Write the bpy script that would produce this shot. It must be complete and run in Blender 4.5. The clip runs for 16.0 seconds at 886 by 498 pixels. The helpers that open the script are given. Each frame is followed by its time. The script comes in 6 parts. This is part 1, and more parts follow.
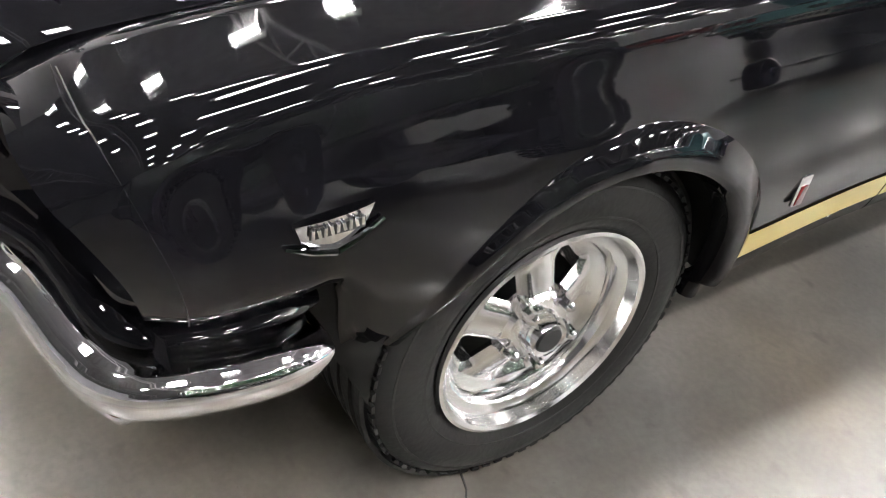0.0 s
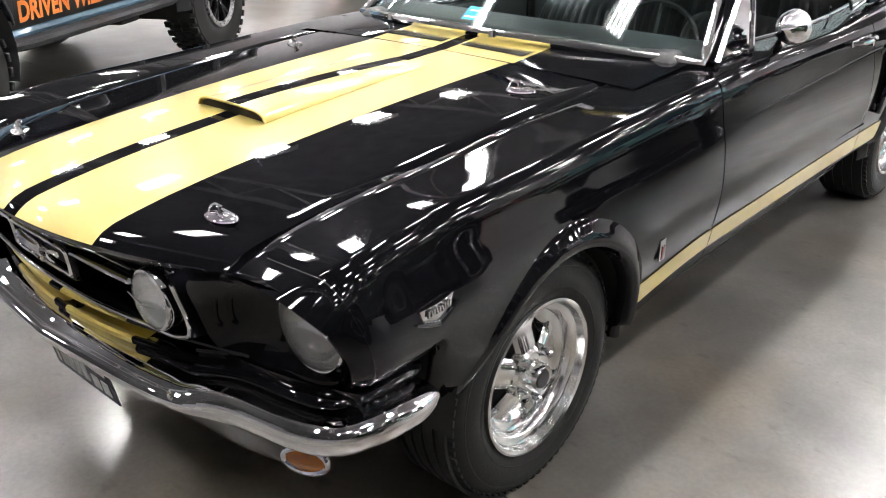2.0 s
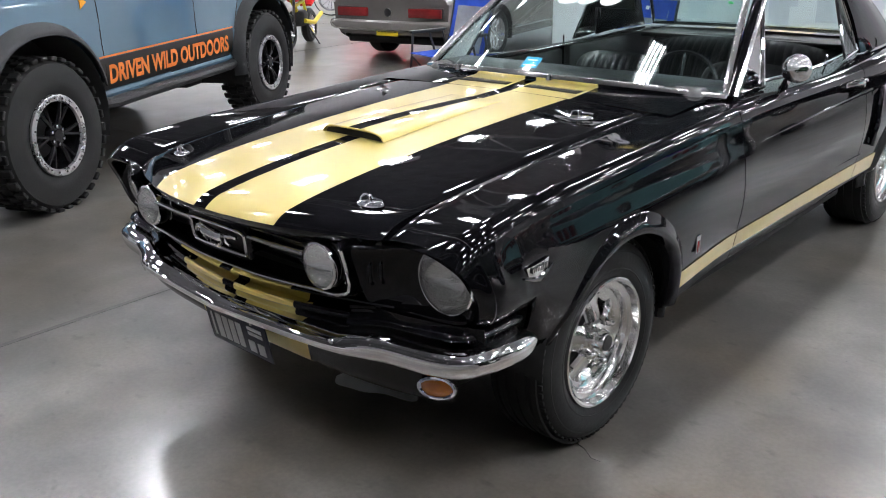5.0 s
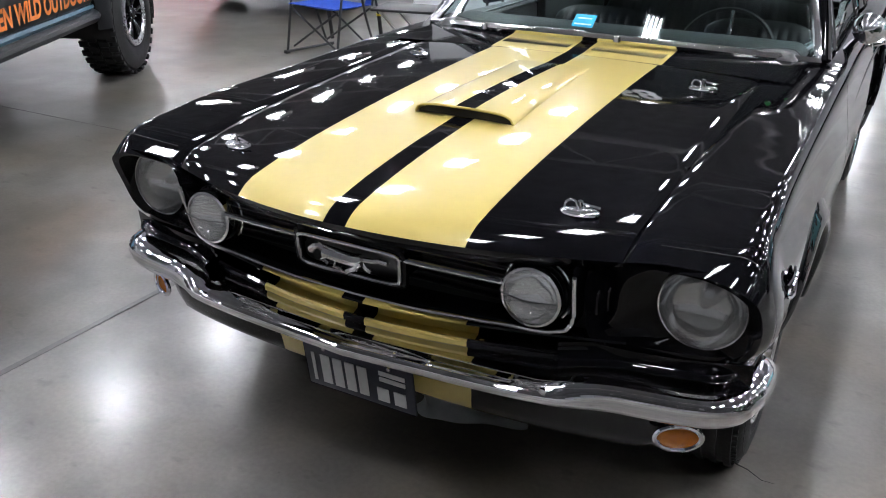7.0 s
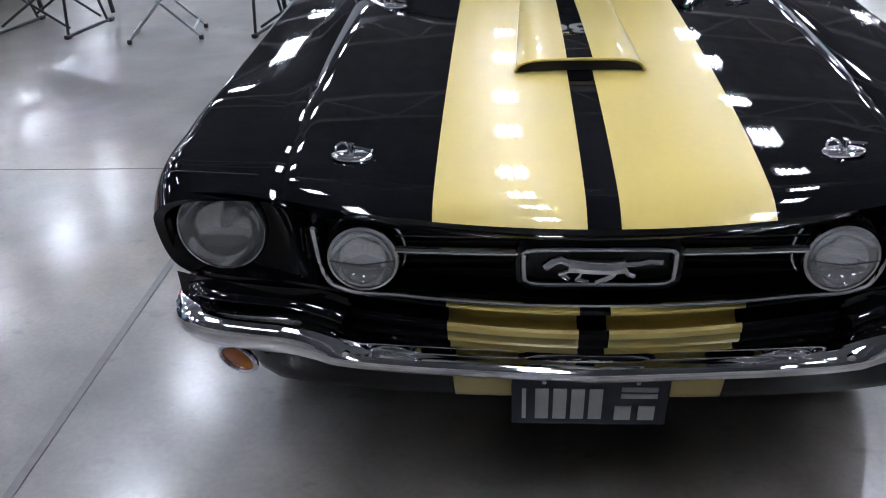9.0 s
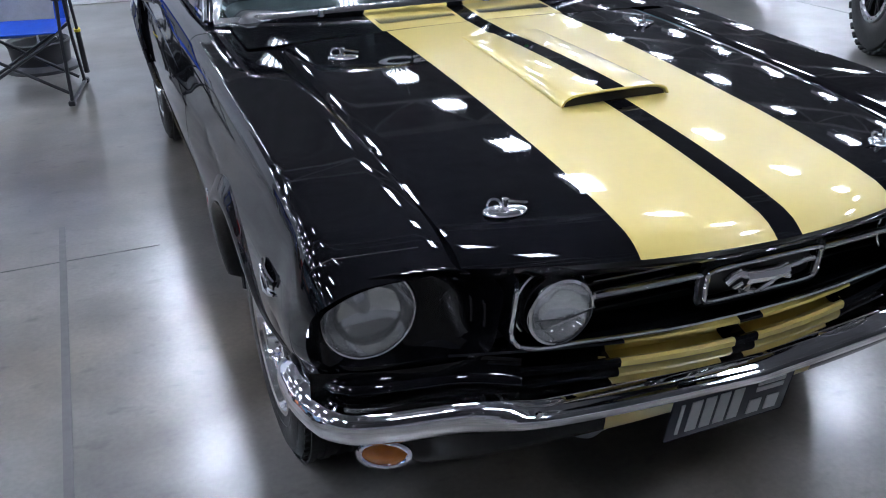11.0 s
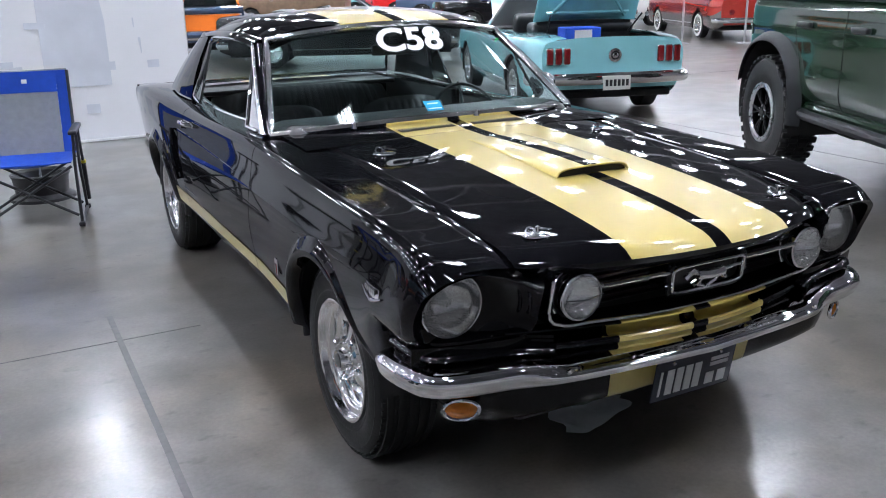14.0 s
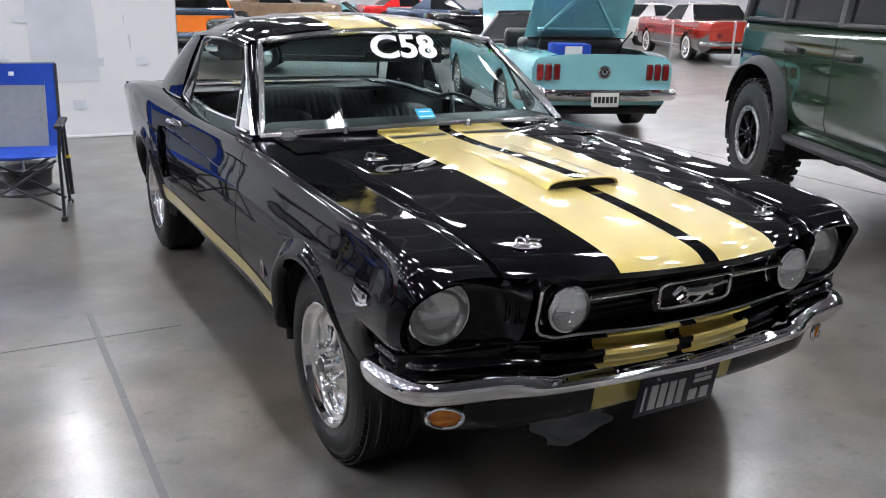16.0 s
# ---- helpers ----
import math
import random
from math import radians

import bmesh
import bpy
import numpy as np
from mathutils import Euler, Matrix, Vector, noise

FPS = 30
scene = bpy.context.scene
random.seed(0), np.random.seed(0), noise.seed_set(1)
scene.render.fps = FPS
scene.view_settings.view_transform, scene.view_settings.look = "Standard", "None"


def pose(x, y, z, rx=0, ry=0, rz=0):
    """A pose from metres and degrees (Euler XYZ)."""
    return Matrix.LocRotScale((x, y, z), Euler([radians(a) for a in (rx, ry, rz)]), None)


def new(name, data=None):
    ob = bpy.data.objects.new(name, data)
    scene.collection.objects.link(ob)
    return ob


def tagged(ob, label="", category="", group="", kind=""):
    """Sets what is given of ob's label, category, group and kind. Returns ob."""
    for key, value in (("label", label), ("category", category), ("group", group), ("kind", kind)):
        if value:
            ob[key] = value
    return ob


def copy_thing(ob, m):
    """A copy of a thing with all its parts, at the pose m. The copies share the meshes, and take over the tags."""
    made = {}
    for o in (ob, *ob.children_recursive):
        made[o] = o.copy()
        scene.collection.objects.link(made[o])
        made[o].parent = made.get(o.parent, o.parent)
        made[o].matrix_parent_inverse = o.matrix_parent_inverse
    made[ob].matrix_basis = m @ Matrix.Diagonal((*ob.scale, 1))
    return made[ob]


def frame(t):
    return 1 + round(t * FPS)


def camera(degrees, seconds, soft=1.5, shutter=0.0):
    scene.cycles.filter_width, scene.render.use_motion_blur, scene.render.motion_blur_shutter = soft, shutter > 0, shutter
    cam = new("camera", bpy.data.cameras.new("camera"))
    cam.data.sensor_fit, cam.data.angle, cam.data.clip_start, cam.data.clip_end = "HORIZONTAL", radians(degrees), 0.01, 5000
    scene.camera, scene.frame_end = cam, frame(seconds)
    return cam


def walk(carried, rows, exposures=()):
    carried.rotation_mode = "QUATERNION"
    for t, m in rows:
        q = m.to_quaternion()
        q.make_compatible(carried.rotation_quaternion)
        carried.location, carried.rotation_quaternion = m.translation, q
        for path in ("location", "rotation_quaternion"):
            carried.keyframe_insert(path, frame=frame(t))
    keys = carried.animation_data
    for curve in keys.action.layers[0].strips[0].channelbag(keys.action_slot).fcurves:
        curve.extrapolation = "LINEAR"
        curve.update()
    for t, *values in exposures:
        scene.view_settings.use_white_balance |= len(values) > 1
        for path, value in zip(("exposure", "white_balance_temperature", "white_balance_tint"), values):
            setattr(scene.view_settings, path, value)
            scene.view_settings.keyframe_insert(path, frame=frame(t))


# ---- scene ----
cam = camera(54.26, 16.0, soft=1.0)
PATH = [
    (0.0, pose(1.530, -0.816, 1.288, 51.85, -6.99, 57.53)),
    (0.5, pose(1.589, -1.023, 1.399, 54.25, -1.13, 48.28)),
    (1.0, pose(1.610, -1.197, 1.442, 58.50, -2.58, 44.87)),
    (1.5, pose(1.741, -1.338, 1.472, 61.64, -0.27, 41.55)),
    (2.0, pose(1.864, -1.530, 1.526, 65.09, 0.50, 42.00)),
    (2.5, pose(1.925, -1.741, 1.549, 67.47, 1.43, 39.47)),
    (3.0, pose(2.050, -1.866, 1.578, 69.02, 1.79, 38.94)),
    (3.5, pose(2.223, -1.971, 1.595, 70.57, 1.99, 40.40)),
    (4.0, pose(2.303, -2.032, 1.598, 71.79, 2.01, 40.80)),
    (4.5, pose(2.256, -2.080, 1.572, 71.56, 2.33, 42.45)),
    (4.7, pose(2.194, -2.105, 1.555, 70.41, 1.64, 42.93)),
    (6.8, pose(1.120, -2.180, 1.506, 66.58, 0.27, 31.19)),
    (7.0, pose(0.990, -2.251, 1.500, 66.32, -1.00, 28.38)),
    (7.5, pose(0.691, -2.193, 1.491, 64.68, 0.39, 25.07)),
    (8.0, pose(0.400, -2.196, 1.491, 63.49, 0.21, 19.02)),
    (8.5, pose(0.121, -2.250, 1.492, 63.12, 1.11, 9.54)),
    (9.0, pose(-0.165, -2.166, 1.469, 61.95, 2.00, 3.57)),
    (9.2, pose(-0.283, -2.133, 1.484, 61.50, 1.24, 1.30)),
    (11.3, pose(-1.201, -1.938, 1.507, 64.07, 1.02, -26.44)),
    (11.5, pose(-1.265, -1.985, 1.515, 64.50, 0.95, -28.40)),
    (12.0, pose(-1.347, -2.155, 1.512, 67.00, 2.65, -26.83)),
    (12.5, pose(-1.416, -2.342, 1.539, 68.38, 2.80, -26.96)),
    (13.0, pose(-1.564, -2.445, 1.545, 70.34, 2.81, -28.51)),
    (13.5, pose(-1.686, -2.508, 1.536, 71.75, 2.42, -28.55)),
    (14.0, pose(-1.724, -2.525, 1.523, 72.74, 1.20, -27.82)),
    (14.5, pose(-1.738, -2.528, 1.523, 73.18, -0.04, -27.49)),
    (15.0, pose(-1.747, -2.519, 1.522, 73.45, -0.86, -27.56)),
    (15.5, pose(-1.743, -2.512, 1.516, 73.63, -1.26, -27.98)),
    (16.0, pose(-1.743, -2.513, 1.511, 73.48, -1.22, -28.38)),
]
TONE = [(0.0, 1.16, 6500, 7), (0.5, 0.98, 6500, 7), (1.0, 0.80, 6500, 8), (2.0, 0.60, 6450, 8), (3.5, 0.30, 6000, 8), (4.7, 0.2, 6050, 8), (7.0, 0.10, 5950, 8), (9.2, -0.18, 5500, 10), (11.5, -0.06, 5300, 9), (14.5, 0.05, 5750, 9), (16.0, 0.05, 6000, 8)]
walk(cam, PATH, TONE)

# ---- light ----
world = bpy.data.worlds.new("hall_air")
scene.world = world
world.use_nodes = True
world.node_tree.nodes["Background"].inputs[0].default_value = (0.55, 0.6, 0.7, 1)
world.node_tree.nodes["Background"].inputs[1].default_value = 0.05
scene.view_settings.exposure = 0.0


# ---- materials ----
def material(name, colour, rough=0.5, metal=0.0, spec=0.5, vary=0.0, scale=20.0, bump=0.0, coat=0.0, rough_vary=0.0, trans=0.0, emit=0.0, ior=1.45, stretch=(1, 1, 1)):
    """A surface with noise at two scales in colour, gloss and relief."""
    m = bpy.data.materials.new(name)
    m.use_nodes = True
    nt = m.node_tree
    b = nt.nodes["Principled BSDF"]
    c = (*colour, 1)
    b.inputs["Base Color"].default_value = c
    b.inputs["Roughness"].default_value = rough
    b.inputs["Metallic"].default_value = metal
    b.inputs["Specular IOR Level"].default_value = spec
    b.inputs["Coat Weight"].default_value = coat
    b.inputs["Coat Roughness"].default_value = 0.03
    b.inputs["Transmission Weight"].default_value = trans
    b.inputs["IOR"].default_value = ior
    if emit:
        b.inputs["Emission Color"].default_value = c
        b.inputs["Emission Strength"].default_value = emit
    if vary or bump or rough_vary:
        tc = nt.nodes.new("ShaderNodeTexCoord")
        mp = nt.nodes.new("ShaderNodeMapping")
        mp.inputs["Scale"].default_value = stretch
        nt.links.new(tc.outputs["Object"], mp.inputs["Vector"])
        n1 = nt.nodes.new("ShaderNodeTexNoise")
        n1.inputs["Scale"].default_value = scale
        n1.inputs["Detail"].default_value = 6
        n2 = nt.nodes.new("ShaderNodeTexNoise")
        n2.inputs["Scale"].default_value = scale / 9
        n2.inputs["Detail"].default_value = 3
        mix = nt.nodes.new("ShaderNodeMath")
        mix.operation = "ADD"
        for n in (n1, n2):
            nt.links.new(mp.outputs[0], n.inputs["Vector"])
        nt.links.new(n1.outputs["Fac"], mix.inputs[0])
        nt.links.new(n2.outputs["Fac"], mix.inputs[1])
        if vary:
            r = nt.nodes.new("ShaderNodeMapRange")
            r.inputs["From Min"].default_value, r.inputs["From Max"].default_value = 0.6, 1.4
            r.inputs["To Min"].default_value, r.inputs["To Max"].default_value = 1 - vary, 1 + vary
            nt.links.new(mix.outputs[0], r.inputs["Value"])
            mul = nt.nodes.new("ShaderNodeVectorMath")
            mul.operation = "SCALE"
            mul.inputs[0].default_value = colour
            nt.links.new(r.outputs[0], mul.inputs["Scale"])
            nt.links.new(mul.outputs[0], b.inputs["Base Color"])
        if rough_vary:
            r = nt.nodes.new("ShaderNodeMapRange")
            r.inputs["From Min"].default_value, r.inputs["From Max"].default_value = 0.6, 1.4
            r.inputs["To Min"].default_value, r.inputs["To Max"].default_value = max(0, rough - rough_vary), rough + rough_vary
            nt.links.new(mix.outputs[0], r.inputs["Value"])
            nt.links.new(r.outputs[0], b.inputs["Roughness"])
        if bump:
            bp = nt.nodes.new("ShaderNodeBump")
            bp.inputs["Strength"].default_value = min(1, bump * 20)
            bp.inputs["Distance"].default_value = bump * 0.1
            nt.links.new(n1.outputs["Fac"], bp.inputs["Height"])
            nt.links.new(bp.outputs[0], b.inputs["Normal"])
    return m




def black_paint():
    """Hand-rubbed black enamel: mirror gloss with a faint long waviness in the sheet steel."""
    m = material("black_paint", (0.0035, 0.0035, 0.0045), 0.03, spec=0.34, rough_vary=0.012, scale=30)
    nt = m.node_tree
    tc = nt.nodes.new("ShaderNodeTexCoord")
    n = nt.nodes.new("ShaderNodeTexNoise")
    n.inputs["Scale"].default_value, n.inputs["Detail"].default_value = 7, 1.0
    bp = nt.nodes.new("ShaderNodeBump")
    bp.inputs["Strength"].default_value, bp.inputs["Distance"].default_value = 1.0, 0.00028
    nt.links.new(tc.outputs["Object"], n.inputs["Vector"])
    nt.links.new(n.outputs["Fac"], bp.inputs["Height"])
    nt.links.new(bp.outputs[0], nt.nodes["Principled BSDF"].inputs["Normal"])
    return m


BLACK = black_paint()
GOLD = material("gold_paint", (0.61, 0.485, 0.13), 0.30, vary=0.03, scale=60, coat=1.0)
CHROME = material("chrome", (0.88, 0.88, 0.90), 0.04, metal=1.0, rough_vary=0.03, scale=25)
SATIN = material("cast_aluminium", (0.62, 0.62, 0.63), 0.14, metal=1.0, rough_vary=0.08, scale=40)
RUBBER = material("tyre_rubber", (0.011, 0.011, 0.011), 0.55, spec=0.35, vary=0.3, scale=90, bump=0.02, rough_vary=0.1)
DARK = material("dark_metal", (0.010, 0.010, 0.010), 0.6)
UNDER = material("underbody", (0.018, 0.018, 0.018), 0.8, vary=0.4, scale=15)
AMBER = material("amber_lens", (0.45, 0.135, 0.008), 0.12, vary=0.2, scale=60, coat=1.0)
TRIMBLACK = material("satin_black", (0.018, 0.018, 0.019), 0.35, vary=0.2, scale=80)
VINYL = material("black_vinyl", (0.016, 0.017, 0.018), 0.38, vary=0.3, scale=120, bump=0.02)
WHITE = material("white_vinyl", (0.85, 0.85, 0.85), 0.35, vary=0.03, scale=30)
LENS = material("lamp_glass", (1, 1, 1), 0.02, trans=1.0)
GLASS = material("window_glass", (0.72, 0.86, 0.84), 0.0, trans=1.0, ior=1.45)
BRIGHT = material("bright_trim", (0.90, 0.90, 0.91), 0.14, metal=1.0, rough_vary=0.06, scale=40)
POLISH = material("polished_aluminium", (0.94, 0.94, 0.94), 0.13, metal=1.0, rough_vary=0.04, scale=35)
PLATE = material("plate_blue_black", (0.018, 0.020, 0.035), 0.35, vary=0.2, scale=40)
PLATEINK = material("plate_paint", (0.62, 0.62, 0.62), 0.4, vary=0.1, scale=60)
REDLENS = material("red_lens", (0.17, 0.010, 0.012), 0.15, vary=0.2, scale=60, coat=1.0)
STICKER = material("blue_paper", (0.03, 0.36, 0.62), 0.5, vary=0.1, scale=60)
GREENDOT = material("green_paper", (0.03, 0.62, 0.10), 0.5, vary=0.1, scale=60)
TAPE = material("white_plastic_sheet", (0.75, 0.76, 0.76), 0.3, vary=0.15, scale=30)
REFLECTOR = material("lamp_reflector", (0.95, 0.95, 0.95), 0.04, metal=1.0, rough_vary=0.03, scale=30, bump=0.004)


def fluted():
    """Pressed lamp glass: clear, with fine upright flutes."""
    m = material("fluted_glass", (0.97, 0.98, 0.98), 0.015, trans=0.89)
    nt = m.node_tree
    tc = nt.nodes.new("ShaderNodeTexCoord")
    wv = nt.nodes.new("ShaderNodeTexWave")
    wv.inputs["Scale"].default_value, wv.inputs["Distortion"].default_value = 38, 4.0
    bp = nt.nodes.new("ShaderNodeBump")
    bp.inputs["Strength"].default_value, bp.inputs["Distance"].default_value = 0.25, 0.0007
    nt.links.new(tc.outputs["Object"], wv.inputs["Vector"])
    nt.links.new(wv.outputs["Fac"], bp.inputs["Height"])
    nt.links.new(bp.outputs[0], nt.nodes["Principled BSDF"].inputs["Normal"])
    return m


FLUTED = fluted()


# ---- helpers for meshes ----
def thing(name, at, label, category, group="", rz=0):
    ob = new(name)
    ob.matrix_basis = pose(*at, 0, 0, rz)
    return tagged(ob, label, category, group)


def part(name, bm, mats, parent=None, label="", smooth=True, sharp=0.6):
    """Links a bmesh, given in the parent's own space, as one mesh object under it."""
    me = bpy.data.meshes.new(name)
    bmesh.ops.recalc_face_normals(bm, faces=bm.faces)
    for f in bm.faces:
        f.smooth = smooth
    if smooth and sharp:
        for e in bm.edges:
            if len(e.link_faces) == 2 and e.calc_face_angle(0) > sharp:
                e.smooth = False
    bm.to_mesh(me)
    bm.free()
    for m in (mats if isinstance(mats, (list, tuple)) else [mats]):
        me.materials.append(m)
    ob = new(name, me)
    ob.parent = parent
    if label:
        ob["label"] = label
    return ob


def cr(xs, ys, t):
    """A smooth curve through the knots (xs, ys), at t; ys are numbers or tuples."""
    ys = [np.atleast_1d(np.array(y, float)) for y in ys]
    t = min(max(t, xs[0]), xs[-1])
    i = 0
    while i < len(xs) - 2 and t > xs[i + 1]:
        i += 1
    h = xs[i + 1] - xs[i]
    d = (ys[i + 1] - ys[i]) / h

    def slope(k):
        if k == 0 or k == len(xs) - 1:
            a = 0 if k == 0 else k - 1
            return (ys[a + 1] - ys[a]) / (xs[a + 1] - xs[a])
        h0, h1 = xs[k] - xs[k - 1], xs[k + 1] - xs[k]
        return ((ys[k] - ys[k - 1]) / h0 * h1 + (ys[k + 1] - ys[k]) / h1 * h0) / (h0 + h1)
    m0, m1 = slope(i), slope(i + 1)
    s = (t - xs[i]) / h
    r = ys[i] * (2 * s**3 - 3 * s**2 + 1) + h * m0 * (s**3 - 2 * s**2 + s) + ys[i + 1] * (3 * s**2 - 2 * s**3) + h * m1 * (s**3 - s**2)
    return float(r[0]) if len(r) == 1 else r


def sheet(fn, us, vs, thick=0.0, pick=None, keep=None, bm=None):
    """A surface fn(u, v) over the values us and vs. pick(u, v) gives a face's material, keep(centre) drops faces."""
    bm = bm or bmesh.new()
    vv = [[bm.verts.new(fn(u, v)) for v in vs] for u in us]
    made = []
    for i in range(len(us) - 1):
        for j in range(len(vs) - 1):
            q = (vv[i][j], vv[i + 1][j], vv[i + 1][j + 1], vv[i][j + 1])
            if keep and not keep(sum((k.co for k in q), Vector()) / 4):
                continue
            f = bm.faces.new(q)
            if pick:
                f.material_index = pick((us[i] + us[i + 1]) / 2, (vs[j] + vs[j + 1]) / 2)
            made.append(f)
    loose = [v for v in bm.verts if not v.link_faces]
    bmesh.ops.delete(bm, geom=loose, context="VERTS")
    if thick:
        bmesh.ops.recalc_face_normals(bm, faces=made)
        bmesh.ops.solidify(bm, geom=made, thickness=thick)
    return bm


def mirrored(bm):
    b = bm.copy()
    for v in b.verts:
        v.co.x = -v.co.x
    bmesh.ops.reverse_faces(b, faces=b.faces)
    return b


def lin(a, b, n):
    return [a + (b - a) * i / (n - 1) for i in range(n)]


def box(size, at=(0, 0, 0), bevel=0.0, rot=None, bm=None, seg=2, taper=None):
    """A rounded box. taper(v) may move its corners first."""
    b = bmesh.new()
    bmesh.ops.create_cube(b, size=1)
    for v in b.verts:
        v.co = Vector((v.co.x * size[0], v.co.y * size[1], v.co.z * size[2]))
        if taper:
            v.co = taper(v.co)
    if bevel:
        bmesh.ops.bevel(b, geom=b.edges, offset=bevel, segments=seg, affect="EDGES", profile=0.5)
    m = Matrix.Translation(at) @ (rot.to_matrix().to_4x4() if rot else Matrix())
    bmesh.ops.transform(b, matrix=m, verts=b.verts)
    return join(bm, b)


def join(bm, b):
    if bm is None:
        return b
    me = bpy.data.meshes.new("scratch")
    b.to_mesh(me)
    bm.from_mesh(me)
    b.free()
    bpy.data.meshes.remove(me)
    return bm


def tube(points, r, n=8, closed=False, bm=None, flat=1.0, up=(0, 0, 1)):
    """A rod along points; r is a number or a function of the way's share; flat squeezes it across up."""
    b = bm or bmesh.new()
    pts = [Vector(p) for p in points]
    rings = []
    for i, p in enumerate(pts):
        a = pts[(i - 1) % len(pts)] if closed or i else p
        c = pts[(i + 1) % len(pts)] if closed or i < len(pts) - 1 else p
        d = (c - a).normalized()
        s = d.cross(Vector(up))
        if s.length < 1e-4:
            s = d.cross(Vector((1, 0, 0)))
        s.normalize()
        w = s.cross(d)
        rr = r(i / max(1, len(pts) - 1)) if callable(r) else r
        rings.append([b.verts.new(p + rr * (math.cos(2 * math.pi * k / n) * s + flat * math.sin(2 * math.pi * k / n) * w)) for k in range(n)])
    m = len(rings)
    for i in range(m if closed else m - 1):
        for k in range(n):
            b.faces.new((rings[i][k], rings[(i + 1) % m][k], rings[(i + 1) % m][(k + 1) % n], rings[i][(k + 1) % n]))
    if not closed:
        b.faces.new(rings[0][::-1])
        b.faces.new(rings[-1])
    return b


def lathe(profile, n=48, axis="x", at=(0, 0, 0), bm=None, closed=False, caps=False):
    """Turns (along, radius) pairs round an axis."""
    b = bm or bmesh.new()
    rings = []
    for a, r in profile:
        ring = []
        for k in range(n):
            c, s = r * math.cos(2 * math.pi * k / n), r * math.sin(2 * math.pi * k / n)
            p = {"x": (a, c, s), "y": (c, a, s), "z": (c, s, a)}[axis]
            ring.append(b.verts.new(Vector(p) + Vector(at)))
        rings.append(ring)
    m = len(rings)
    for i in range(m if closed else m - 1):
        for k in range(n):
            b.faces.new((rings[i][k], rings[i][(k + 1) % n], rings[(i + 1) % m][(k + 1) % n], rings[(i + 1) % m][k]))
    if caps:
        for ring in (rings[0], rings[-1]):
            if (ring[0].co - ring[n // 2].co).length > 2e-4:
                b.faces.new(ring)
    return b


def lettering(text, size, mat, parent, name="lettering", depth=0.0, bold=0.0, label="", shear=0.0, align="CENTER"):
    """Built-in font turned into a mesh, in the xz plane, facing -y."""
    cu = bpy.data.curves.new(name, "FONT")
    cu.body, cu.size, cu.extrude, cu.offset, cu.shear = text, size, depth, bold, shear
    cu.align_x, cu.align_y = align, "CENTER"
    cu.resolution_u = 4
    ob = bpy.data.objects.new(name, cu)
    scene.collection.objects.link(ob)
    me = bpy.data.meshes.new_from_object(ob.evaluated_get(bpy.context.evaluated_depsgraph_get()))
    bpy.data.objects.remove(ob)
    bpy.data.curves.remove(cu)
    me.transform(pose(0, 0, 0, 90, 0, 0))
    me.materials.clear()
    me.materials.append(mat)
    out = new(name, me)
    out.parent = parent
    if label:
        out["label"] = label
    return out


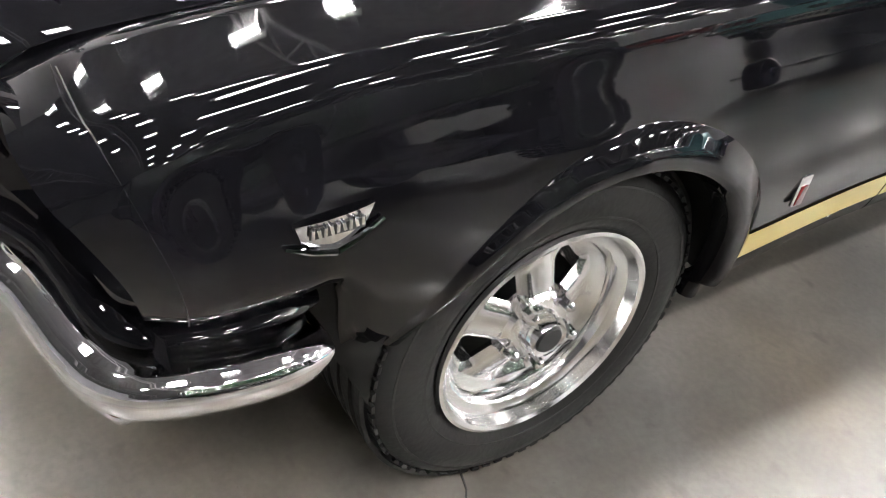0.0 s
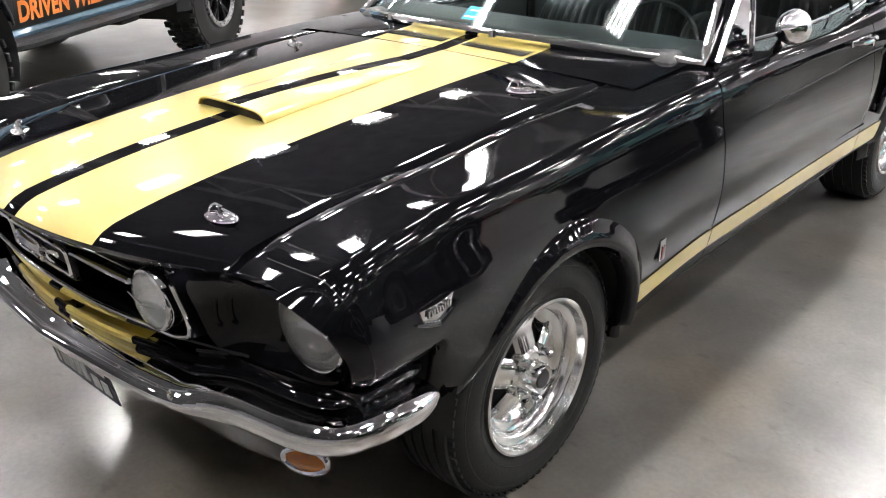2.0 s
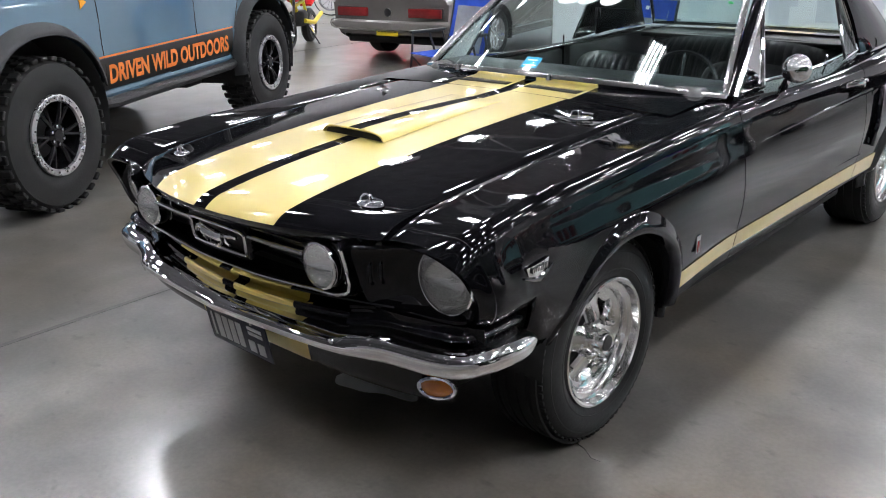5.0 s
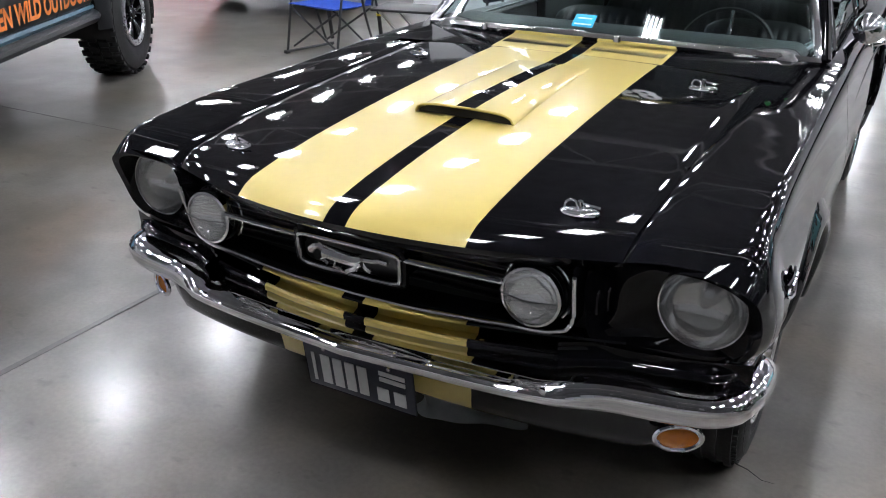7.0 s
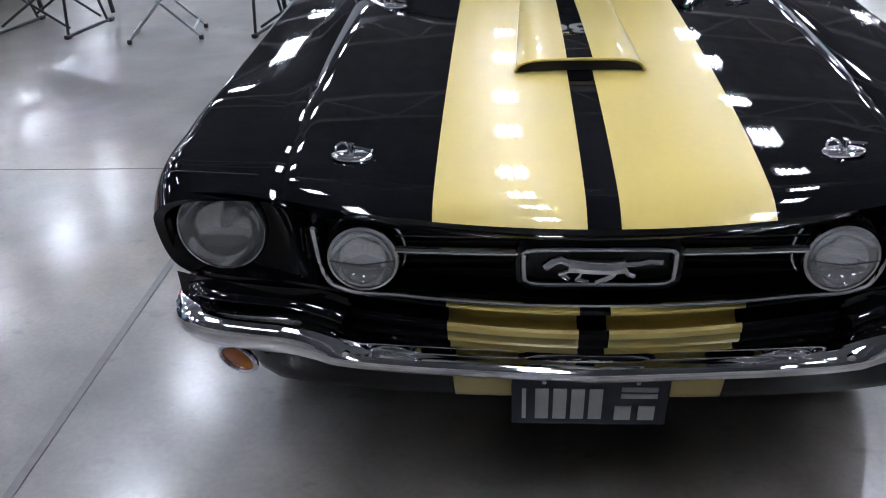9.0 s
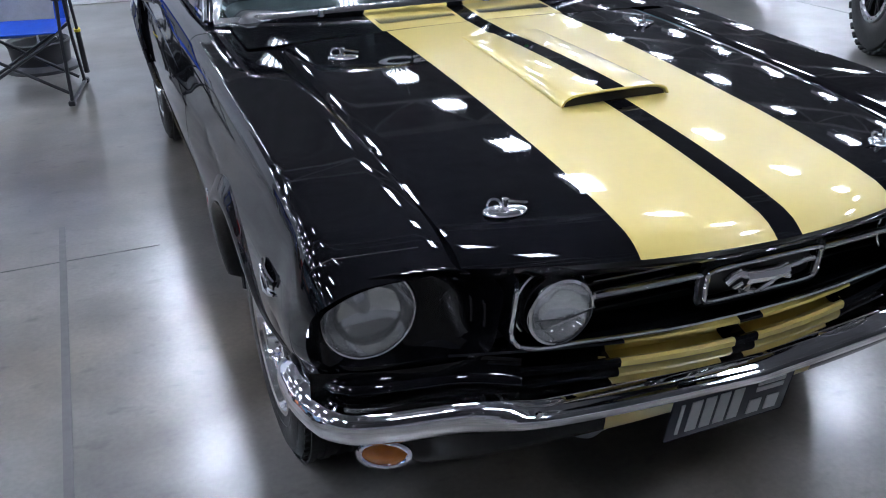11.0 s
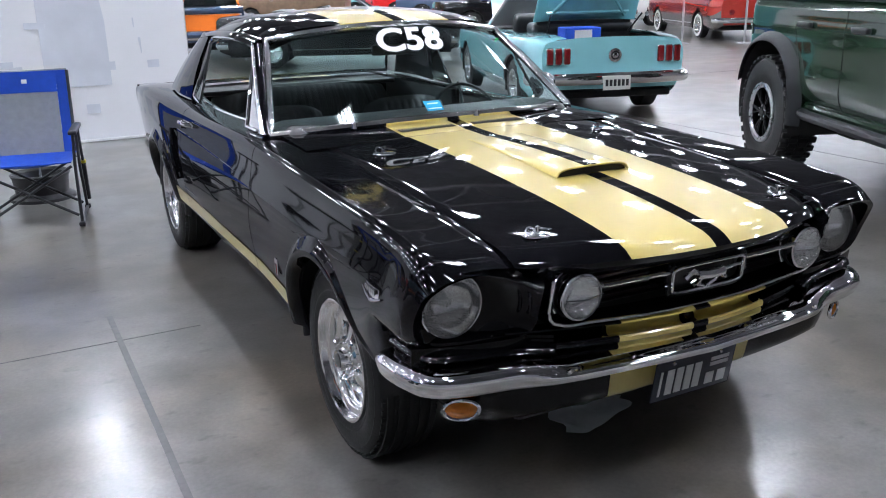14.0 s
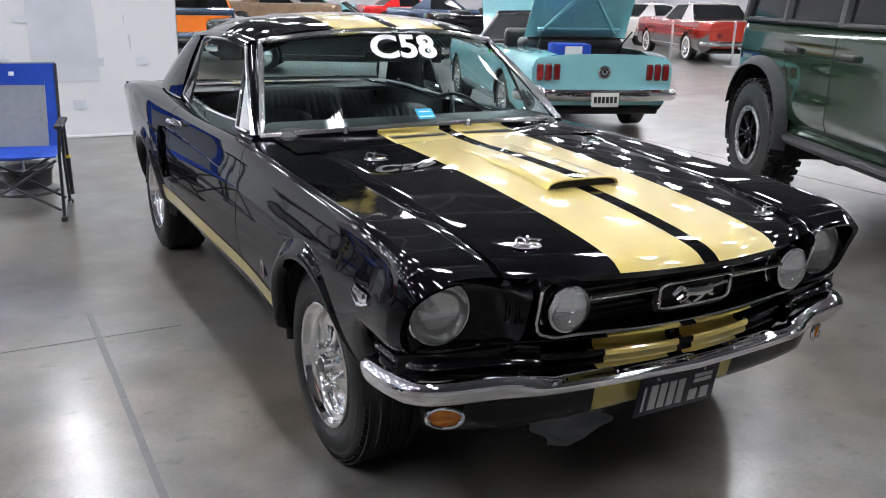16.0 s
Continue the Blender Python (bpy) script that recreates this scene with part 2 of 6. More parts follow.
# ---- the hall ----
def concrete():
    m = bpy.data.materials.new("polished_concrete")
    m.use_nodes = True
    nt = m.node_tree
    b = nt.nodes["Principled BSDF"]
    tc = nt.nodes.new("ShaderNodeTexCoord")
    cols = []
    for scale, detail, lo, hi in ((0.7, 5, 0.72, 1.22), (3.2, 8, 0.80, 1.18), (60, 4, 0.93, 1.07)):
        n = nt.nodes.new("ShaderNodeTexNoise")
        n.inputs["Scale"].default_value, n.inputs["Detail"].default_value, n.inputs["Distortion"].default_value = scale, detail, 0.2
        nt.links.new(tc.outputs["Object"], n.inputs["Vector"])
        r = nt.nodes.new("ShaderNodeMapRange")
        r.inputs["From Min"].default_value, r.inputs["From Max"].default_value = 0.36, 0.64
        r.inputs["To Min"].default_value, r.inputs["To Max"].default_value = lo, hi
        nt.links.new(n.outputs["Fac"], r.inputs["Value"])
        cols.append((n, r))
    prev = None
    for n, r in cols:
        if prev is None:
            prev = r.outputs[0]
            continue
        mm = nt.nodes.new("ShaderNodeMath")
        mm.operation = "MULTIPLY"
        nt.links.new(prev, mm.inputs[0])
        nt.links.new(r.outputs[0], mm.inputs[1])
        prev = mm.outputs[0]
    # small dark tyre scuffs and oil spots
    sp = nt.nodes.new("ShaderNodeTexNoise")
    sp.inputs["Scale"].default_value, sp.inputs["Detail"].default_value, sp.inputs["Distortion"].default_value = 1.9, 3, 0.3
    nt.links.new(tc.outputs["Object"], sp.inputs["Vector"])
    sr = nt.nodes.new("ShaderNodeMapRange")
    sr.inputs["From Min"].default_value, sr.inputs["From Max"].default_value = 0.48, 0.75
    sr.inputs["To Min"].default_value, sr.inputs["To Max"].default_value = 1.0, 0.72
    nt.links.new(sp.outputs["Fac"], sr.inputs["Value"])
    mm = nt.nodes.new("ShaderNodeMath")
    mm.operation = "MULTIPLY"
    nt.links.new(prev, mm.inputs[0])
    nt.links.new(sr.outputs[0], mm.inputs[1])
    tone = mm.outputs[0]
    # finger-long smudges, drag marks and specks
    for scale, stretch, turn, lo, hi, dark in ((9.0, (1, 1.6, 1), 0.4, 0.63, 0.80, 0.55), (30.0, (1, 1, 1), 0.0, 0.70, 0.80, 0.55)):
        mp = nt.nodes.new("ShaderNodeMapping")
        mp.inputs["Scale"].default_value, mp.inputs["Rotation"].default_value = stretch, (0, 0, turn)
        nt.links.new(tc.outputs["Object"], mp.inputs["Vector"])
        n = nt.nodes.new("ShaderNodeTexNoise")
        n.inputs["Scale"].default_value, n.inputs["Detail"].default_value, n.inputs["Distortion"].default_value = scale, 3, 0.1
        nt.links.new(mp.outputs[0], n.inputs["Vector"])
        r = nt.nodes.new("ShaderNodeMapRange")
        r.inputs["From Min"].default_value, r.inputs["From Max"].default_value = lo, hi
        r.inputs["To Min"].default_value, r.inputs["To Max"].default_value = 1.0, dark
        nt.links.new(n.outputs["Fac"], r.inputs["Value"])
        mul = nt.nodes.new("ShaderNodeMath")
        mul.operation = "MULTIPLY"
        nt.links.new(tone, mul.inputs[0])
        nt.links.new(r.outputs[0], mul.inputs[1])
        tone = mul.outputs[0]
    sc = nt.nodes.new("ShaderNodeVectorMath")
    sc.operation = "SCALE"
    sc.inputs[0].default_value = (0.158, 0.152, 0.142)
    nt.links.new(tone, sc.inputs["Scale"])
    # brownish wear over the grey
    wear = nt.nodes.new("ShaderNodeMix")
    wear.data_type = "RGBA"
    wear.blend_type = "MULTIPLY"
    wn = nt.nodes.new("ShaderNodeTexNoise")
    wn.inputs["Scale"].default_value, wn.inputs["Detail"].default_value = 1.1, 6
    nt.links.new(tc.outputs["Object"], wn.inputs["Vector"])
    wr = nt.nodes.new("ShaderNodeMapRange")
    wr.inputs["From Min"].default_value, wr.inputs["From Max"].default_value = 0.42, 0.62
    nt.links.new(wn.outputs["Fac"], wr.inputs["Value"])
    nt.links.new(wr.outputs[0], wear.inputs["Factor"])
    nt.links.new(sc.outputs[0], wear.inputs["A"])
    wear.inputs["B"].default_value = (0.90, 0.82, 0.71, 1)
    nt.links.new(wear.outputs["Result"], b.inputs["Base Color"])
    b.inputs["Roughness"].default_value = 0.30
    b.inputs["Coat Weight"].default_value = 0.60
    b.inputs["Coat Roughness"].default_value = 0.16
    b.inputs["Specular IOR Level"].default_value = 0.45
    return m


CONCRETE = concrete()
JOINT = material("joint_filler", (0.085, 0.082, 0.08), 0.4, vary=0.3, scale=30)
CEIL = material("black_ceiling", (0.14, 0.142, 0.15), 0.9, vary=0.4, scale=2)
STEEL = material("painted_steel", (0.30, 0.30, 0.31), 0.6, vary=0.2, scale=5)
WALLM = material("hall_wall", (0.50, 0.50, 0.52), 0.8, vary=0.12, scale=3)
LAMP = material("lamp_tube", (1.0, 0.955, 0.945), 0.5, emit=146.0)
HOUSING = material("lamp_housing", (0.8, 0.8, 0.8), 0.5, vary=0.1, scale=8)
X0, X1, Y0, Y1, H = -26.0, 34.0, -24.0, 42.0, 9.0

tagged(part("floor", box((X1 - X0, Y1 - Y0, 0.3), ((X0 + X1) / 2, (Y0 + Y1) / 2, -0.15)), CONCRETE, smooth=False), "polished grey concrete hall floor with saw-cut joints", "floor", kind="structure")
tagged(part("ceiling", box((X1 - X0, Y1 - Y0, 0.3), ((X0 + X1) / 2, (Y0 + Y1) / 2, H + 0.15)), CEIL, smooth=False), "dark painted hall ceiling", "ceiling", kind="structure")
for nm, sz, at in (("wall_north", (X1 - X0, 0.3, H), ((X0 + X1) / 2, Y1 - 0.15, H / 2)), ("wall_south", (X1 - X0, 0.3, H), ((X0 + X1) / 2, Y0 + 0.15, H / 2)),
                   ("wall_east", (0.3, Y1 - Y0 - 0.6, H), (X1 - 0.15, (Y0 + Y1) / 2, H / 2)), ("wall_west", (0.3, Y1 - Y0 - 0.6, H), (X0 + 0.15, (Y0 + Y1) / 2, H / 2))):
    tagged(part(nm, box(sz, at), WALLM, smooth=False), "plain grey hall wall", "wall", kind="structure")

# saw-cut joints
for k, (a, b) in enumerate((((-1.36, Y0 + 1), (-1.36, 1.70)), ((4.75, Y0 + 1), (4.75, Y1 - 1)), ((-7.5, Y0 + 1), (-7.5, Y1 - 1)),
                            ((X0 + 1, 1.36), (-1.0, 1.36)), ((X0 + 1, -3.9), (X1 - 1, -3.9)), ((X0 + 1, 8.1), (X1 - 1, 8.1)))):
    d = Vector((b[0] - a[0], b[1] - a[1], 0))
    sz = (0.026, d.length, 0.004) if abs(d.y) > 1 else (d.length, 0.006, 0.003)
    tagged(part("trim", box(sz, ((a[0] + b[0]) / 2, (a[1] + b[1]) / 2, 0.0)), JOINT, smooth=False), "filled saw-cut joint in the concrete floor", "floor joint", kind="structure")
crack = tube([(0.755, -0.105, 0.0), (0.79, -0.121, 0.0), (0.83, -0.133, 0.0), (0.872, -0.162, 0.0), (0.905, -0.160, 0.0)], lambda t: 0.003 * (1.15 - t), 5)
tagged(part("trim", crack, UNDER), "short dark crack in the concrete floor", "floor crack", kind="structure")

# lamps: rows of high-bay fittings with four tubes
LX, LY = 5.43, 3.1
first = None
rows_x = [-22.17 + LX * i for i in range(11)]
rows_y = [-4.9 + LY * i for i in range(int((Y1 + 3) / LY) + 1)]
for x in rows_x:
    for y in rows_y:
        if x > 8 and y < -4:
            continue
        if first is None:
            first = thing("ceiling_lamp", (x, y, H - 0.75), "white four-tube high-bay fluorescent lamp hung from the ceiling", "ceiling lamp", "hall ceiling lamps")
            part("housing", box((0.62, 0.94, 0.05), (0, 0, 0.06), 0.01), HOUSING, first)
            for sx in (1, -1):
                part("reflector", box((0.02, 0.94, 0.20), (sx * 0.325, 0, -0.05), 0.004, Euler((0, -sx * 0.12, 0)), seg=1), HOUSING, first)
            for k in range(4):
                part("tube", tube([(-0.21 + 0.14 * k, -0.43, 0), (-0.21 + 0.14 * k, 0.43, 0)], 0.028, 6), LAMP, first)
            part("hanger", tube([(0, -0.4, 0.08), (0, -0.4, 0.74)], 0.006, 4), STEEL, first)
            part("hanger", tube([(0, 0.4, 0.08), (0, 0.4, 0.74)], 0.006, 4), STEEL, first)
        else:
            copy_thing(first, pose(x, y, H - 0.75))

# roof trusses
for y in lin(Y0 + 4, Y1 - 4, 8):
    bm = bmesh.new()
    for z in (H - 0.15, H - 1.3):
        tube([(X0 + 0.4, y, z), (X1 - 0.4, y, z)], 0.07, 6, bm=bm)
    n = 40
    for i in range(n):
        a, b = X0 + 0.5 + (X1 - X0 - 1) * i / n, X0 + 0.5 + (X1 - X0 - 1) * (i + 1) / n
        tube([(a, y, H - 0.15 if i % 2 else H - 1.3), (b, y, H - 1.3 if i % 2 else H - 0.15)], 0.035, 5, bm=bm)
    tagged(part("roof_truss", bm, STEEL), "dark steel roof truss under the ceiling", "truss", "roof trusses", kind="structure")


# ---- the black coupe ----
coupe = thing("coupe_car", (0, 0, 0), "glossy black classic coupe with twin gold stripes and chrome bumper", "car")

# half-section knots (x, z) of the body's side, from sill to hood gap or belt, at stations along y
SIDE_Y = (-0.76, -0.715, -0.5, -0.44, -0.39, -0.1, 0.76, 1.9, 2.74, 3.3, 3.72)
SIDE_X = ((0.812, 0.822, 0.834, 0.846, 0.851, 0.842, 0.818, 0.780, 0.727, 0.580),
          (0.826, 0.836, 0.848, 0.860, 0.864, 0.851, 0.828, 0.796, 0.748, 0.586),
          (0.836, 0.846, 0.858, 0.870, 0.868, 0.849, 0.831, 0.808, 0.769, 0.600),
          (0.837, 0.847, 0.859, 0.871, 0.868, 0.849, 0.831, 0.809, 0.773, 0.602),
          (0.775, 0.812, 0.842, 0.867, 0.868, 0.849, 0.831, 0.809, 0.775, 0.603),
          (0.798, 0.830, 0.852, 0.873, 0.869, 0.848, 0.830, 0.810, 0.780, 0.606),
          (0.798, 0.832, 0.852, 0.872, 0.867, 0.850, 0.834, 0.813, 0.777, 0.622),
          (0.798, 0.832, 0.851, 0.870, 0.866, 0.850, 0.834, 0.814, 0.775, 0.690),
          (0.794, 0.828, 0.849, 0.873, 0.875, 0.862, 0.838, 0.802, 0.735, 0.640),
          (0.740, 0.790, 0.820, 0.846, 0.852, 0.848, 0.828, 0.790, 0.720, 0.620),
          (0.690, 0.735, 0.765, 0.792, 0.804, 0.808, 0.797, 0.755, 0.690, 0.590))
SIDE_Z = ((0.604, 0.612, 0.625, 0.650, 0.695, 0.755, 0.787, 0.806, 0.812, 0.800),
          (0.602, 0.610, 0.624, 0.650, 0.700, 0.767, 0.810, 0.830, 0.832, 0.818),
          (0.600, 0.609, 0.623, 0.650, 0.705, 0.782, 0.844, 0.869, 0.871, 0.860),
          (0.600, 0.609, 0.623, 0.651, 0.706, 0.784, 0.849, 0.875, 0.877, 0.867),
          (0.440, 0.490, 0.545, 0.610, 0.704, 0.785, 0.852, 0.879, 0.882, 0.872),
          (0.352, 0.366, 0.450, 0.580, 0.700, 0.787, 0.859, 0.888, 0.892, 0.891),
          (0.352, 0.366, 0.450, 0.590, 0.715, 0.805, 0.888, 0.921, 0.928, 0.934),
          (0.352, 0.366, 0.450, 0.600, 0.715, 0.806, 0.881, 0.908, 0.919, 0.928),
          (0.352, 0.366, 0.440, 0.600, 0.730, 0.846, 0.908, 0.932, 0.941, 0.942),
          (0.300, 0.370, 0.480, 0.620, 0.740, 0.851, 0.908, 0.926, 0.931, 0.930),
          (0.420, 0.470, 0.550, 0.640, 0.740, 0.836, 0.876, 0.887, 0.889, 0.880))
# how far the front edge leans forward (-) or back (+) along the section
LEAN = (0.112, 0.110, 0.106, 0.100, 0.086, 0.056, 0.034, 0.024, 0.022, 0.036)
KN = tuple(i / 9 for i in range(10))


STATIONS = {}


def station(y):
    """The section at y: its knots and a fine table of (z, x)."""
    k = round(y, 4)
    if k not in STATIONS:
        xz = cr(SIDE_Y, [(*SIDE_X[i], *SIDE_Z[i]) for i in range(len(SIDE_Y))], y)
        w = min(0.16, max(0.0, 0.4 * (y + 0.5)))
        near = [cr(SIDE_Y, [(*SIDE_X[i], *SIDE_Z[i]) for i in range(len(SIDE_Y))], y + w * d) for d in (-1, -0.6, -0.2, 0.2, 0.6, 1)]
        for j in (5, 6, 7, 8, 9):
            xz[j], xz[10 + j] = sum(q[j] for q in near) / 6, sum(q[10 + j] for q in near) / 6
        knots = [(xz[j], xz[10 + j], LEAN[j]) for j in range(10)]
        table = [cr(KN, knots, v / 40) for v in range(34)]
        STATIONS[k] = (knots, [q[1] for q in table], [q[0] for q in table])
    return STATIONS[k]


def side(y, v):
    x, z, lean = cr(KN, station(y)[0], v)
    w = max(0.0, min(1.0, (-0.3 - y) / 0.46))
    return Vector((x, y + w * w * lean, z))


def arch(cy, cz, ry, rz, low=0.0):
    """Keeps faces outside a wheel opening; snap() draws the cut edge onto its line."""
    def keep(c):
        return ((c.y - cy) / ry) ** 2 + ((c.z - cz) / rz) ** 2 > 1 and not (c.y < cy - 0.2 and c.z < low)

    def snap(bm):
        for v in bm.verts:
            d = math.sqrt(((v.co.y - cy) / ry) ** 2 + ((v.co.z - cz) / rz) ** 2)
            if d < 1 or (d < 1.1 and any(len(e.link_faces) == 1 for e in v.link_edges)):
                v.co.y, v.co.z = cy + (v.co.y - cy) / d, cz + (v.co.z - cz) / d
    return keep, snap


FRONT_ARCH, REAR_ARCH = (0.0, 0.345, 0.335, 0.345), (2.743, 0.33, 0.36, 0.345)


def find_x(y, z):
    _, zs, xs = station(y)
    return float(np.interp(z, zs, xs))


def panel(name, y0, y1, opening=None, ny=40, top=1.0):
    us, vs = lin(y0, y1, ny), lin(0, top, 44)
    keep, snap = arch(*opening, 0.42 if y0 < 0 else 0.0) if opening else (None, None)
    bm = sheet(side, us, vs, keep=keep)
    if snap:
        snap(bm)
    # upper edge and gap edges turn inwards, so that the sheet reads as pressed steel
    rim = [e for e in bm.edges if len(e.link_faces) == 1]
    out = bmesh.ops.extrude_edge_only(bm, edges=rim)
    for v in out["geom"]:
        if isinstance(v, bmesh.types.BMVert):
            v.co += Vector((-0.018, 0, -0.006))
            v.co.y += 0.006 if v.co.y < (y0 + y1) / 2 else -0.006
    for m, b in ((1, bm), (-1, mirrored(bm))):
        part(name, b, BLACK, coupe)
    return bm


panel("fender", -0.76, 0.787, FRONT_ARCH, 70)
panel("door", 0.793, 2.072, None, 44)
panel("quarter_panel", 2.078, 3.72, REAR_ARCH, 70)

# rolled lips and dark liners of the wheel openings
for (cy, cz, ry, rz), a0, a1 in ((FRONT_ARCH, -10, 166), (REAR_ARCH, -8, 188)):
    FLANGE = ((-0.020, -0.030), (-0.016, 0.004), (-0.010, 0.015), (0.0, 0.020), (0.012, 0.019), (0.026, 0.013), (0.040, 0.006), (0.052, 0.0015), (0.060, -0.004))

    def flange(u, v):
        k = 1 - 0.85 * max(0, (u - 88) / 78) if cy < 1 else 1
        d, o = FLANGE[v][0] * (k if FLANGE[v][0] > 0 else 1), FLANGE[v][1] * k
        y, z = cy + (ry + d) * math.cos(radians(u)), cz + (rz + d) * math.sin(radians(u))
        return Vector((find_x(y, z) + o, y, z))
    b = sheet(flange, lin(a0, a1, 60), range(len(FLANGE)))
    inner = sheet(lambda u, v: Vector((v, cy + (ry + 0.02) * math.cos(u), cz + (rz + 0.02) * math.sin(u))), lin(radians(-3), radians(183), 24), lin(0.52, 0.82, 5))
    back = sheet(lambda u, v: Vector((0.52, cy + v * (ry + 0.02) * math.cos(u), cz + v * (rz + 0.02) * math.sin(u))), lin(radians(-3), radians(183), 24), (0.01, 0.5, 1))
    for sgn in (1, -1):
        part("wheel_arch_lip", b.copy() if sgn > 0 else mirrored(b), BLACK, coupe)
        part("wheel_housing", inner.copy() if sgn > 0 else mirrored(inner), UNDER, coupe)
        part("wheel_housing", back.copy() if sgn > 0 else mirrored(back), UNDER, coupe)

# gold band along the sills, 3 mm proud
for y0, y1 in ((0.352, 0.787), (0.793, 2.072), (2.078, 2.345)):
    def band(u, v):
        lo = cr((0.35, 0.7, 1.15, 2.35), (0.382, 0.408, 0.408, 0.384), u)
        z = lo + (cr((0.35, 0.7, 1.15, 2.35), (0.447, 0.472, 0.472, 0.464), u) - lo) * v
        return Vector((find_x(u, z) + 0.003, u, z))
    bm = sheet(band, lin(y0, y1, 16), lin(0, 1, 6))
    for b in (bm, mirrored(bm)):
        part("sill_stripe", b, GOLD, coupe, "gold sill stripe")

SX = sorted({*lin(-0.612, -0.29, 25), *lin(-0.29, -0.028, 12), 0.0, *lin(0.028, 0.29, 12), *lin(0.29, 0.612, 25)})


def stripes(u, v):
    return 1 if 0.028 < abs(u) < 0.29 else 0


def hood_z(x, y):
    zc = cr((0, 0.02, 0.05, 0.12, 0.24, 0.6, 0.98, 1.4), (0.816, 0.832, 0.845, 0.859, 0.876, 0.909, 0.932, 0.948), max(0, y - lip_y(x)))
    k = abs(x) / 0.6
    crease = 0.008 * max(0, (abs(x) - 0.570) / 0.035) ** 2
    return zc - 0.014 * k * k - crease


def lip_y(x):
    return -0.876 + 0.45 * x * x


def hood(u, v):
    g = cr((-0.8, -0.4, 0.0, 0.5), (0.579, 0.596, 0.605, 0.616), lip_y(u) if v < 0 else -0.8 + v * 1.3)
    x = u if abs(u) <= 0.29 else math.copysign(0.29 + (abs(u) - 0.29) * (g - 0.29) / 0.322, u)
    y0 = lip_y(x)
    y = y0 + v * (0.50 + 0.04 * x * x - y0)
    return Vector((x, y, hood_z(x, y)))


bm = sheet(hood, SX, [0, 0.008, 0.02, 0.04, 0.08, *lin(0.12, 1, 44)], pick=stripes)
# rolled leading edge
front = sheet(lambda u, v: hood(u, 0) + Vector((0, 0.018 * math.sin(v * 1.5) * 1.0 - 0.006 * math.sin(v * math.pi), -0.030 * v)), SX, lin(0, 1, 5), pick=lambda u, v: 0)
join(bm, front)
for sgn in (1, -1):
    join(bm, sheet(lambda u, v: hood(sgn * 0.612, v) + Vector((-sgn * 0.004 * u, 0, -0.016 * u)), lin(0, 1, 4), lin(0, 1, 30), pick=lambda u, v: 0))
bmesh.ops.remove_doubles(bm, verts=bm.verts, dist=0.0004)
hood_ob = part("hood", bm, [BLACK, GOLD], coupe, "black hood with two gold stripes", sharp=1.0)

# hood scoop
def scoop(u, v):
    w = 0.141 - 0.02 * v
    x = u * w
    y = -0.284 + 0.62 * v
    h = (0.026 - 0.024 * v**1.3) * (1 - abs(u) ** 6) ** 0.5
    return Vector((x, y, hood_z(x, y) + 0.001 + h))


su = [-1, -0.99, -0.96, -0.9, -0.8, -0.6, -0.4, -0.2, 0.2, 0.4, 0.6, 0.8, 0.9, 0.96, 0.99, 1]
part("hood_scoop", sheet(scoop, su, lin(0, 1, 16), pick=lambda u, v: 0 if abs(u) < 0.2 else 1), [BLACK, GOLD], coupe, "gold hood scoop")
part("scoop_opening", sheet(lambda u, v: Vector((u * 0.136, -0.281, hood_z(u * 0.136, -0.281) + 0.0015 + v * 0.021 * (1 - abs(u) ** 6) ** 0.5)), su, lin(0, 1, 4)), DARK, coupe, "dark scoop mouth")
part("scoop_lip", tube([Vector((u * 0.143, -0.286, hood_z(u * 0.14, -0.286) + 0.003 + 0.0245 * (1 - abs(u) ** 6) ** 0.5)) for u in lin(-1, 1, 40)], 0.0035, 6), GOLD, coupe)

# cowl between hood and windscreen
def cowl(u, v):
    x = u * 0.70 / 0.612
    return Vector((x, 0.508 + 0.04 * x * x + v * (0.185 + 0.35 * x * x), 0.946 - 0.014 * (x / 0.6) ** 2 + 0.018 * v))


def stripes_c(u, v):
    return 1 if 0.028 < abs(u * 0.70 / 0.612) < 0.30 else 0


cow_x = sorted({*lin(-0.612, -0.262, 8), *lin(-0.262, -0.0245, 5), 0, *lin(0.0245, 0.262, 5), *lin(0.262, 0.612, 8)})
part("cowl", sheet(cowl, cow_x, lin(0, 1, 6), pick=stripes_c), [BLACK, GOLD], coupe, "cowl panel with louvres")
for sgn in (1, -1):
    for i in range(26):
        x = sgn * (0.045 + i * 0.0095)
        part("louvre", box((0.0030, 0.070, 0.005), (x, 0.605, cowl(x * 0.612 / 0.70, 0.5).z), 0.001, seg=1), DARK, coupe)

# headlamp surrounds: concave panels from the lamp out to the fender edge and the grille
LAMP_C = Vector((0.730, -0.660, 0.708))


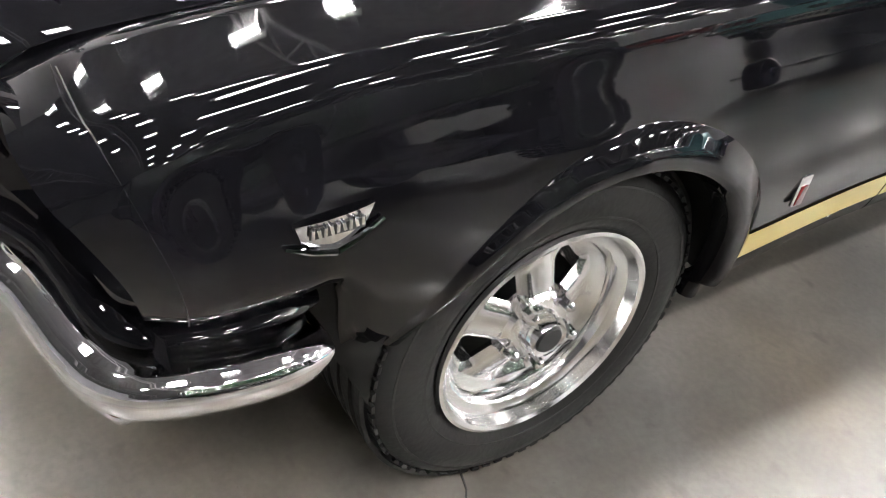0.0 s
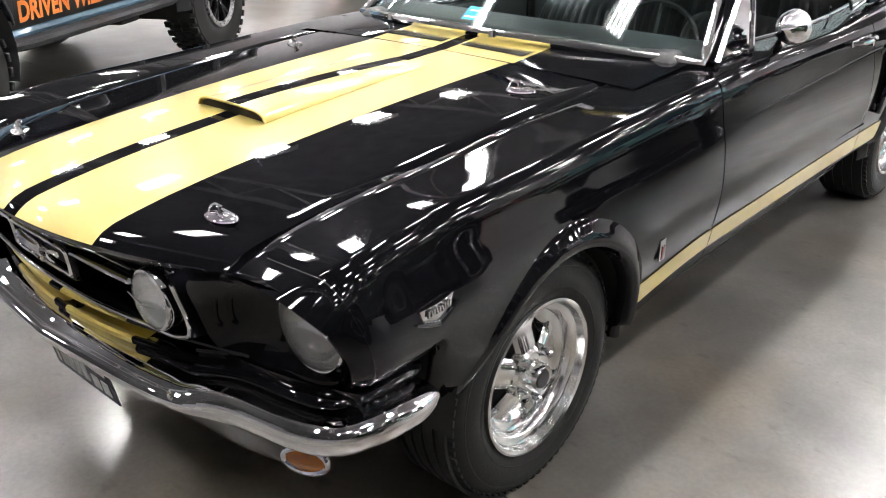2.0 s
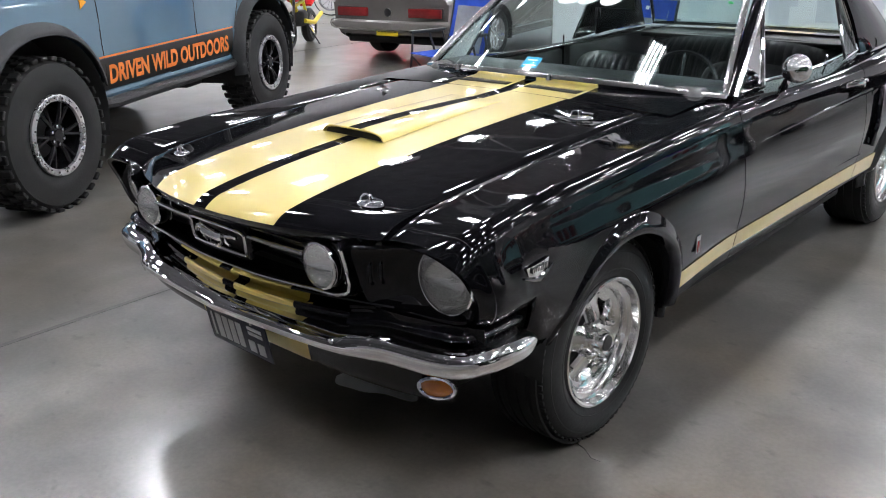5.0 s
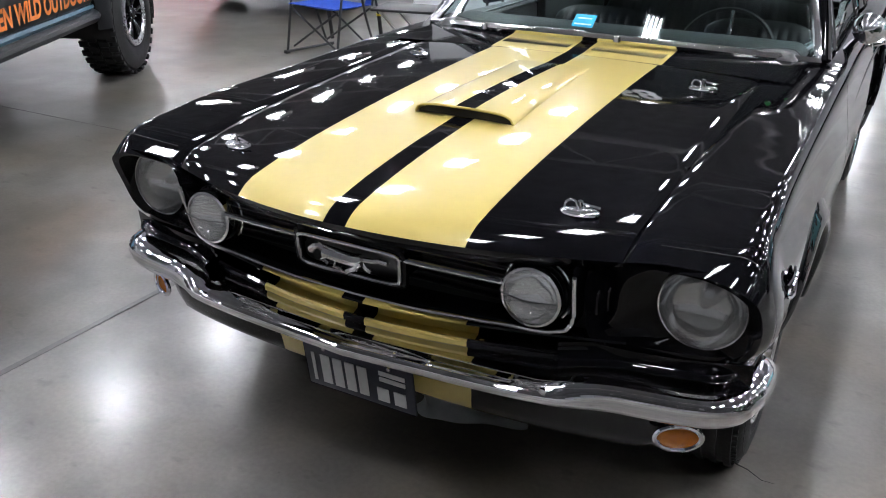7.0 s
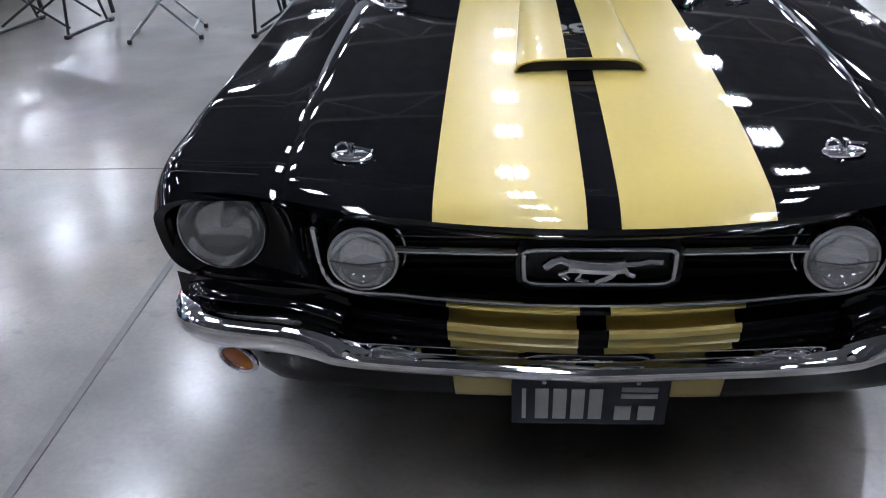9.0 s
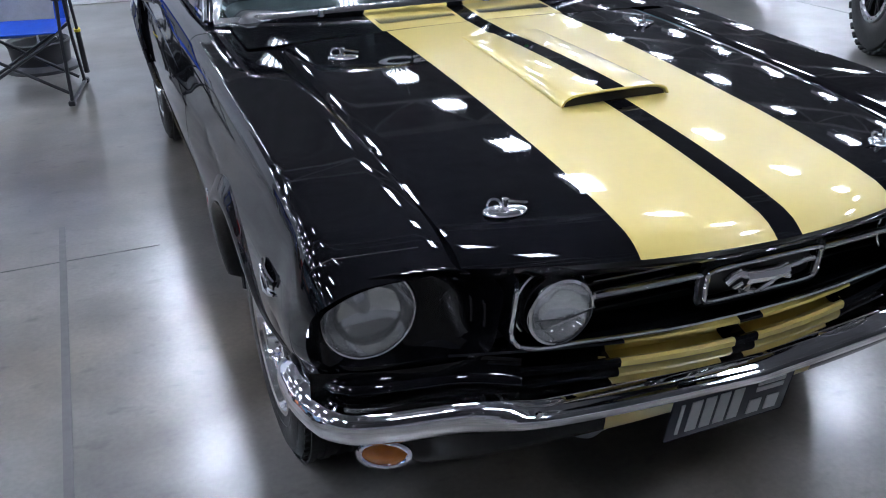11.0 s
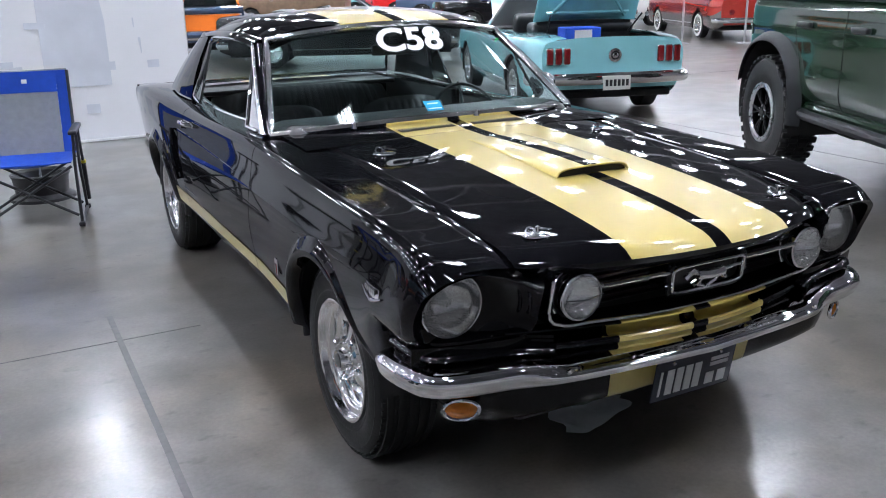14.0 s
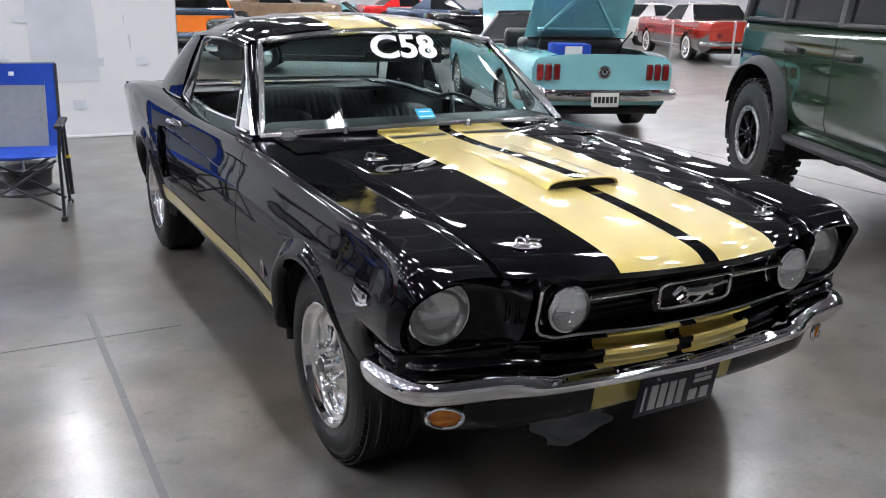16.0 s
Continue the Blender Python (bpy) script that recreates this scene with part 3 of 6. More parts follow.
def surround(a, r):
    ca, sa = math.cos(a), math.sin(a)
    rin = Vector((0.091 * ca, 0, 0.091 * sa))
    # outline: rounded towards the fender, straight towards the grille
    hx = 0.111 if ca > 0 else 0.208
    hz = 0.112 if sa > 0 else 0.120
    p = 2.3 if ca > 0 else 5.0
    k = (abs(ca / hx) ** p + abs(sa / hz) ** p) ** (-1 / p)
    x, z = LAMP_C.x + k * ca, LAMP_C.z + k * sa
    edge = cr((0.59, 0.63, 0.71, 0.78, 0.84), (-0.646, -0.655, -0.674, -0.706, -0.738), min(max(z, 0.59), 0.84))
    inn = cr((0.50, 0.56, 0.64, 0.72, 0.87), (1.0, 0.62, 0.18, 0.0, 0.0), x)
    y = edge * (1 - inn) + inn * cr((0.58, 0.65, 0.72, 0.80, 0.84), (-0.735, -0.758, -0.778, -0.798, -0.79), min(max(z, 0.58), 0.84))
    a3 = Vector((LAMP_C.x + rin.x, -0.646, LAMP_C.z + rin.z))
    b3 = Vector((x, y, z))
    q = a3.lerp(b3, r)
    q.y = a3.y + (b3.y - a3.y) * (r ** 1.7 if ca > -0.3 else r ** 2.2)
    return q


bm = sheet(surround, lin(0, 2 * math.pi, 73), lin(0, 1, 14))
bmesh.ops.remove_doubles(bm, verts=bm.verts, dist=0.0003)
for b in (bm, mirrored(bm)):
    part("headlamp_surround", b, BLACK, coupe, sharp=1.2)
for sgn in (1, -1):
    for k in range(2):
        q = surround(math.pi, 0.74 + 0.13 * k)
        part("nose_rib", tube([(sgn * q.x, q.y + 0.010 - 0.012 * math.sin(b), 0.708 - 0.034 * math.cos(b)) for b in lin(0.1, math.pi - 0.1, 14)], 0.0055, 8, up=(1, 0, 0)), BLACK, coupe)
    lamp = part("headlamp", lathe([(-0.6580, 0.091), (-0.6720, 0.0925), (-0.6755, 0.0890), (-0.6740, 0.086)], 48, "y", (sgn * LAMP_C.x, 0.018, LAMP_C.z)), CHROME, coupe, "round sealed-beam headlamp with chrome ring")
    bw = lathe([(-0.6720, 0.0885), (-0.6500, 0.082), (-0.6260, 0.062), (-0.6120, 0.030), (-0.6080, 0.0005)], 40, "y", (sgn * LAMP_C.x, 0.018, LAMP_C.z))
    part("reflector", bw, REFLECTOR, lamp)
    part("bulb_cap", lathe([(-0.6450, 0.0005), (-0.6450, 0.012), (-0.6300, 0.017), (-0.6100, 0.017)], 20, "y", (sgn * LAMP_C.x, 0.018, LAMP_C.z)), SATIN, lamp)
    bm = lathe([(-0.6720, 0.0885), (-0.6820, 0.080), (-0.6910, 0.058), (-0.6960, 0.03), (-0.6975, 0.0005), (-0.6945, 0.0005), (-0.6930, 0.03), (-0.6882, 0.057), (-0.6795, 0.078), (-0.6700, 0.0860)], 48, "y", (sgn * LAMP_C.x, 0.018, LAMP_C.z), closed=True)
    part("lens", bm, FLUTED, lamp, "fluted glass lens")

# seam between fender and headlamp shell
for sgn in (1, -1):
    part("seam", tube([Vector((sgn * (q.x - 0.0012), q.y, q.z - 0.0006)) for q in (side(-0.69, v) for v in lin(0.12, 0.97, 60))], 0.0013, 5), UNDER, coupe)

# grille recess, bars and trim
def gx_half(z):
    return cr((0.655, 0.68, 0.72, 0.80), (0.455, 0.484, 0.498, 0.506), z)


def trim_line(s):
    """Half of the chrome line: from the middle of the grille's foot to its upper corner."""
    return cr((0, 0.25, 0.6, 0.82, 0.9, 0.95, 1.0), ((0, -0.806, 0.624), (0.15, -0.803, 0.626), (0.36, -0.786, 0.635), (0.470, -0.773, 0.642), (0.497, -0.771, 0.659), (0.5065, -0.777, 0.695), (0.509, -0.800, 0.782)), s)


pts = [Vector(trim_line(s)) for s in lin(1, 0, 110)]
pts = [Vector((-p.x, p.y, p.z)) for p in pts] + pts[::-1][1:]
part("grille_trim", tube(pts, 0.0050, 8), BRIGHT, coupe, "thin chrome grille surround")
back = sheet(lambda u, v: Vector((u, -0.700 + 0.08 * u * u, 0.610 + 0.22 * v)), lin(-0.51, 0.51, 20), lin(0, 1, 6))
part("grille_back", back, TRIMBLACK, coupe)
for sgn in (1, -1):
    part("grille_side", sheet(lambda u, v: Vector((sgn * (0.508 - 0.012 * (1 - v)), -0.772 - 0.034 * v + 0.09 * u, 0.645 + 0.16 * v)), lin(0, 1, 4), lin(0, 1, 6)), BLACK, coupe)
part("grille_floor", sheet(lambda u, v: Vector((u, -0.803 + 0.14 * u * u + v * 0.11, 0.620 + 0.08 * u * u)), lin(-0.49, 0.49, 20), lin(0, 1, 4)), BLACK, coupe)
for z in lin(0.66, 0.80, 8):
    part("grille_slat", box((gx_half(z) * 1.94, 0.022, 0.004), (0, -0.722, z), 0.0015, seg=1), TRIMBLACK, coupe)


def bar(x0, x1, z, r, y):
    return tube([(x, y + 0.10 * x * x, z) for x in lin(x0, x1, 8)], r, 8, flat=0.9)


for sgn in (1, -1):
    part("grille_bar", bar(sgn * 0.135, sgn * 0.36, 0.744, 0.0075, -0.822), BRIGHT, coupe, "horizontal bright grille bar")
    part("grille_bar", bar(sgn * 0.135, sgn * 0.36, 0.768, 0.0018, -0.815), SATIN, coupe)

# corral frame with the running figure as a plain plaque shape
corner = []
for a in range(0, 360, 10):
    ca, sa = math.cos(radians(a)), math.sin(radians(a))
    corner.append(Vector((0.132 * math.copysign(abs(ca) ** 0.32, ca) * (1.0 + 0.04 * sa), -0.826 - 0.012 * sa, 0.717 + 0.042 * math.copysign(abs(sa) ** 0.32, sa))))
part("emblem_frame", tube(corner, 0.005, 8, closed=True, up=(0, 1, 0)), CHROME, coupe, "chrome emblem frame in the grille")
bm = bmesh.new()
ra = [bm.verts.new(p + Vector((0, 0.0, 0))) for p in corner]
rb = [bm.verts.new(p + Vector((0, 0.10, 0.004))) for p in corner]
for i in range(len(corner)):
    bm.faces.new((ra[i], ra[(i + 1) % len(ra)], rb[(i + 1) % len(ra)], rb[i]))
part("emblem_shroud", bm, BLACK, coupe)
hood_piece = [Vector((p.x * 1.02, p.y + 0.012, p.z + 0.011)) for p in corner if p.z > 0.715]
part("emblem_hood", tube(hood_piece, 0.012, 8), BLACK, coupe)
part("emblem_surround", tube([Vector((p.x * 1.05, p.y + 0.010, 0.717 + (p.z - 0.717) * 1.16)) for p in corner], 0.010, 8, closed=True, up=(0, 1, 0)), BLACK, coupe)
bm = bmesh.new()
bm.faces.new([bm.verts.new(p + Vector((0, 0.02, 0))) for p in corner])
part("emblem_back", bm, TRIMBLACK, coupe, smooth=False)
# plain galloping silhouette built of rounded limbs
fig = bmesh.new()
for pts, r in ((((-0.055, 0.012), (-0.02, 0.008), (0.02, 0.006), (0.045, 0.010)), 0.013), (((-0.05, 0.014), (-0.068, 0.022), (-0.080, 0.018), (-0.094, 0.006)), 0.0075),
               (((-0.05, 0.002), (-0.066, -0.010), (-0.052, -0.018)), 0.005), (((-0.03, 0.0), (-0.036, -0.02), (-0.018, -0.024)), 0.005),
               (((0.035, 0.004), (0.02, -0.014), (-0.004, -0.026)), 0.0055), (((0.04, 0.006), (0.05, -0.008), (0.062, -0.012)), 0.005), (((0.045, 0.012), (0.07, 0.014), (0.085, 0.018), (0.108, 0.017)), 0.005)):
    tube([Vector((a, -0.832 - 0.25 * b, 0.715 + b * 1.12)) for a, b in pts], r * 1.2, 8, bm=fig)
part("emblem_figure", fig, BRIGHT, coupe, "bright metal emblem figure")

for sgn in (1, -1):
    fx, fz = sgn * 0.422, 0.720
    fog = part("fog_lamp", lathe([(-0.7740, 0.062), (-0.7960, 0.067), (-0.8040, 0.065), (-0.8060, 0.060)], 40, "y", (fx, 0, fz)), CHROME, coupe, "round grille fog lamp with chrome rim")
    part("bowl", lathe([(-0.7740, 0.068), (-0.7440, 0.052), (-0.7190, 0.02), (-0.7160, 0.0005)], 32, "y", (fx, 0, fz)), TRIMBLACK, fog)
    part("reflector", lathe([(-0.8000, 0.061), (-0.7800, 0.052), (-0.7640, 0.028), (-0.7600, 0.0005)], 32, "y", (fx, 0, fz)), REFLECTOR, fog)
    part("lens", lathe([(-0.8020, 0.062), (-0.8120, 0.053), (-0.8200, 0.03), (-0.8225, 0.0005), (-0.8195, 0.0005), (-0.8170, 0.03), (-0.8095, 0.0515), (-0.8000, 0.0595)], 40, "y", (fx, 0, fz), closed=True), FLUTED, fog, "fluted glass lens")
    part("lens_bar", tube([(fx - 0.06, -0.8160, fz + 0.004), (fx, -0.8250, fz), (fx + 0.06, -0.8160, fz + 0.004)], 0.0015, 5), CHROME, fog)
    part("bracket", tube([Vector((fx + 0.073 * math.cos(a), -0.7640, fz + 0.073 * math.sin(a))) for a in lin(-0.7, 3.8, 24)], 0.0035, 6), CHROME, fog)

# stepped apron between grille and bumper
PROF = ((-0.803, 0.619), (-0.815, 0.615), (-0.817, 0.610), (-0.812, 0.607), (-0.772, 0.604), (-0.755, 0.597), (-0.750, 0.572), (-0.755, 0.556), (-0.775, 0.550), (-0.792, 0.556), (-0.801, 0.569), (-0.808, 0.571), (-0.813, 0.566), (-0.812, 0.554), (-0.804, 0.546), (-0.76, 0.500))
ax = sorted({*lin(-0.60, -0.275, 8), *lin(-0.275, -0.028, 5), 0, *lin(0.028, 0.275, 5), *lin(0.275, 0.60, 8)})


def apron(u, v):
    i = min(int(v), len(PROF) - 2)
    y, z = [PROF[i][k] + (PROF[i + 1][k] - PROF[i][k]) * (v - i) for k in (0, 1)]
    return Vector((u, y + 0.36 * u * u * (1 - 0.5 * u * u), z + 0.02 * u * u))


part("front_apron", sheet(apron, ax, range(len(PROF)), pick=lambda u, v: 1 if 0.028 < abs(u) < 0.275 else 0), [BLACK, GOLD], coupe, "black apron with gold stripes above the bumper", sharp=0.5)
for sgn in (1, -1):
    fill = sheet(lambda u, v: Vector((sgn * (0.50 + 0.345 * u), -0.715 + 0.075 * u**2 + 0.01 * v, 0.604 - 0.10 * v)), lin(0, 1, 10), lin(0, 1, 5))
    part("lower_fascia", fill, BLACK, coupe)

# lower valance
def valance(u, v):
    y = -0.770 + 0.035 * v + 0.06 * u**2 + 0.07 * u**8 + 0.5 * max(0, v - 0.8) ** 1.5
    e = max(0, (abs(u) - 0.8) / 0.2)
    y += 0.12 * e * e
    z = 0.525 - (0.195 - 0.12 * e**1.5) * v + 0.02 * u**4
    return Vector((u * (0.835 - 0.03 * v), y, z))


vx = sorted({*lin(-1, -0.33, 14), *lin(-0.33, -0.033, 5), 0, *lin(0.033, 0.33, 5), *lin(0.33, 1, 14)})
part("valance", sheet(valance, vx, lin(0, 1, 12), pick=lambda u, v: 1 if 0.033 < abs(u) < 0.33 else 0), [BLACK, GOLD], coupe, "black lower valance with gold stripes")
for sgn in (1, -1):
    c = Vector((sgn * 0.728, -0.692, 0.422))
    ring = [c + Vector((0.044 * math.cos(a), 0.020 * math.cos(a) * sgn, 0.029 * math.sin(a))) for a in lin(0, 2 * math.pi, 25)[:-1]]
    pk = part("parking_lamp", tube(ring, 0.0065, 8, closed=True, up=(0, 1, 0)), CHROME, coupe, "amber parking lamp with chrome bezel")
    lens = sheet(lambda u, v: c + Vector((0.041 * v * math.cos(u), 0.020 * v * math.cos(u) * sgn - 0.012 * (1 - v * v), 0.027 * v * math.sin(u))), lin(0, 2 * math.pi, 25), lin(0.01, 1, 6))
    part("lens", lens, AMBER, pk)

# number plate with bars for its characters
plate = part("number_plate", box((0.305, 0.004, 0.135), (0, 0, 0), 0.004, seg=2), PLATE, coupe, "dark number plate with pale bars")
plate.matrix_basis = pose(0, -0.795, 0.398, 10, 0, 0)
for k in range(5):
    for o in ((box((0.008, 0.002, 0.085), (-0.128 + 0.035 * k, -0.003, -0.006)),) if k == 0 else (box((0.026, 0.002, 0.085), (-0.128 + 0.035 * k, -0.003, -0.006)),)):
        part("bar", o, PLATEINK, plate, smooth=False)
for x, z, w, h in ((0.095, 0.036, 0.07, 0.012), (0.095, 0.018, 0.07, 0.012), (0.066, -0.03, 0.032, 0.04), (0.112, -0.03, 0.032, 0.04)):
    part("bar", box((w, 0.002, h), (x, -0.003, z)), PLATEINK, plate, smooth=False)
for sgn in (1, -1):
    part("plate_bolt", lathe([(-0.005, 0.0005), (-0.005, 0.005), (0, 0.006)], 10, "y", (sgn * 0.09, -0.002, 0.058)), SATIN, plate)

# front bumper: a blade that dips to the middle and wraps round to the fender
HALF_BUMP = ((0.0, (0, -0.875, 0.504)), (0.2, (0.2, -0.861, 0.504)), (0.38, (0.38, -0.843, 0.503)), (0.45, (0.45, -0.830, 0.501)), (0.50, (0.50, -0.813, 0.498)), (0.545, (0.545, -0.787, 0.494)), (0.59, (0.59, -0.766, 0.491)),
             (0.66, (0.665, -0.750, 0.490)), (0.73, (0.745, -0.735, 0.491)), (0.78, (0.804, -0.714, 0.493)), (0.82, (0.844, -0.676, 0.494)), (0.86, (0.864, -0.618, 0.494)), (0.93, (0.874, -0.525, 0.489)), (1.0, (0.870, -0.432, 0.485)))


def bump_mid(s):
    p = cr([k for k, _ in HALF_BUMP], [q for _, q in HALF_BUMP], abs(s))
    return (math.copysign(p[0], s) if s else 0.0, p[1], p[2])


def bumper(s, v):
    """The section at s: a rolled lower edge, a groove, a tall face that leans back and a flat top."""
    p = Vector(bump_mid(s))
    d = Vector(bump_mid(min(1, s + 0.01))) - Vector(bump_mid(max(-1, s - 0.01)))
    out = Vector((d.y, -d.x, 0)).normalized()
    e = abs(s)
    wing = max(0.0, min(1.0, (e - 0.45) / 0.14))
    wing = wing * wing * (3 - 2 * wing)
    blade = ((-0.006, -0.030), (-0.011, -0.014), (-0.006, -0.003), (0.006, 0.003), (0.014, 0.002), (0.020, -0.005), (0.0235, -0.013), (0.028, -0.022), (0.034, -0.036), (0.039, -0.052), (0.043, -0.071), (0.046, -0.092), (0.040, -0.098))
    bulge = ((-0.010, -0.030), (-0.015, -0.014), (-0.011, -0.003), (0.000, 0.004), (0.013, 0.007), (0.023, 0.008), (0.033, 0.006), (0.042, 0.000), (0.050, -0.011), (0.056, -0.027), (0.061, -0.050), (0.064, -0.092), (0.058, -0.098))
    pr = [[p0 + (p1 - p0) * wing for p0, p1 in zip(*q)] for q in zip(blade, bulge)]
    a = v * (len(pr) - 1)
    i = min(int(a), len(pr) - 2)
    z, o = [pr[i][k] + (pr[i + 1][k] - pr[i][k]) * (a - i) for k in (0, 1)]
    tip = 1 - math.sqrt(max(0.0, 1 - (max(0, e - 0.93) / 0.07) ** 2))
    z = z + (0.026 - z) * 0.80 * tip
    return p + out * (o * (1 - 0.35 * tip) - 0.022 * tip) + Vector((0, 0, z))


bs = [*lin(-1, -0.93, 14), *lin(-0.92, 0.92, 115), *lin(0.93, 1, 14)]
bm = sheet(bumper, bs, lin(0, 1, 37))
bmesh.ops.recalc_face_normals(bm, faces=bm.faces)
part("front_bumper", bm, CHROME, coupe, "polished chrome front bumper", sharp=1.3)
for sgn in (1, -1):
    for s in (0.47,):
        p = bumper(sgn * s, 0.45)
        part("bumper_bolt", lathe([(0, 0.009), (-0.005, 0.008), (-0.007, 0.0005)], 14, "y", p), CHROME, coupe)
    # overrider pads behind the blade
    part("bumper_pad", tube([bumper(sgn * s, 0.9) + Vector((0, 0.01, 0.012)) for s in lin(0.30, 0.42, 8)], lambda t: 0.012 * math.sin(0.3 + 2.5 * t), 8), CHROME, coupe)


# moulded ledges below the headlamps, above the bumper's ends
LEDGE = ((-0.100, 0.545), (-0.034, 0.556), (-0.019, 0.564), (-0.014, 0.573), (-0.018, 0.582), (-0.034, 0.589), (-0.048, 0.593), (-0.050, 0.600), (-0.042, 0.606), (-0.043, 0.614), (-0.060, 0.620), (-0.110, 0.624))


def ledge(s, v):
    p, o = Vector(bump_mid(s)), LEDGE[v]
    d = Vector(bump_mid(min(1, s + 0.01))) - Vector(bump_mid(max(-1, s - 0.01)))
    out = Vector((d.y, -d.x, 0)).normalized()
    tip = max(0, (abs(s) - 0.95) / 0.05) ** 2
    front = max(0, (0.74 - abs(s)) / 0.2)
    return Vector((p.x, p.y, 0)) + out * (o[0] - 0.017 - 0.030 * tip - 0.012 * front) + Vector((0, 0, o[1] - 0.018 * tip - 0.010 * front))


for sgn in (1, -1):
    part("fender_ledge", sheet(lambda u, v: ledge(sgn * u, v), lin(0.50, 1.0, 48), range(len(LEDGE))), BLACK, coupe, "black stepped ledge below the headlamp", sharp=0.9)

# hood pins
for sgn in (1, -1):
    for y, yaw in ((-0.64, 10), (0.316, 25)):
        x = sgn * (0.455 if y < 0 else 0.478)
        z = hood_z(x, y)
        pin = part("hood_pin", lathe([(0.0, 0.034), (0.003, 0.033), (0.005, 0.028), (0.0052, 0.0005)], 28, "z", (0, 0, 0)), CHROME, coupe, "chrome hood pin with a wire clip")
        for v in pin.data.vertices:
            v.co.x *= 1.25
            v.co.y *= 0.72
        pin.matrix_basis = pose(x, y, z, math.degrees(math.atan(-0.06)) * -1, 0, sgn * yaw)
        part("post", lathe([(0.0, 0.0065), (0.026, 0.006), (0.029, 0.0005)], 14, "z"), CHROME, pin)
        part("clip", tube([Vector((-0.020 + 0.013 * math.cos(a), 0.002 + 0.009 * math.sin(a), 0.013 + 0.009 * math.sin(a))) for a in lin(0, 2 * math.pi, 16)] + [Vector((0.0, 0.002, 0.02)), Vector((0.042, 0.0, 0.014))], 0.0026, 6), CHROME, pin)

# fender badges
for sgn in (1, -1):
    y, z = -0.452, 0.713
    x = find_x(y, z) + 0.002
    badge = part("fender_badge", sheet(lambda u, v: Vector((sgn * (x + 0.005 * (1 - u * u)), y + 0.048 * u * (1 - 0.22 * (1 - v)), z - 0.010 + 0.030 * v - 0.012 * (1 - abs(u)) * (1 - v) + 0.004 * u)), lin(-1, 1, 14), lin(0, 1, 6), thick=0.004), CHROME, coupe, "chrome fender badge")
    part("inset", box((0.003, 0.068, 0.014), (sgn * (x + 0.006), y, z + 0.006), 0.001), TRIMBLACK, badge)
    for k in range(9):
        part("bar", box((0.005, 0.0045, 0.013 if k % 3 else 0.016), (sgn * (x + 0.007), y - 0.030 + 0.0075 * k, z + 0.006 + 0.0005 * k), 0.001, Euler((0.25 * (k % 2), 0, 0)), seg=1), CHROME, badge)
    for k in (-1, 1):
        part("wing", tube([(sgn * (x + 0.007), y, z - 0.024), (sgn * (x + 0.006), y + k * 0.030, z - 0.016 + 0.002 * k), (sgn * (x + 0.003), y + k * 0.060, z - 0.003 + 0.004 * k)], lambda t: 0.006 * (1 - 0.6 * t), 6), CHROME, badge)
    x = find_x(0.455, 0.527) + 0.003
    sb_ = part("side_badge", box((0.007, 0.030, 0.064), (sgn * x, 0.452, 0.527), 0.003), CHROME, coupe, "small chrome-framed side badge with dark red enamel")
    part("enamel", box((0.003, 0.019, 0.040), (sgn * (x + 0.0035), 0.452, 0.519), 0.001), REDLENS, sb_)


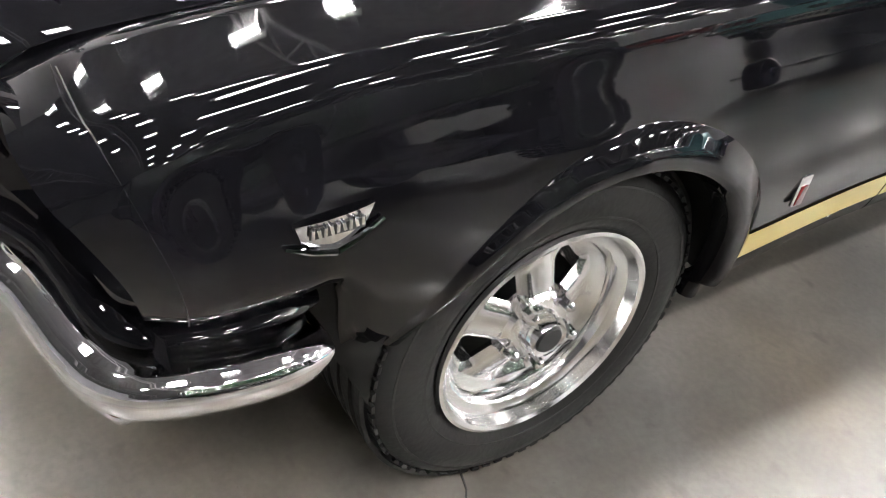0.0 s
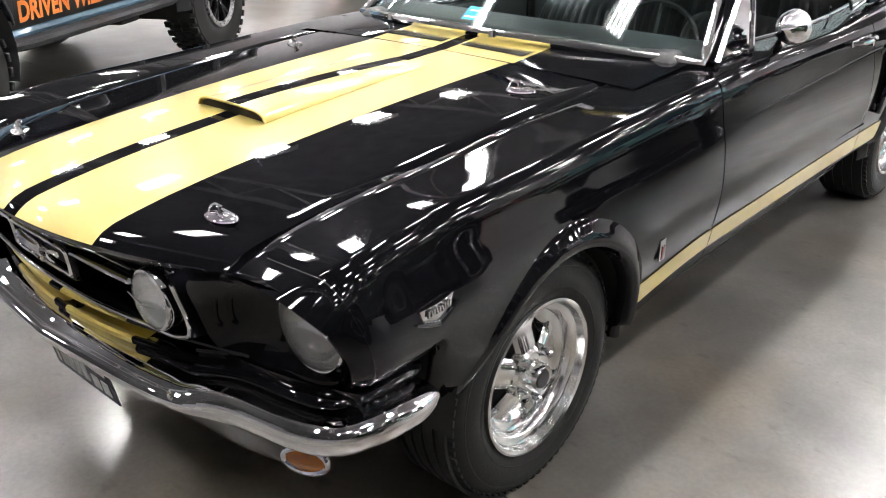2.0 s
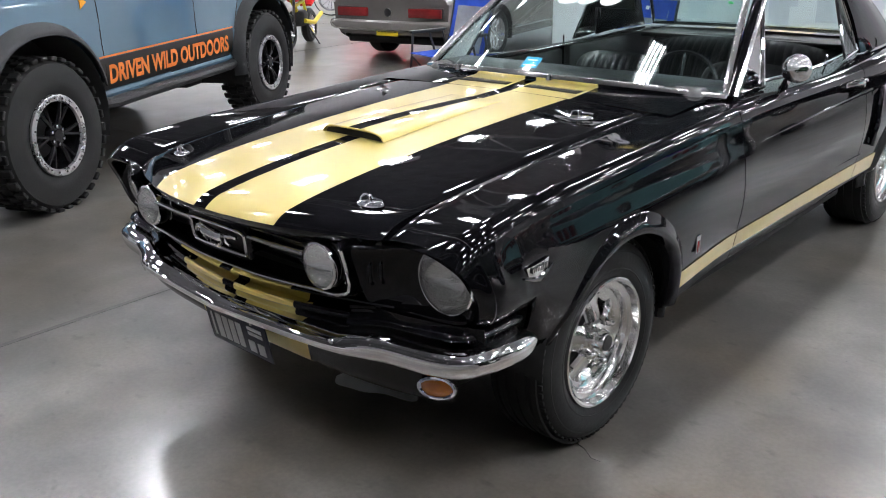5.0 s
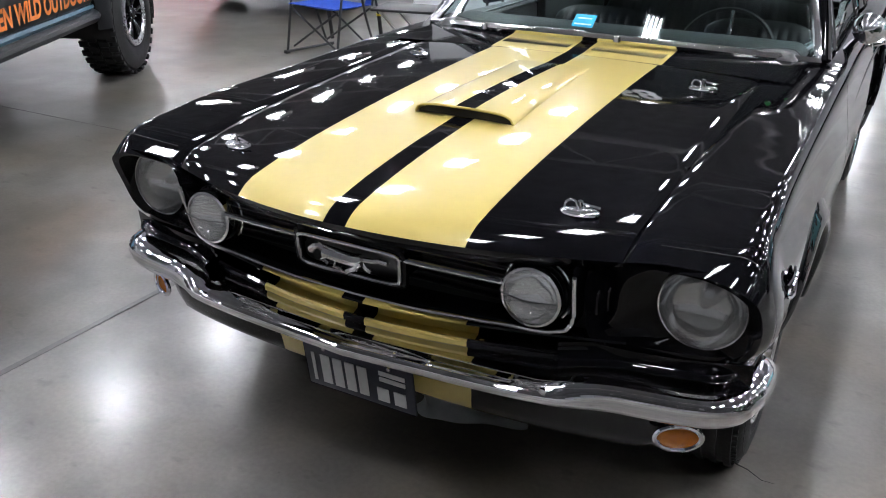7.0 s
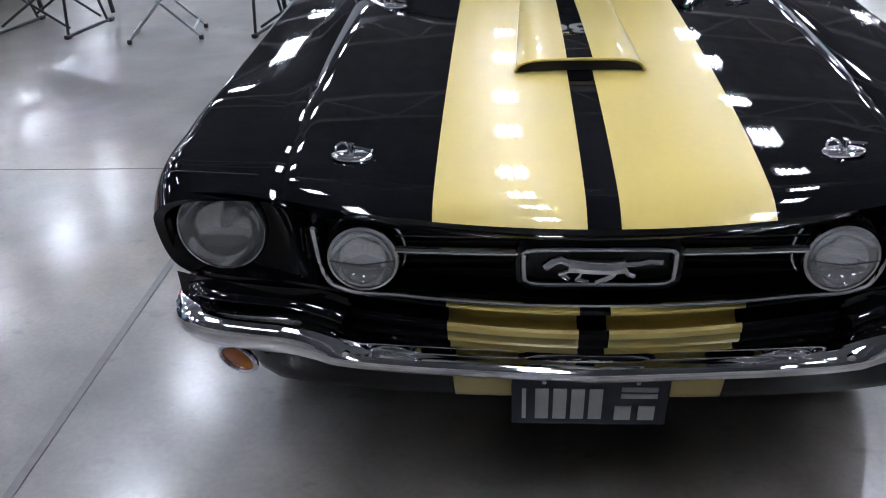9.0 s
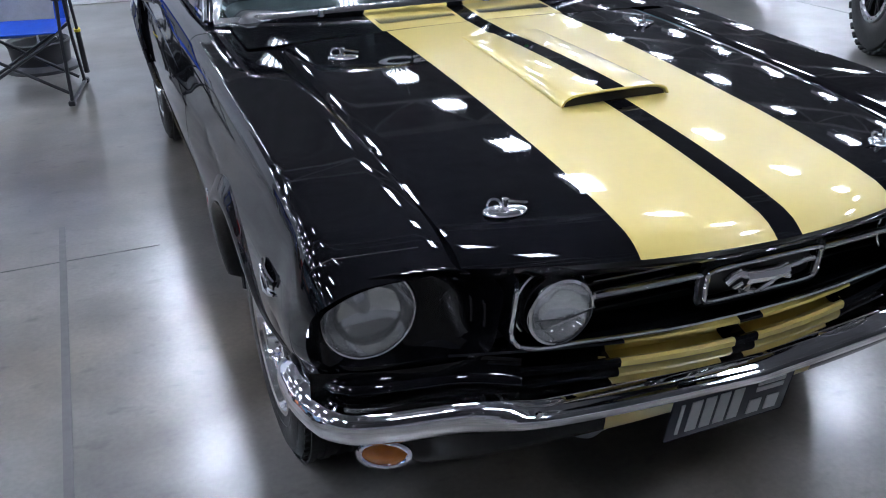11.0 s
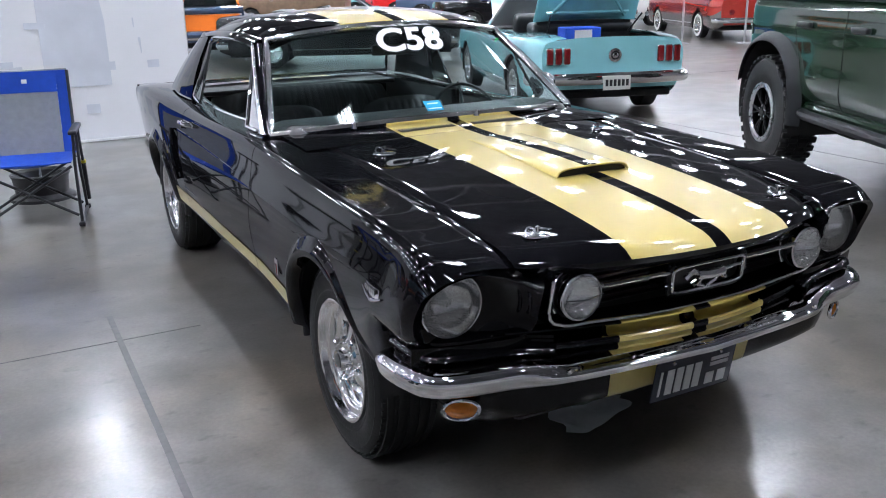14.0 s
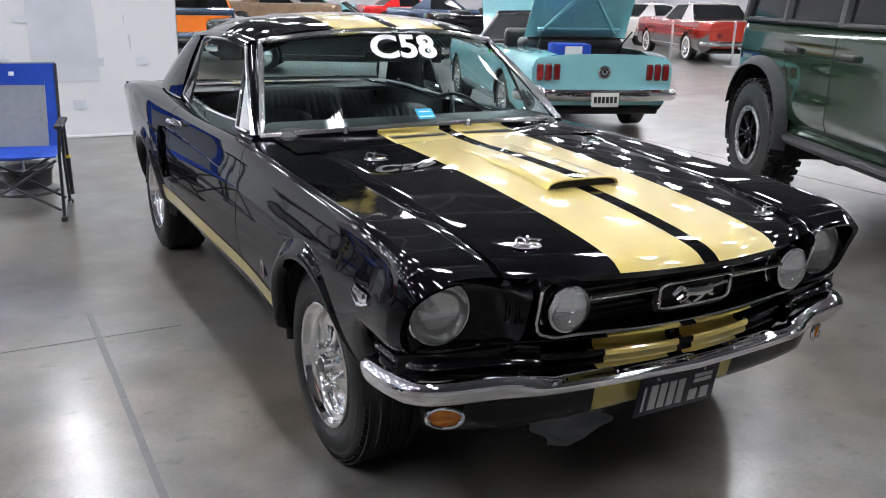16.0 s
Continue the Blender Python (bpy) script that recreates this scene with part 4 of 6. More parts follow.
# ---- wheels ----
def wheel(at, sgn, width, dish, group):
    w = new("wheel")
    w.parent = coupe
    w.matrix_basis = pose(*at, 0, 0, 0 if sgn > 0 else 180)
    R, r = 0.332, 0.208
    hw = width / 2
    prof = [(-hw + 0.01, r), (-hw, r + 0.02), (-hw - 0.010, r + 0.055), (-hw - 0.002, R - 0.034), (-hw + 0.026, R - 0.006), (-hw * 0.4, R), (hw * 0.4, R), (hw - 0.026, R - 0.006), (hw - 0.007, R - 0.020), (hw + 0.003, R - 0.036), (hw + 0.010, r + 0.055), (hw + 0.004, r + 0.02), (hw - 0.01, r)]
    t = part("tyre", lathe(prof, 72, "x"), RUBBER, w, "black rubber tyre")
    for k in range(5):
        part("tread_rib", lathe([(-hw * 0.72 + k * hw * 0.36 - 0.010, R - 0.002), (-hw * 0.72 + k * hw * 0.36 - 0.009, R + 0.005), (-hw * 0.72 + k * hw * 0.36 + 0.009, R + 0.005), (-hw * 0.72 + k * hw * 0.36 + 0.010, R - 0.002)], 60, "x"), RUBBER, t)
    tb = bmesh.new()
    for k in range(72):
        a = 2 * math.pi * k / 72
        for s in (-1, 1):
            box((0.03, 0.006, 0.016), (s * (hw - 0.022), (R - 0.0125) * math.cos(a), (R - 0.0125) * math.sin(a)), 0, Euler((a, 0, 0)), bm=tb)
    tagged(part("tread_block", tb, RUBBER, t, smooth=False), kind="stuff")
    for rr, o in ((r + 0.030, 0.0065), (R - 0.040, 0.0045)):
        part("sidewall_ring", lathe([(hw + o - 0.004, rr - 0.003), (hw + o, rr - 0.002), (hw + o, rr + 0.002), (hw + o - 0.004, rr + 0.003)], 72, "x"), RUBBER, t)
    # the tread lies flat on the floor
    for o in (t, *t.children):
        for v in o.data.vertices:
            v.co.z = max(v.co.z, -at[2] + 0.001)
    # polished rim: flange, stepped barrel, drop centre
    rim = [(hw - 0.004, r + 0.004), (hw + 0.004, r + 0.002), (hw + 0.006, r - 0.004), (hw + 0.002, r - 0.011), (hw - 0.010, r - 0.014), (hw - 0.019, r - 0.017), (hw - 0.024, r - 0.024), (hw - 0.027, r - 0.034), (hw - 0.036, r - 0.040), (hw - 0.048, r - 0.043), (hw - 0.054, r - 0.050), (hw - 0.057, r - 0.060), (hw - dish + 0.014, r - 0.066), (hw - dish + 0.006, r - 0.078), (hw - dish - 0.006, r - 0.092), (-hw + 0.02, r - 0.04), (-hw, r)]
    rm = part("rim", lathe(rim, 72, "x"), POLISH, w, "polished aluminium rim")
    # five slotted spokes
    x0 = hw - dish
    for k in range(5):
        a = 2 * math.pi * k / 5 + math.pi / 2
        def spoke(u, v):
            rr = 0.045 + v * (r - 0.045 - 0.070)
            half = 0.038 + 0.006 * v + 0.040 * max(0, (v - 0.72) / 0.28) ** 2
            x = x0 + 0.016 + 0.030 * (1 - v) ** 1.2 + 0.007 * (1 - abs(u) ** 3)
            yy, zz = rr, u * min(half, rr * 0.71)
            return Vector((x - 0.010 * abs(u) ** 3, yy * math.cos(a) - zz * math.sin(a), yy * math.sin(a) + zz * math.cos(a)))
        part("spoke", sheet(spoke, lin(-1, 1, 9), lin(0, 1, 12), thick=-0.022), POLISH, rm)
    part("brake_drum", lathe([(x0 - 0.03, 0.0005), (x0 - 0.03, 0.14), (x0 - 0.08, 0.145)], 32, "x"), DARK, w)
    hub = part("hub_cap", lathe([(x0 + 0.02, 0.074), (x0 + 0.044, 0.070), (x0 + 0.052, 0.062), (x0 + 0.054, 0.042), (x0 + 0.080, 0.038), (x0 + 0.087, 0.034), (x0 + 0.083, 0.028), (x0 + 0.083, 0.0005)], 32, "x"), POLISH, w, "polished hub with black centre cap")
    part("cap", lathe([(x0 + 0.0832, 0.027), (x0 + 0.087, 0.024), (x0 + 0.0875, 0.0005)], 28, "x"), TRIMBLACK, hub)
    for k in range(5):
        a = 2 * math.pi * k / 5 + math.pi / 2 + math.pi / 5
        c = (0, 0.064 * math.cos(a), 0.064 * math.sin(a))
        part("lug_nut", lathe([(x0 + 0.030, 0.016), (x0 + 0.056, 0.015), (x0 + 0.058, 0.0115), (x0 + 0.078, 0.0105), (x0 + 0.083, 0.006), (x0 + 0.084, 0.0005)], 8, "x", c), CHROME, hub)
    return w


for sgn in (1, -1):
    wheel((sgn * 0.712, -0.018, 0.322), sgn, 0.205, 0.075, "")
    wheel((sgn * 0.706, 2.743, 0.322), sgn, 0.235, 0.10, "")

# ---- greenhouse ----
def ws_foot(x):
    return Vector((x, 0.680 + 0.39 * x * x, 0.970 - 0.080 * x * x))


def ws_head(x):
    return Vector((x, 1.186 + 0.43 * x * x, 1.330 - 0.165 * x * x))


def screen(u, v):
    a, b = ws_foot(u * 0.715), ws_head(u * 0.575)
    q = a.lerp(b, v)
    q += Vector((0, -0.004, 0.003)) * math.sin(math.pi * v)
    return q


ws = part("windscreen", sheet(screen, lin(-1, 1, 25), lin(0, 1, 14), thick=-0.005), GLASS, coupe, "clear laminated windscreen", sharp=0.5)
ws.visible_shadow = False
edge = [screen(u, 0) for u in lin(-1, 1, 24)] + [screen(1, v) for v in lin(0.06, 1, 14)] + [screen(u, 1) for u in lin(0.92, -0.92, 24)] + [screen(-1, v) for v in lin(1, 0.06, 14)]
part("windscreen_trim", tube([p + Vector((0.012 * p.x / 0.6, -0.012, 0.010)) for p in edge], 0.014, 8, closed=True), BRIGHT, coupe, "chrome windscreen moulding")

# roof skin
def roof(u, v):
    y = 1.190 + v * 1.365
    h = cr((1.190, 1.35, 1.65, 2.0, 2.4, 2.555), (1.336, 1.362, 1.382, 1.376, 1.328, 1.300), y)
    w = cr((1.190, 1.35, 1.7, 2.2, 2.555), (0.578, 0.590, 0.605, 0.605, 0.585), y)
    x = u * w
    a = abs(u)
    fall = 0.052 * a * a + 0.045 * max(0, (a - 0.75) / 0.25) ** 2
    return Vector((x, y + 0.43 * x * x * max(0, 1 - v * 2), h - fall + 0.012 * a * a * max(0, 1 - v * 6)))


ru = sorted({*lin(-1, -0.47, 12), *lin(-0.47, -0.047, 5), 0, *lin(0.047, 0.47, 5), *lin(0.47, 1, 12)})
part("roof", sheet(roof, ru, lin(0, 1, 22), thick=-0.02, pick=lambda u, v: 1 if 0.047 < abs(u) < 0.47 else 0), [BLACK, GOLD], coupe, "black roof with two gold stripes")
for sgn in (1, -1):
    def P(x, y, z):
        return Vector((sgn * x, y, z))
    # windscreen pillars and drip rails
    a = [P(0.735, 0.890, 0.935), P(0.705, 1.02, 1.04), P(0.660, 1.19, 1.158), P(0.612, 1.360, 1.264)]
    part("windscreen_pillar", tube(a, 0.019, 10, flat=0.8), BLACK, coupe)
    part("pillar_trim", tube([p + Vector((sgn * 0.022, 0.01, 0.006)) for p in a], 0.009, 6), BRIGHT, coupe)
    rail = [P(0.622, 1.35, 1.262), P(0.636, 1.6, 1.278), P(0.640, 1.9, 1.272), P(0.638, 2.13, 1.252), P(0.660, 2.20, 1.17), P(0.722, 2.30, 0.99)]
    part("drip_rail", tube([Vector(cr((0, 0.2, 0.45, 0.65, 0.8, 1), rail, t)) for t in lin(0, 1, 30)], 0.009, 6), CHROME, coupe, "chrome drip rail")
    part("roof_side", sheet(lambda u, v: P(0.594 + 0.040 * v, 1.355 + 1.0 * u, cr((0, 0.4, 0.8, 1), (1.272, 1.292, 1.280, 1.262), u) - 0.022 * v * v), lin(0, 1, 16), lin(0, 1, 4), thick=-0.02), BLACK, coupe)
    # sail panel from roof to quarter
    lo = ((2.295, 0.725, 0.938), (2.40, 0.737, 0.943), (2.62, 0.742, 0.948), (2.835, 0.722, 0.946))
    hi = ((2.160, 0.634, 1.258), (2.24, 0.630, 1.266), (2.36, 0.612, 1.272), (2.50, 0.575, 1.268))
    def sail(u, v):
        a, b = cr((0, 0.3, 0.65, 1), lo, u), cr((0, 0.3, 0.65, 1), hi, u)
        q = a + (b - a) * v
        return P(q[1] + 0.014 * math.sin(math.pi * v), q[0], q[2])
    part("sail_panel", sheet(sail, lin(0.0, 1, 14), lin(0, 1, 12), thick=-0.015), BLACK, coupe)
    # rear quarter window, door window frame and vent window
    vent = [P(0.745, 0.935, 0.940), P(0.750, 1.155, 0.940), P(0.655, 1.300, 1.225), P(0.668, 1.210, 1.160)]
    vb = bmesh.new()
    vb.faces.new([vb.verts.new(p) for p in vent])
    vt = part("vent_window", tube([vent[i].lerp(vent[(i + 1) % 4], t) for i in range(4) for t in (0, 0.33, 0.66)], 0.009, 6, closed=True), CHROME, coupe, "chrome-framed vent window")
    g = part("pane", vb, GLASS, vt, smooth=False)
    g.visible_shadow = False
    qw = [P(0.742, 2.075, 0.938), P(0.728, 2.275, 0.955), P(0.645, 2.155, 1.228), P(0.640, 2.130, 1.240)]
    qb = bmesh.new()
    qb.faces.new([qb.verts.new(p) for p in qw])
    qt = part("quarter_window", tube([qw[i].lerp(qw[(i + 1) % 4], t) for i in range(4) for t in (0, 0.33, 0.66)], 0.008, 6, closed=True), CHROME, coupe, "chrome-framed rear quarter window")
    g = part("pane", qb, GLASS, qt, smooth=False)
    g.visible_shadow = False
    # belt moulding and door furniture
    part("belt_moulding", tube([side(y, 0.985) * 1 if sgn > 0 else Vector((-side(y, 0.985).x, y, side(y, 0.985).z)) for y in lin(0.90, 2.22, 20)], 0.007, 6), CHROME, coupe, "chrome belt moulding")
    hx = find_x(1.94, 0.85)
    dh = part("door_handle", tube([P(hx + 0.002, 1.850, 0.858), P(hx + 0.024, 1.868, 0.862), P(hx + 0.032, 1.90, 0.863), P(hx + 0.032, 1.985, 0.863), P(hx + 0.022, 2.01, 0.861), P(hx + 0.002, 2.022, 0.857)], lambda t: 0.008 + 0.004 * math.sin(math.pi * t), 10), CHROME, coupe, "chrome door handle")
    part("escutcheon", box((0.008, 0.20, 0.022), P(hx - 0.001, 1.935, 0.857), 0.003), CHROME, dh)
    bx_ = find_x(2.035, 0.835)
    part("button", lathe([(0, 0.011), (0.012, 0.010), (0.014, 0.0005)], 14, "x", (bx_ if sgn > 0 else -bx_ - 0.014, 2.035, 0.835)), CHROME, dh)
    part("lock_knob", lathe([(0.93, 0.004), (0.962, 0.004), (0.966, 0.006), (0.972, 0.0005)], 10, "z", (sgn * 0.71, 1.93, 0)), CHROME, coupe)
    # side scoop ahead of the rear wheel: raised frame with a dark mouth
    sy = 2.12
    mouth = [Vector((sgn * (find_x(sy + 0.01, z) + 0.004), sy + 0.05 - 0.35 * (0.80 - z) * 0.5 + dy, z)) for z, dy in ((0.795, 0.055), (0.79, -0.02), (0.55, 0.035), (0.54, 0.065))]
    mb = bmesh.new()
    mb.faces.new([mb.verts.new(p) for p in mouth])
    part("scoop_mouth", mb, DARK, coupe, smooth=False)
    part("scoop_edge", tube([Vector((sgn * (find_x(sy, z) + 0.012), sy + 0.11 - 0.175 * (0.80 - z) + 0.01, z)) for z in lin(0.53, 0.80, 10)], 0.014, 8), BLACK, coupe)
    part("cove_crease", tube([Vector((sgn * (find_x(y, 0.80 - 0.015 * (2.15 - y)) - 0.004), y, 0.80 - 0.015 * (2.15 - y))) for y in lin(0.95, 2.15, 24)], lambda t: 0.004 + 0.005 * t, 8), BLACK, coupe)
    part("cove_crease", tube([Vector((sgn * (find_x(y, 0.50) - 0.004), y, 0.50 + 0.02 * (2.15 - y))) for y in lin(1.45, 2.10, 14)], lambda t: 0.002 + 0.006 * t, 8), BLACK, coupe)

# door mirror, driver's side only
mir = part("door_mirror", lathe([(0.0, 0.0005), (-0.03, 0.022), (-0.05, 0.042), (-0.062, 0.058), (-0.062, 0.0635), (-0.056, 0.0645), (-0.03, 0.060), (0.004, 0.045), (0.024, 0.025), (0.03, 0.0005)], 32, "y"), CHROME, coupe, "round chrome door mirror")
mir.matrix_basis = pose(0.836, 1.19, 1.008, 0, 0, 172) @ Matrix.Diagonal((0.86, 0.9, 0.86, 1))
part("mirror_stalk", tube([(0.775, 1.27, 0.905), (0.80, 1.25, 0.95), (0.828, 1.21, 0.995)], lambda t: 0.02 - 0.011 * t, 10), CHROME, coupe, "chrome mirror stalk")

# rear window, deck lid, tail panel, rear bumper
def rear_glass(u, v):
    a, b = Vector((u * 0.56, 2.548 - 0.03 * u * u, 1.294 - 0.035 * u * u)), Vector((u * 0.66, 2.88 - 0.05 * u * u, 0.965))
    return a.lerp(b, v) + Vector((0, 0.012, 0.012)) * math.sin(math.pi * v)


rg = part("rear_window", sheet(rear_glass, lin(-1, 1, 16), lin(0, 1, 8), thick=-0.005), GLASS, coupe, "clear rear window")
rg.visible_shadow = False
edge = [rear_glass(u, 0) for u in lin(-1, 1, 16)] + [rear_glass(1, v) for v in lin(0.1, 1, 8)] + [rear_glass(u, 1) for u in lin(0.9, -1, 16)] + [rear_glass(-1, v) for v in lin(0.9, 0.1, 8)]
part("rear_window_trim", tube(edge, 0.011, 6, closed=True), CHROME, coupe)
part("deck_lid", sheet(lambda u, v: Vector((u * (0.63 - 0.03 * v), 2.88 + 0.82 * v, cr((0, 0.5, 1), (0.945, 0.938, 0.885), v) - 0.01 * u * u)), sorted({*lin(-1, -0.46, 8), *lin(-0.46, -0.046, 4), 0, *lin(0.046, 0.46, 4), *lin(0.46, 1, 8)}), lin(0, 1, 12), pick=lambda u, v: 1 if 0.046 < abs(u) < 0.46 else 0), [BLACK, GOLD], coupe, "black deck lid with gold stripes")
part("tail_panel", sheet(lambda u, v: Vector((u * (0.70 + 0.10 * v), 3.66 + 0.055 * v - 0.0 * u, 0.44 + 0.45 * v)), lin(-1, 1, 12), lin(0, 1, 8)), BLACK, coupe)
part("rear_bumper", tube([Vector((x, 3.76 - 0.16 * abs(x / 0.78) ** 4 * 1.6, 0.52)) for x in lin(-0.78, 0.78, 40)], 0.055, 10, flat=1.0), CHROME, coupe, "chrome rear bumper")
for sgn in (1, -1):
    tl = part("tail_lamp", box((0.19, 0.03, 0.13), (sgn * 0.56, 3.705, 0.72), 0.01), CHROME, coupe)
    for k in (-1, 0, 1):
        part("lens", box((0.045, 0.02, 0.11), (sgn * 0.56 + k * 0.058, 3.718, 0.72), 0.008), REDLENS, tl)

# floor pan and cabin
part("floor_pan", box((1.48, 1.82, 0.06), (0, 1.36, 0.27), 0.02), UNDER, coupe)
part("frame_rail", box((0.92, 4.1, 0.10), (0, 1.5, 0.29), 0.02), UNDER, coupe)
part("engine_block", box((0.7, 0.9, 0.35), (0, 0.0, 0.45), 0.05), UNDER, coupe)
part("firewall", box((1.36, 0.05, 0.62), (0, 0.70, 0.60), 0.01), UNDER, coupe)
for sgn in (1, -1):
    part("door_card", box((0.05, 1.15, 0.60), (sgn * 0.735, 1.36, 0.60), 0.02), VINYL, coupe)
    part("rear_side_card", box((0.05, 0.95, 0.60), (sgn * 0.70, 2.42, 0.62), 0.02), VINYL, coupe)
part("headliner", sheet(lambda u, v: roof(u * 0.97, v) + Vector((0, 0, -0.024)), lin(-1, 1, 12), lin(0, 1, 10)), VINYL, coupe)
dash = part("dashboard", box((1.36, 0.30, 0.14), (0, 0.93, 0.90), 0.05, seg=4), VINYL, coupe, "black padded dashboard")
part("dash_top", sheet(lambda u, v: Vector((u * 0.70, 0.79 + 0.10 * u * u * 0.5 + v * 0.26, 0.940 + 0.008 * math.sin(math.pi * v) - 0.03 * u * u)), lin(-1, 1, 16), lin(0, 1, 6)), VINYL, dash)
part("instrument_hood", box((0.40, 0.15, 0.045), (0.36, 1.0, 0.945), 0.022, seg=3), VINYL, dash)
# steering wheel
sw = part("steering_wheel", lathe([(0.0, 0.185), (0.009, 0.194), (0.0, 0.203), (-0.009, 0.194)], 48, "y", closed=True), TRIMBLACK, coupe, "thin-rimmed black steering wheel")
sw.matrix_basis = pose(0.36, 1.20, 0.865, -24, 0, 0) @ Matrix.Diagonal((0.93, 0.93, 0.93, 1))
for a in (90, 210, 330):
    part("spoke", tube([(0, 0.02, 0), (0.19 * math.cos(radians(a)), 0, 0.19 * math.sin(radians(a)))], 0.008, 6, flat=0.6), CHROME, sw)
part("horn_button", lathe([(-0.03, 0.0005), (-0.025, 0.035), (0.02, 0.04)], 20, "y"), CHROME, sw)


def seat(x, y, w, hgt, name, lab, n):
    s = part(name, box((w, 0.50, 0.16), (0, 0, 0.42), 0.05, Euler((0.10, 0, 0)), seg=3), VINYL, coupe, lab)
    s.matrix_basis = pose(x, y, 0)
    def back(u, v):
        r = 0.055 * (1 - abs(2 * v - 1) ** 4) ** 0.5
        ww = w / 2 * (1 - 0.10 * v**3)
        edge = (1 - abs(u) ** 5) ** 0.4
        return ww, r * edge
    for fs in (-1, 1):
        def face(u, v):
            ww, r = back(u, v)
            rib = 0.008 * abs(math.sin(u * n * math.pi / 2)) if fs < 0 and 0.08 < v < 0.93 and abs(u) < 0.85 else 0
            return Vector((u * ww, 0.24 + 0.16 * v + fs * (r + rib), 0.44 + hgt * v - 0.05 * abs(u) ** 4 * v))
        part("backrest", sheet(face, lin(-1, 1, n * 6 + 1), [0, 0.03, 0.08, 0.14, *lin(0.2, 0.86, 8), 0.92, 0.97, 1]), VINYL, s, "pleated vinyl backrest")
    return s


seat(0.37, 1.55, 0.54, 0.465, "front_seat", "black pleated vinyl bucket seat", 12)
seat(-0.37, 1.55, 0.54, 0.465, "front_seat", "black pleated vinyl bucket seat", 12)
seat(0, 2.25, 1.22, 0.50, "rear_seat", "black pleated vinyl rear bench", 26)
part("parcel_shelf", box((1.26, 0.36, 0.03), (0, 2.80, 0.915), 0.01), VINYL, coupe)
part("rear_mirror", box((0.20, 0.02, 0.05), (0.0, 1.28, 1.215), 0.01), TRIMBLACK, coupe)

# windscreen lettering and stickers
cc = lettering("C58", 0.200, WHITE, coupe, "windscreen_lettering", 0.0, 0.006, "white race number lettering", 0.25)
a, b = screen(0, 0.8), screen(0, 0.95)
tilt = math.degrees(math.atan2(b.z - a.z, b.y - a.y))
cw = max(v.co.x for v in cc.data.vertices) - min(v.co.x for v in cc.data.vertices)
for v in cc.data.vertices:
    h = 0.815 + 1.12 * v.co.z / 0.62
    v.co = screen((v.co.x * 0.335 / cw - 0.005) / (0.715 - 0.14 * h), h) + Vector((0, -0.0044, 0.0062))
st = part("windscreen_sticker", box((0.078, 0.002, 0.062), bevel=0.001), STICKER, coupe, "small blue paper sticker inside the windscreen")
p = screen(-0.075, 0.125) + Vector((0, 0.010, 0))
st.matrix_basis = pose(p.x, p.y, p.z, tilt - 90, 0, 0)
for z, w in ((0.012, 0.05), (-0.018, 0.062)):
    part("bar", box((w, 0.001, 0.006), (0, -0.0015, z)), WHITE, st, smooth=False)
gd = part("round_sticker", lathe([(0.0, 0.011), (0.002, 0.0108), (0.0022, 0.0005)], 20, "y"), GREENDOT, coupe, "small round green sticker")
p = screen(0.93, 0.86) + Vector((0, -0.006, 0.004))
gd.matrix_basis = pose(p.x, p.y, p.z, tilt - 90, 0, 180)
# wipers, washer nozzle
for x0, x1 in ((-0.42, -0.02), (0.10, 0.52)):
    a, b = screen(x0 / 0.7, 0.015) + Vector((0, -0.014, 0.014)), screen(x1 / 0.7, 0.03) + Vector((0, -0.016, 0.012))
    wp = part("wiper", tube([a.lerp(b, t) for t in lin(0, 1, 10)], 0.0045, 6), SATIN, coupe, "chrome wiper")
    part("wiper_pivot", lathe([(0, 0.014), (0.02, 0.012), (0.026, 0.0005)], 14, "z", a + Vector((0, -0.02, -0.015))), SATIN, wp)

# torn white plastic sheet on the floor under the nose
pp = part("plastic_sheet", sheet(lambda u, v: Vector((-0.115 + 0.33 * u + 0.015 * math.sin(9 * v), cr((0, 0.12, 0.35, 0.7, 1), (-0.330, -0.372, -0.350, -0.318, -0.278), u) + (0.16 - 0.07 * u) * v, 0.004 + 0.03 * v * (1 - u) + 0.012 * (0.5 + 0.5 * math.sin(11 * u + 6 * v)))), lin(0, 1, 22), lin(0, 1, 9), thick=0.002), TAPE)
tagged(pp, "torn white plastic sheet on the floor under a car", "sheet")


# ---- other vehicles ----
SLATE = material("slate_blue_paint", (0.095, 0.165, 0.225), 0.10, vary=0.05, scale=6, coat=1.0)
GREEN = material("dark_green_paint", (0.013, 0.034, 0.016), 0.10, vary=0.06, scale=6, coat=1.0)
FLARE = material("grained_black_plastic", (0.019, 0.020, 0.022), 0.55, spec=0.3, vary=0.15, scale=150, bump=0.03)
TINT = material("tinted_glass", (0.010, 0.011, 0.012), 0.06, spec=0.3)
MACHINED = material("machined_alloy", (0.62, 0.62, 0.63), 0.3, metal=1.0, rough_vary=0.1, scale=60)
GLOSSBLACK = material("gloss_black", (0.006, 0.006, 0.007), 0.08, vary=0.1, scale=40)
DECAL = material("charcoal_decal", (0.018, 0.018, 0.019), 0.5, vary=0.1, scale=40)
ORANGE = material("orange_vinyl", (0.72, 0.20, 0.035), 0.45, vary=0.05, scale=40)
BADGE = material("amber_badge", (0.75, 0.33, 0.02), 0.35, vary=0.1, scale=60)
GREY = material("grey_metallic_paint", (0.15, 0.138, 0.13), 0.16, vary=0.06, scale=8, coat=1.0, metal=0.3)
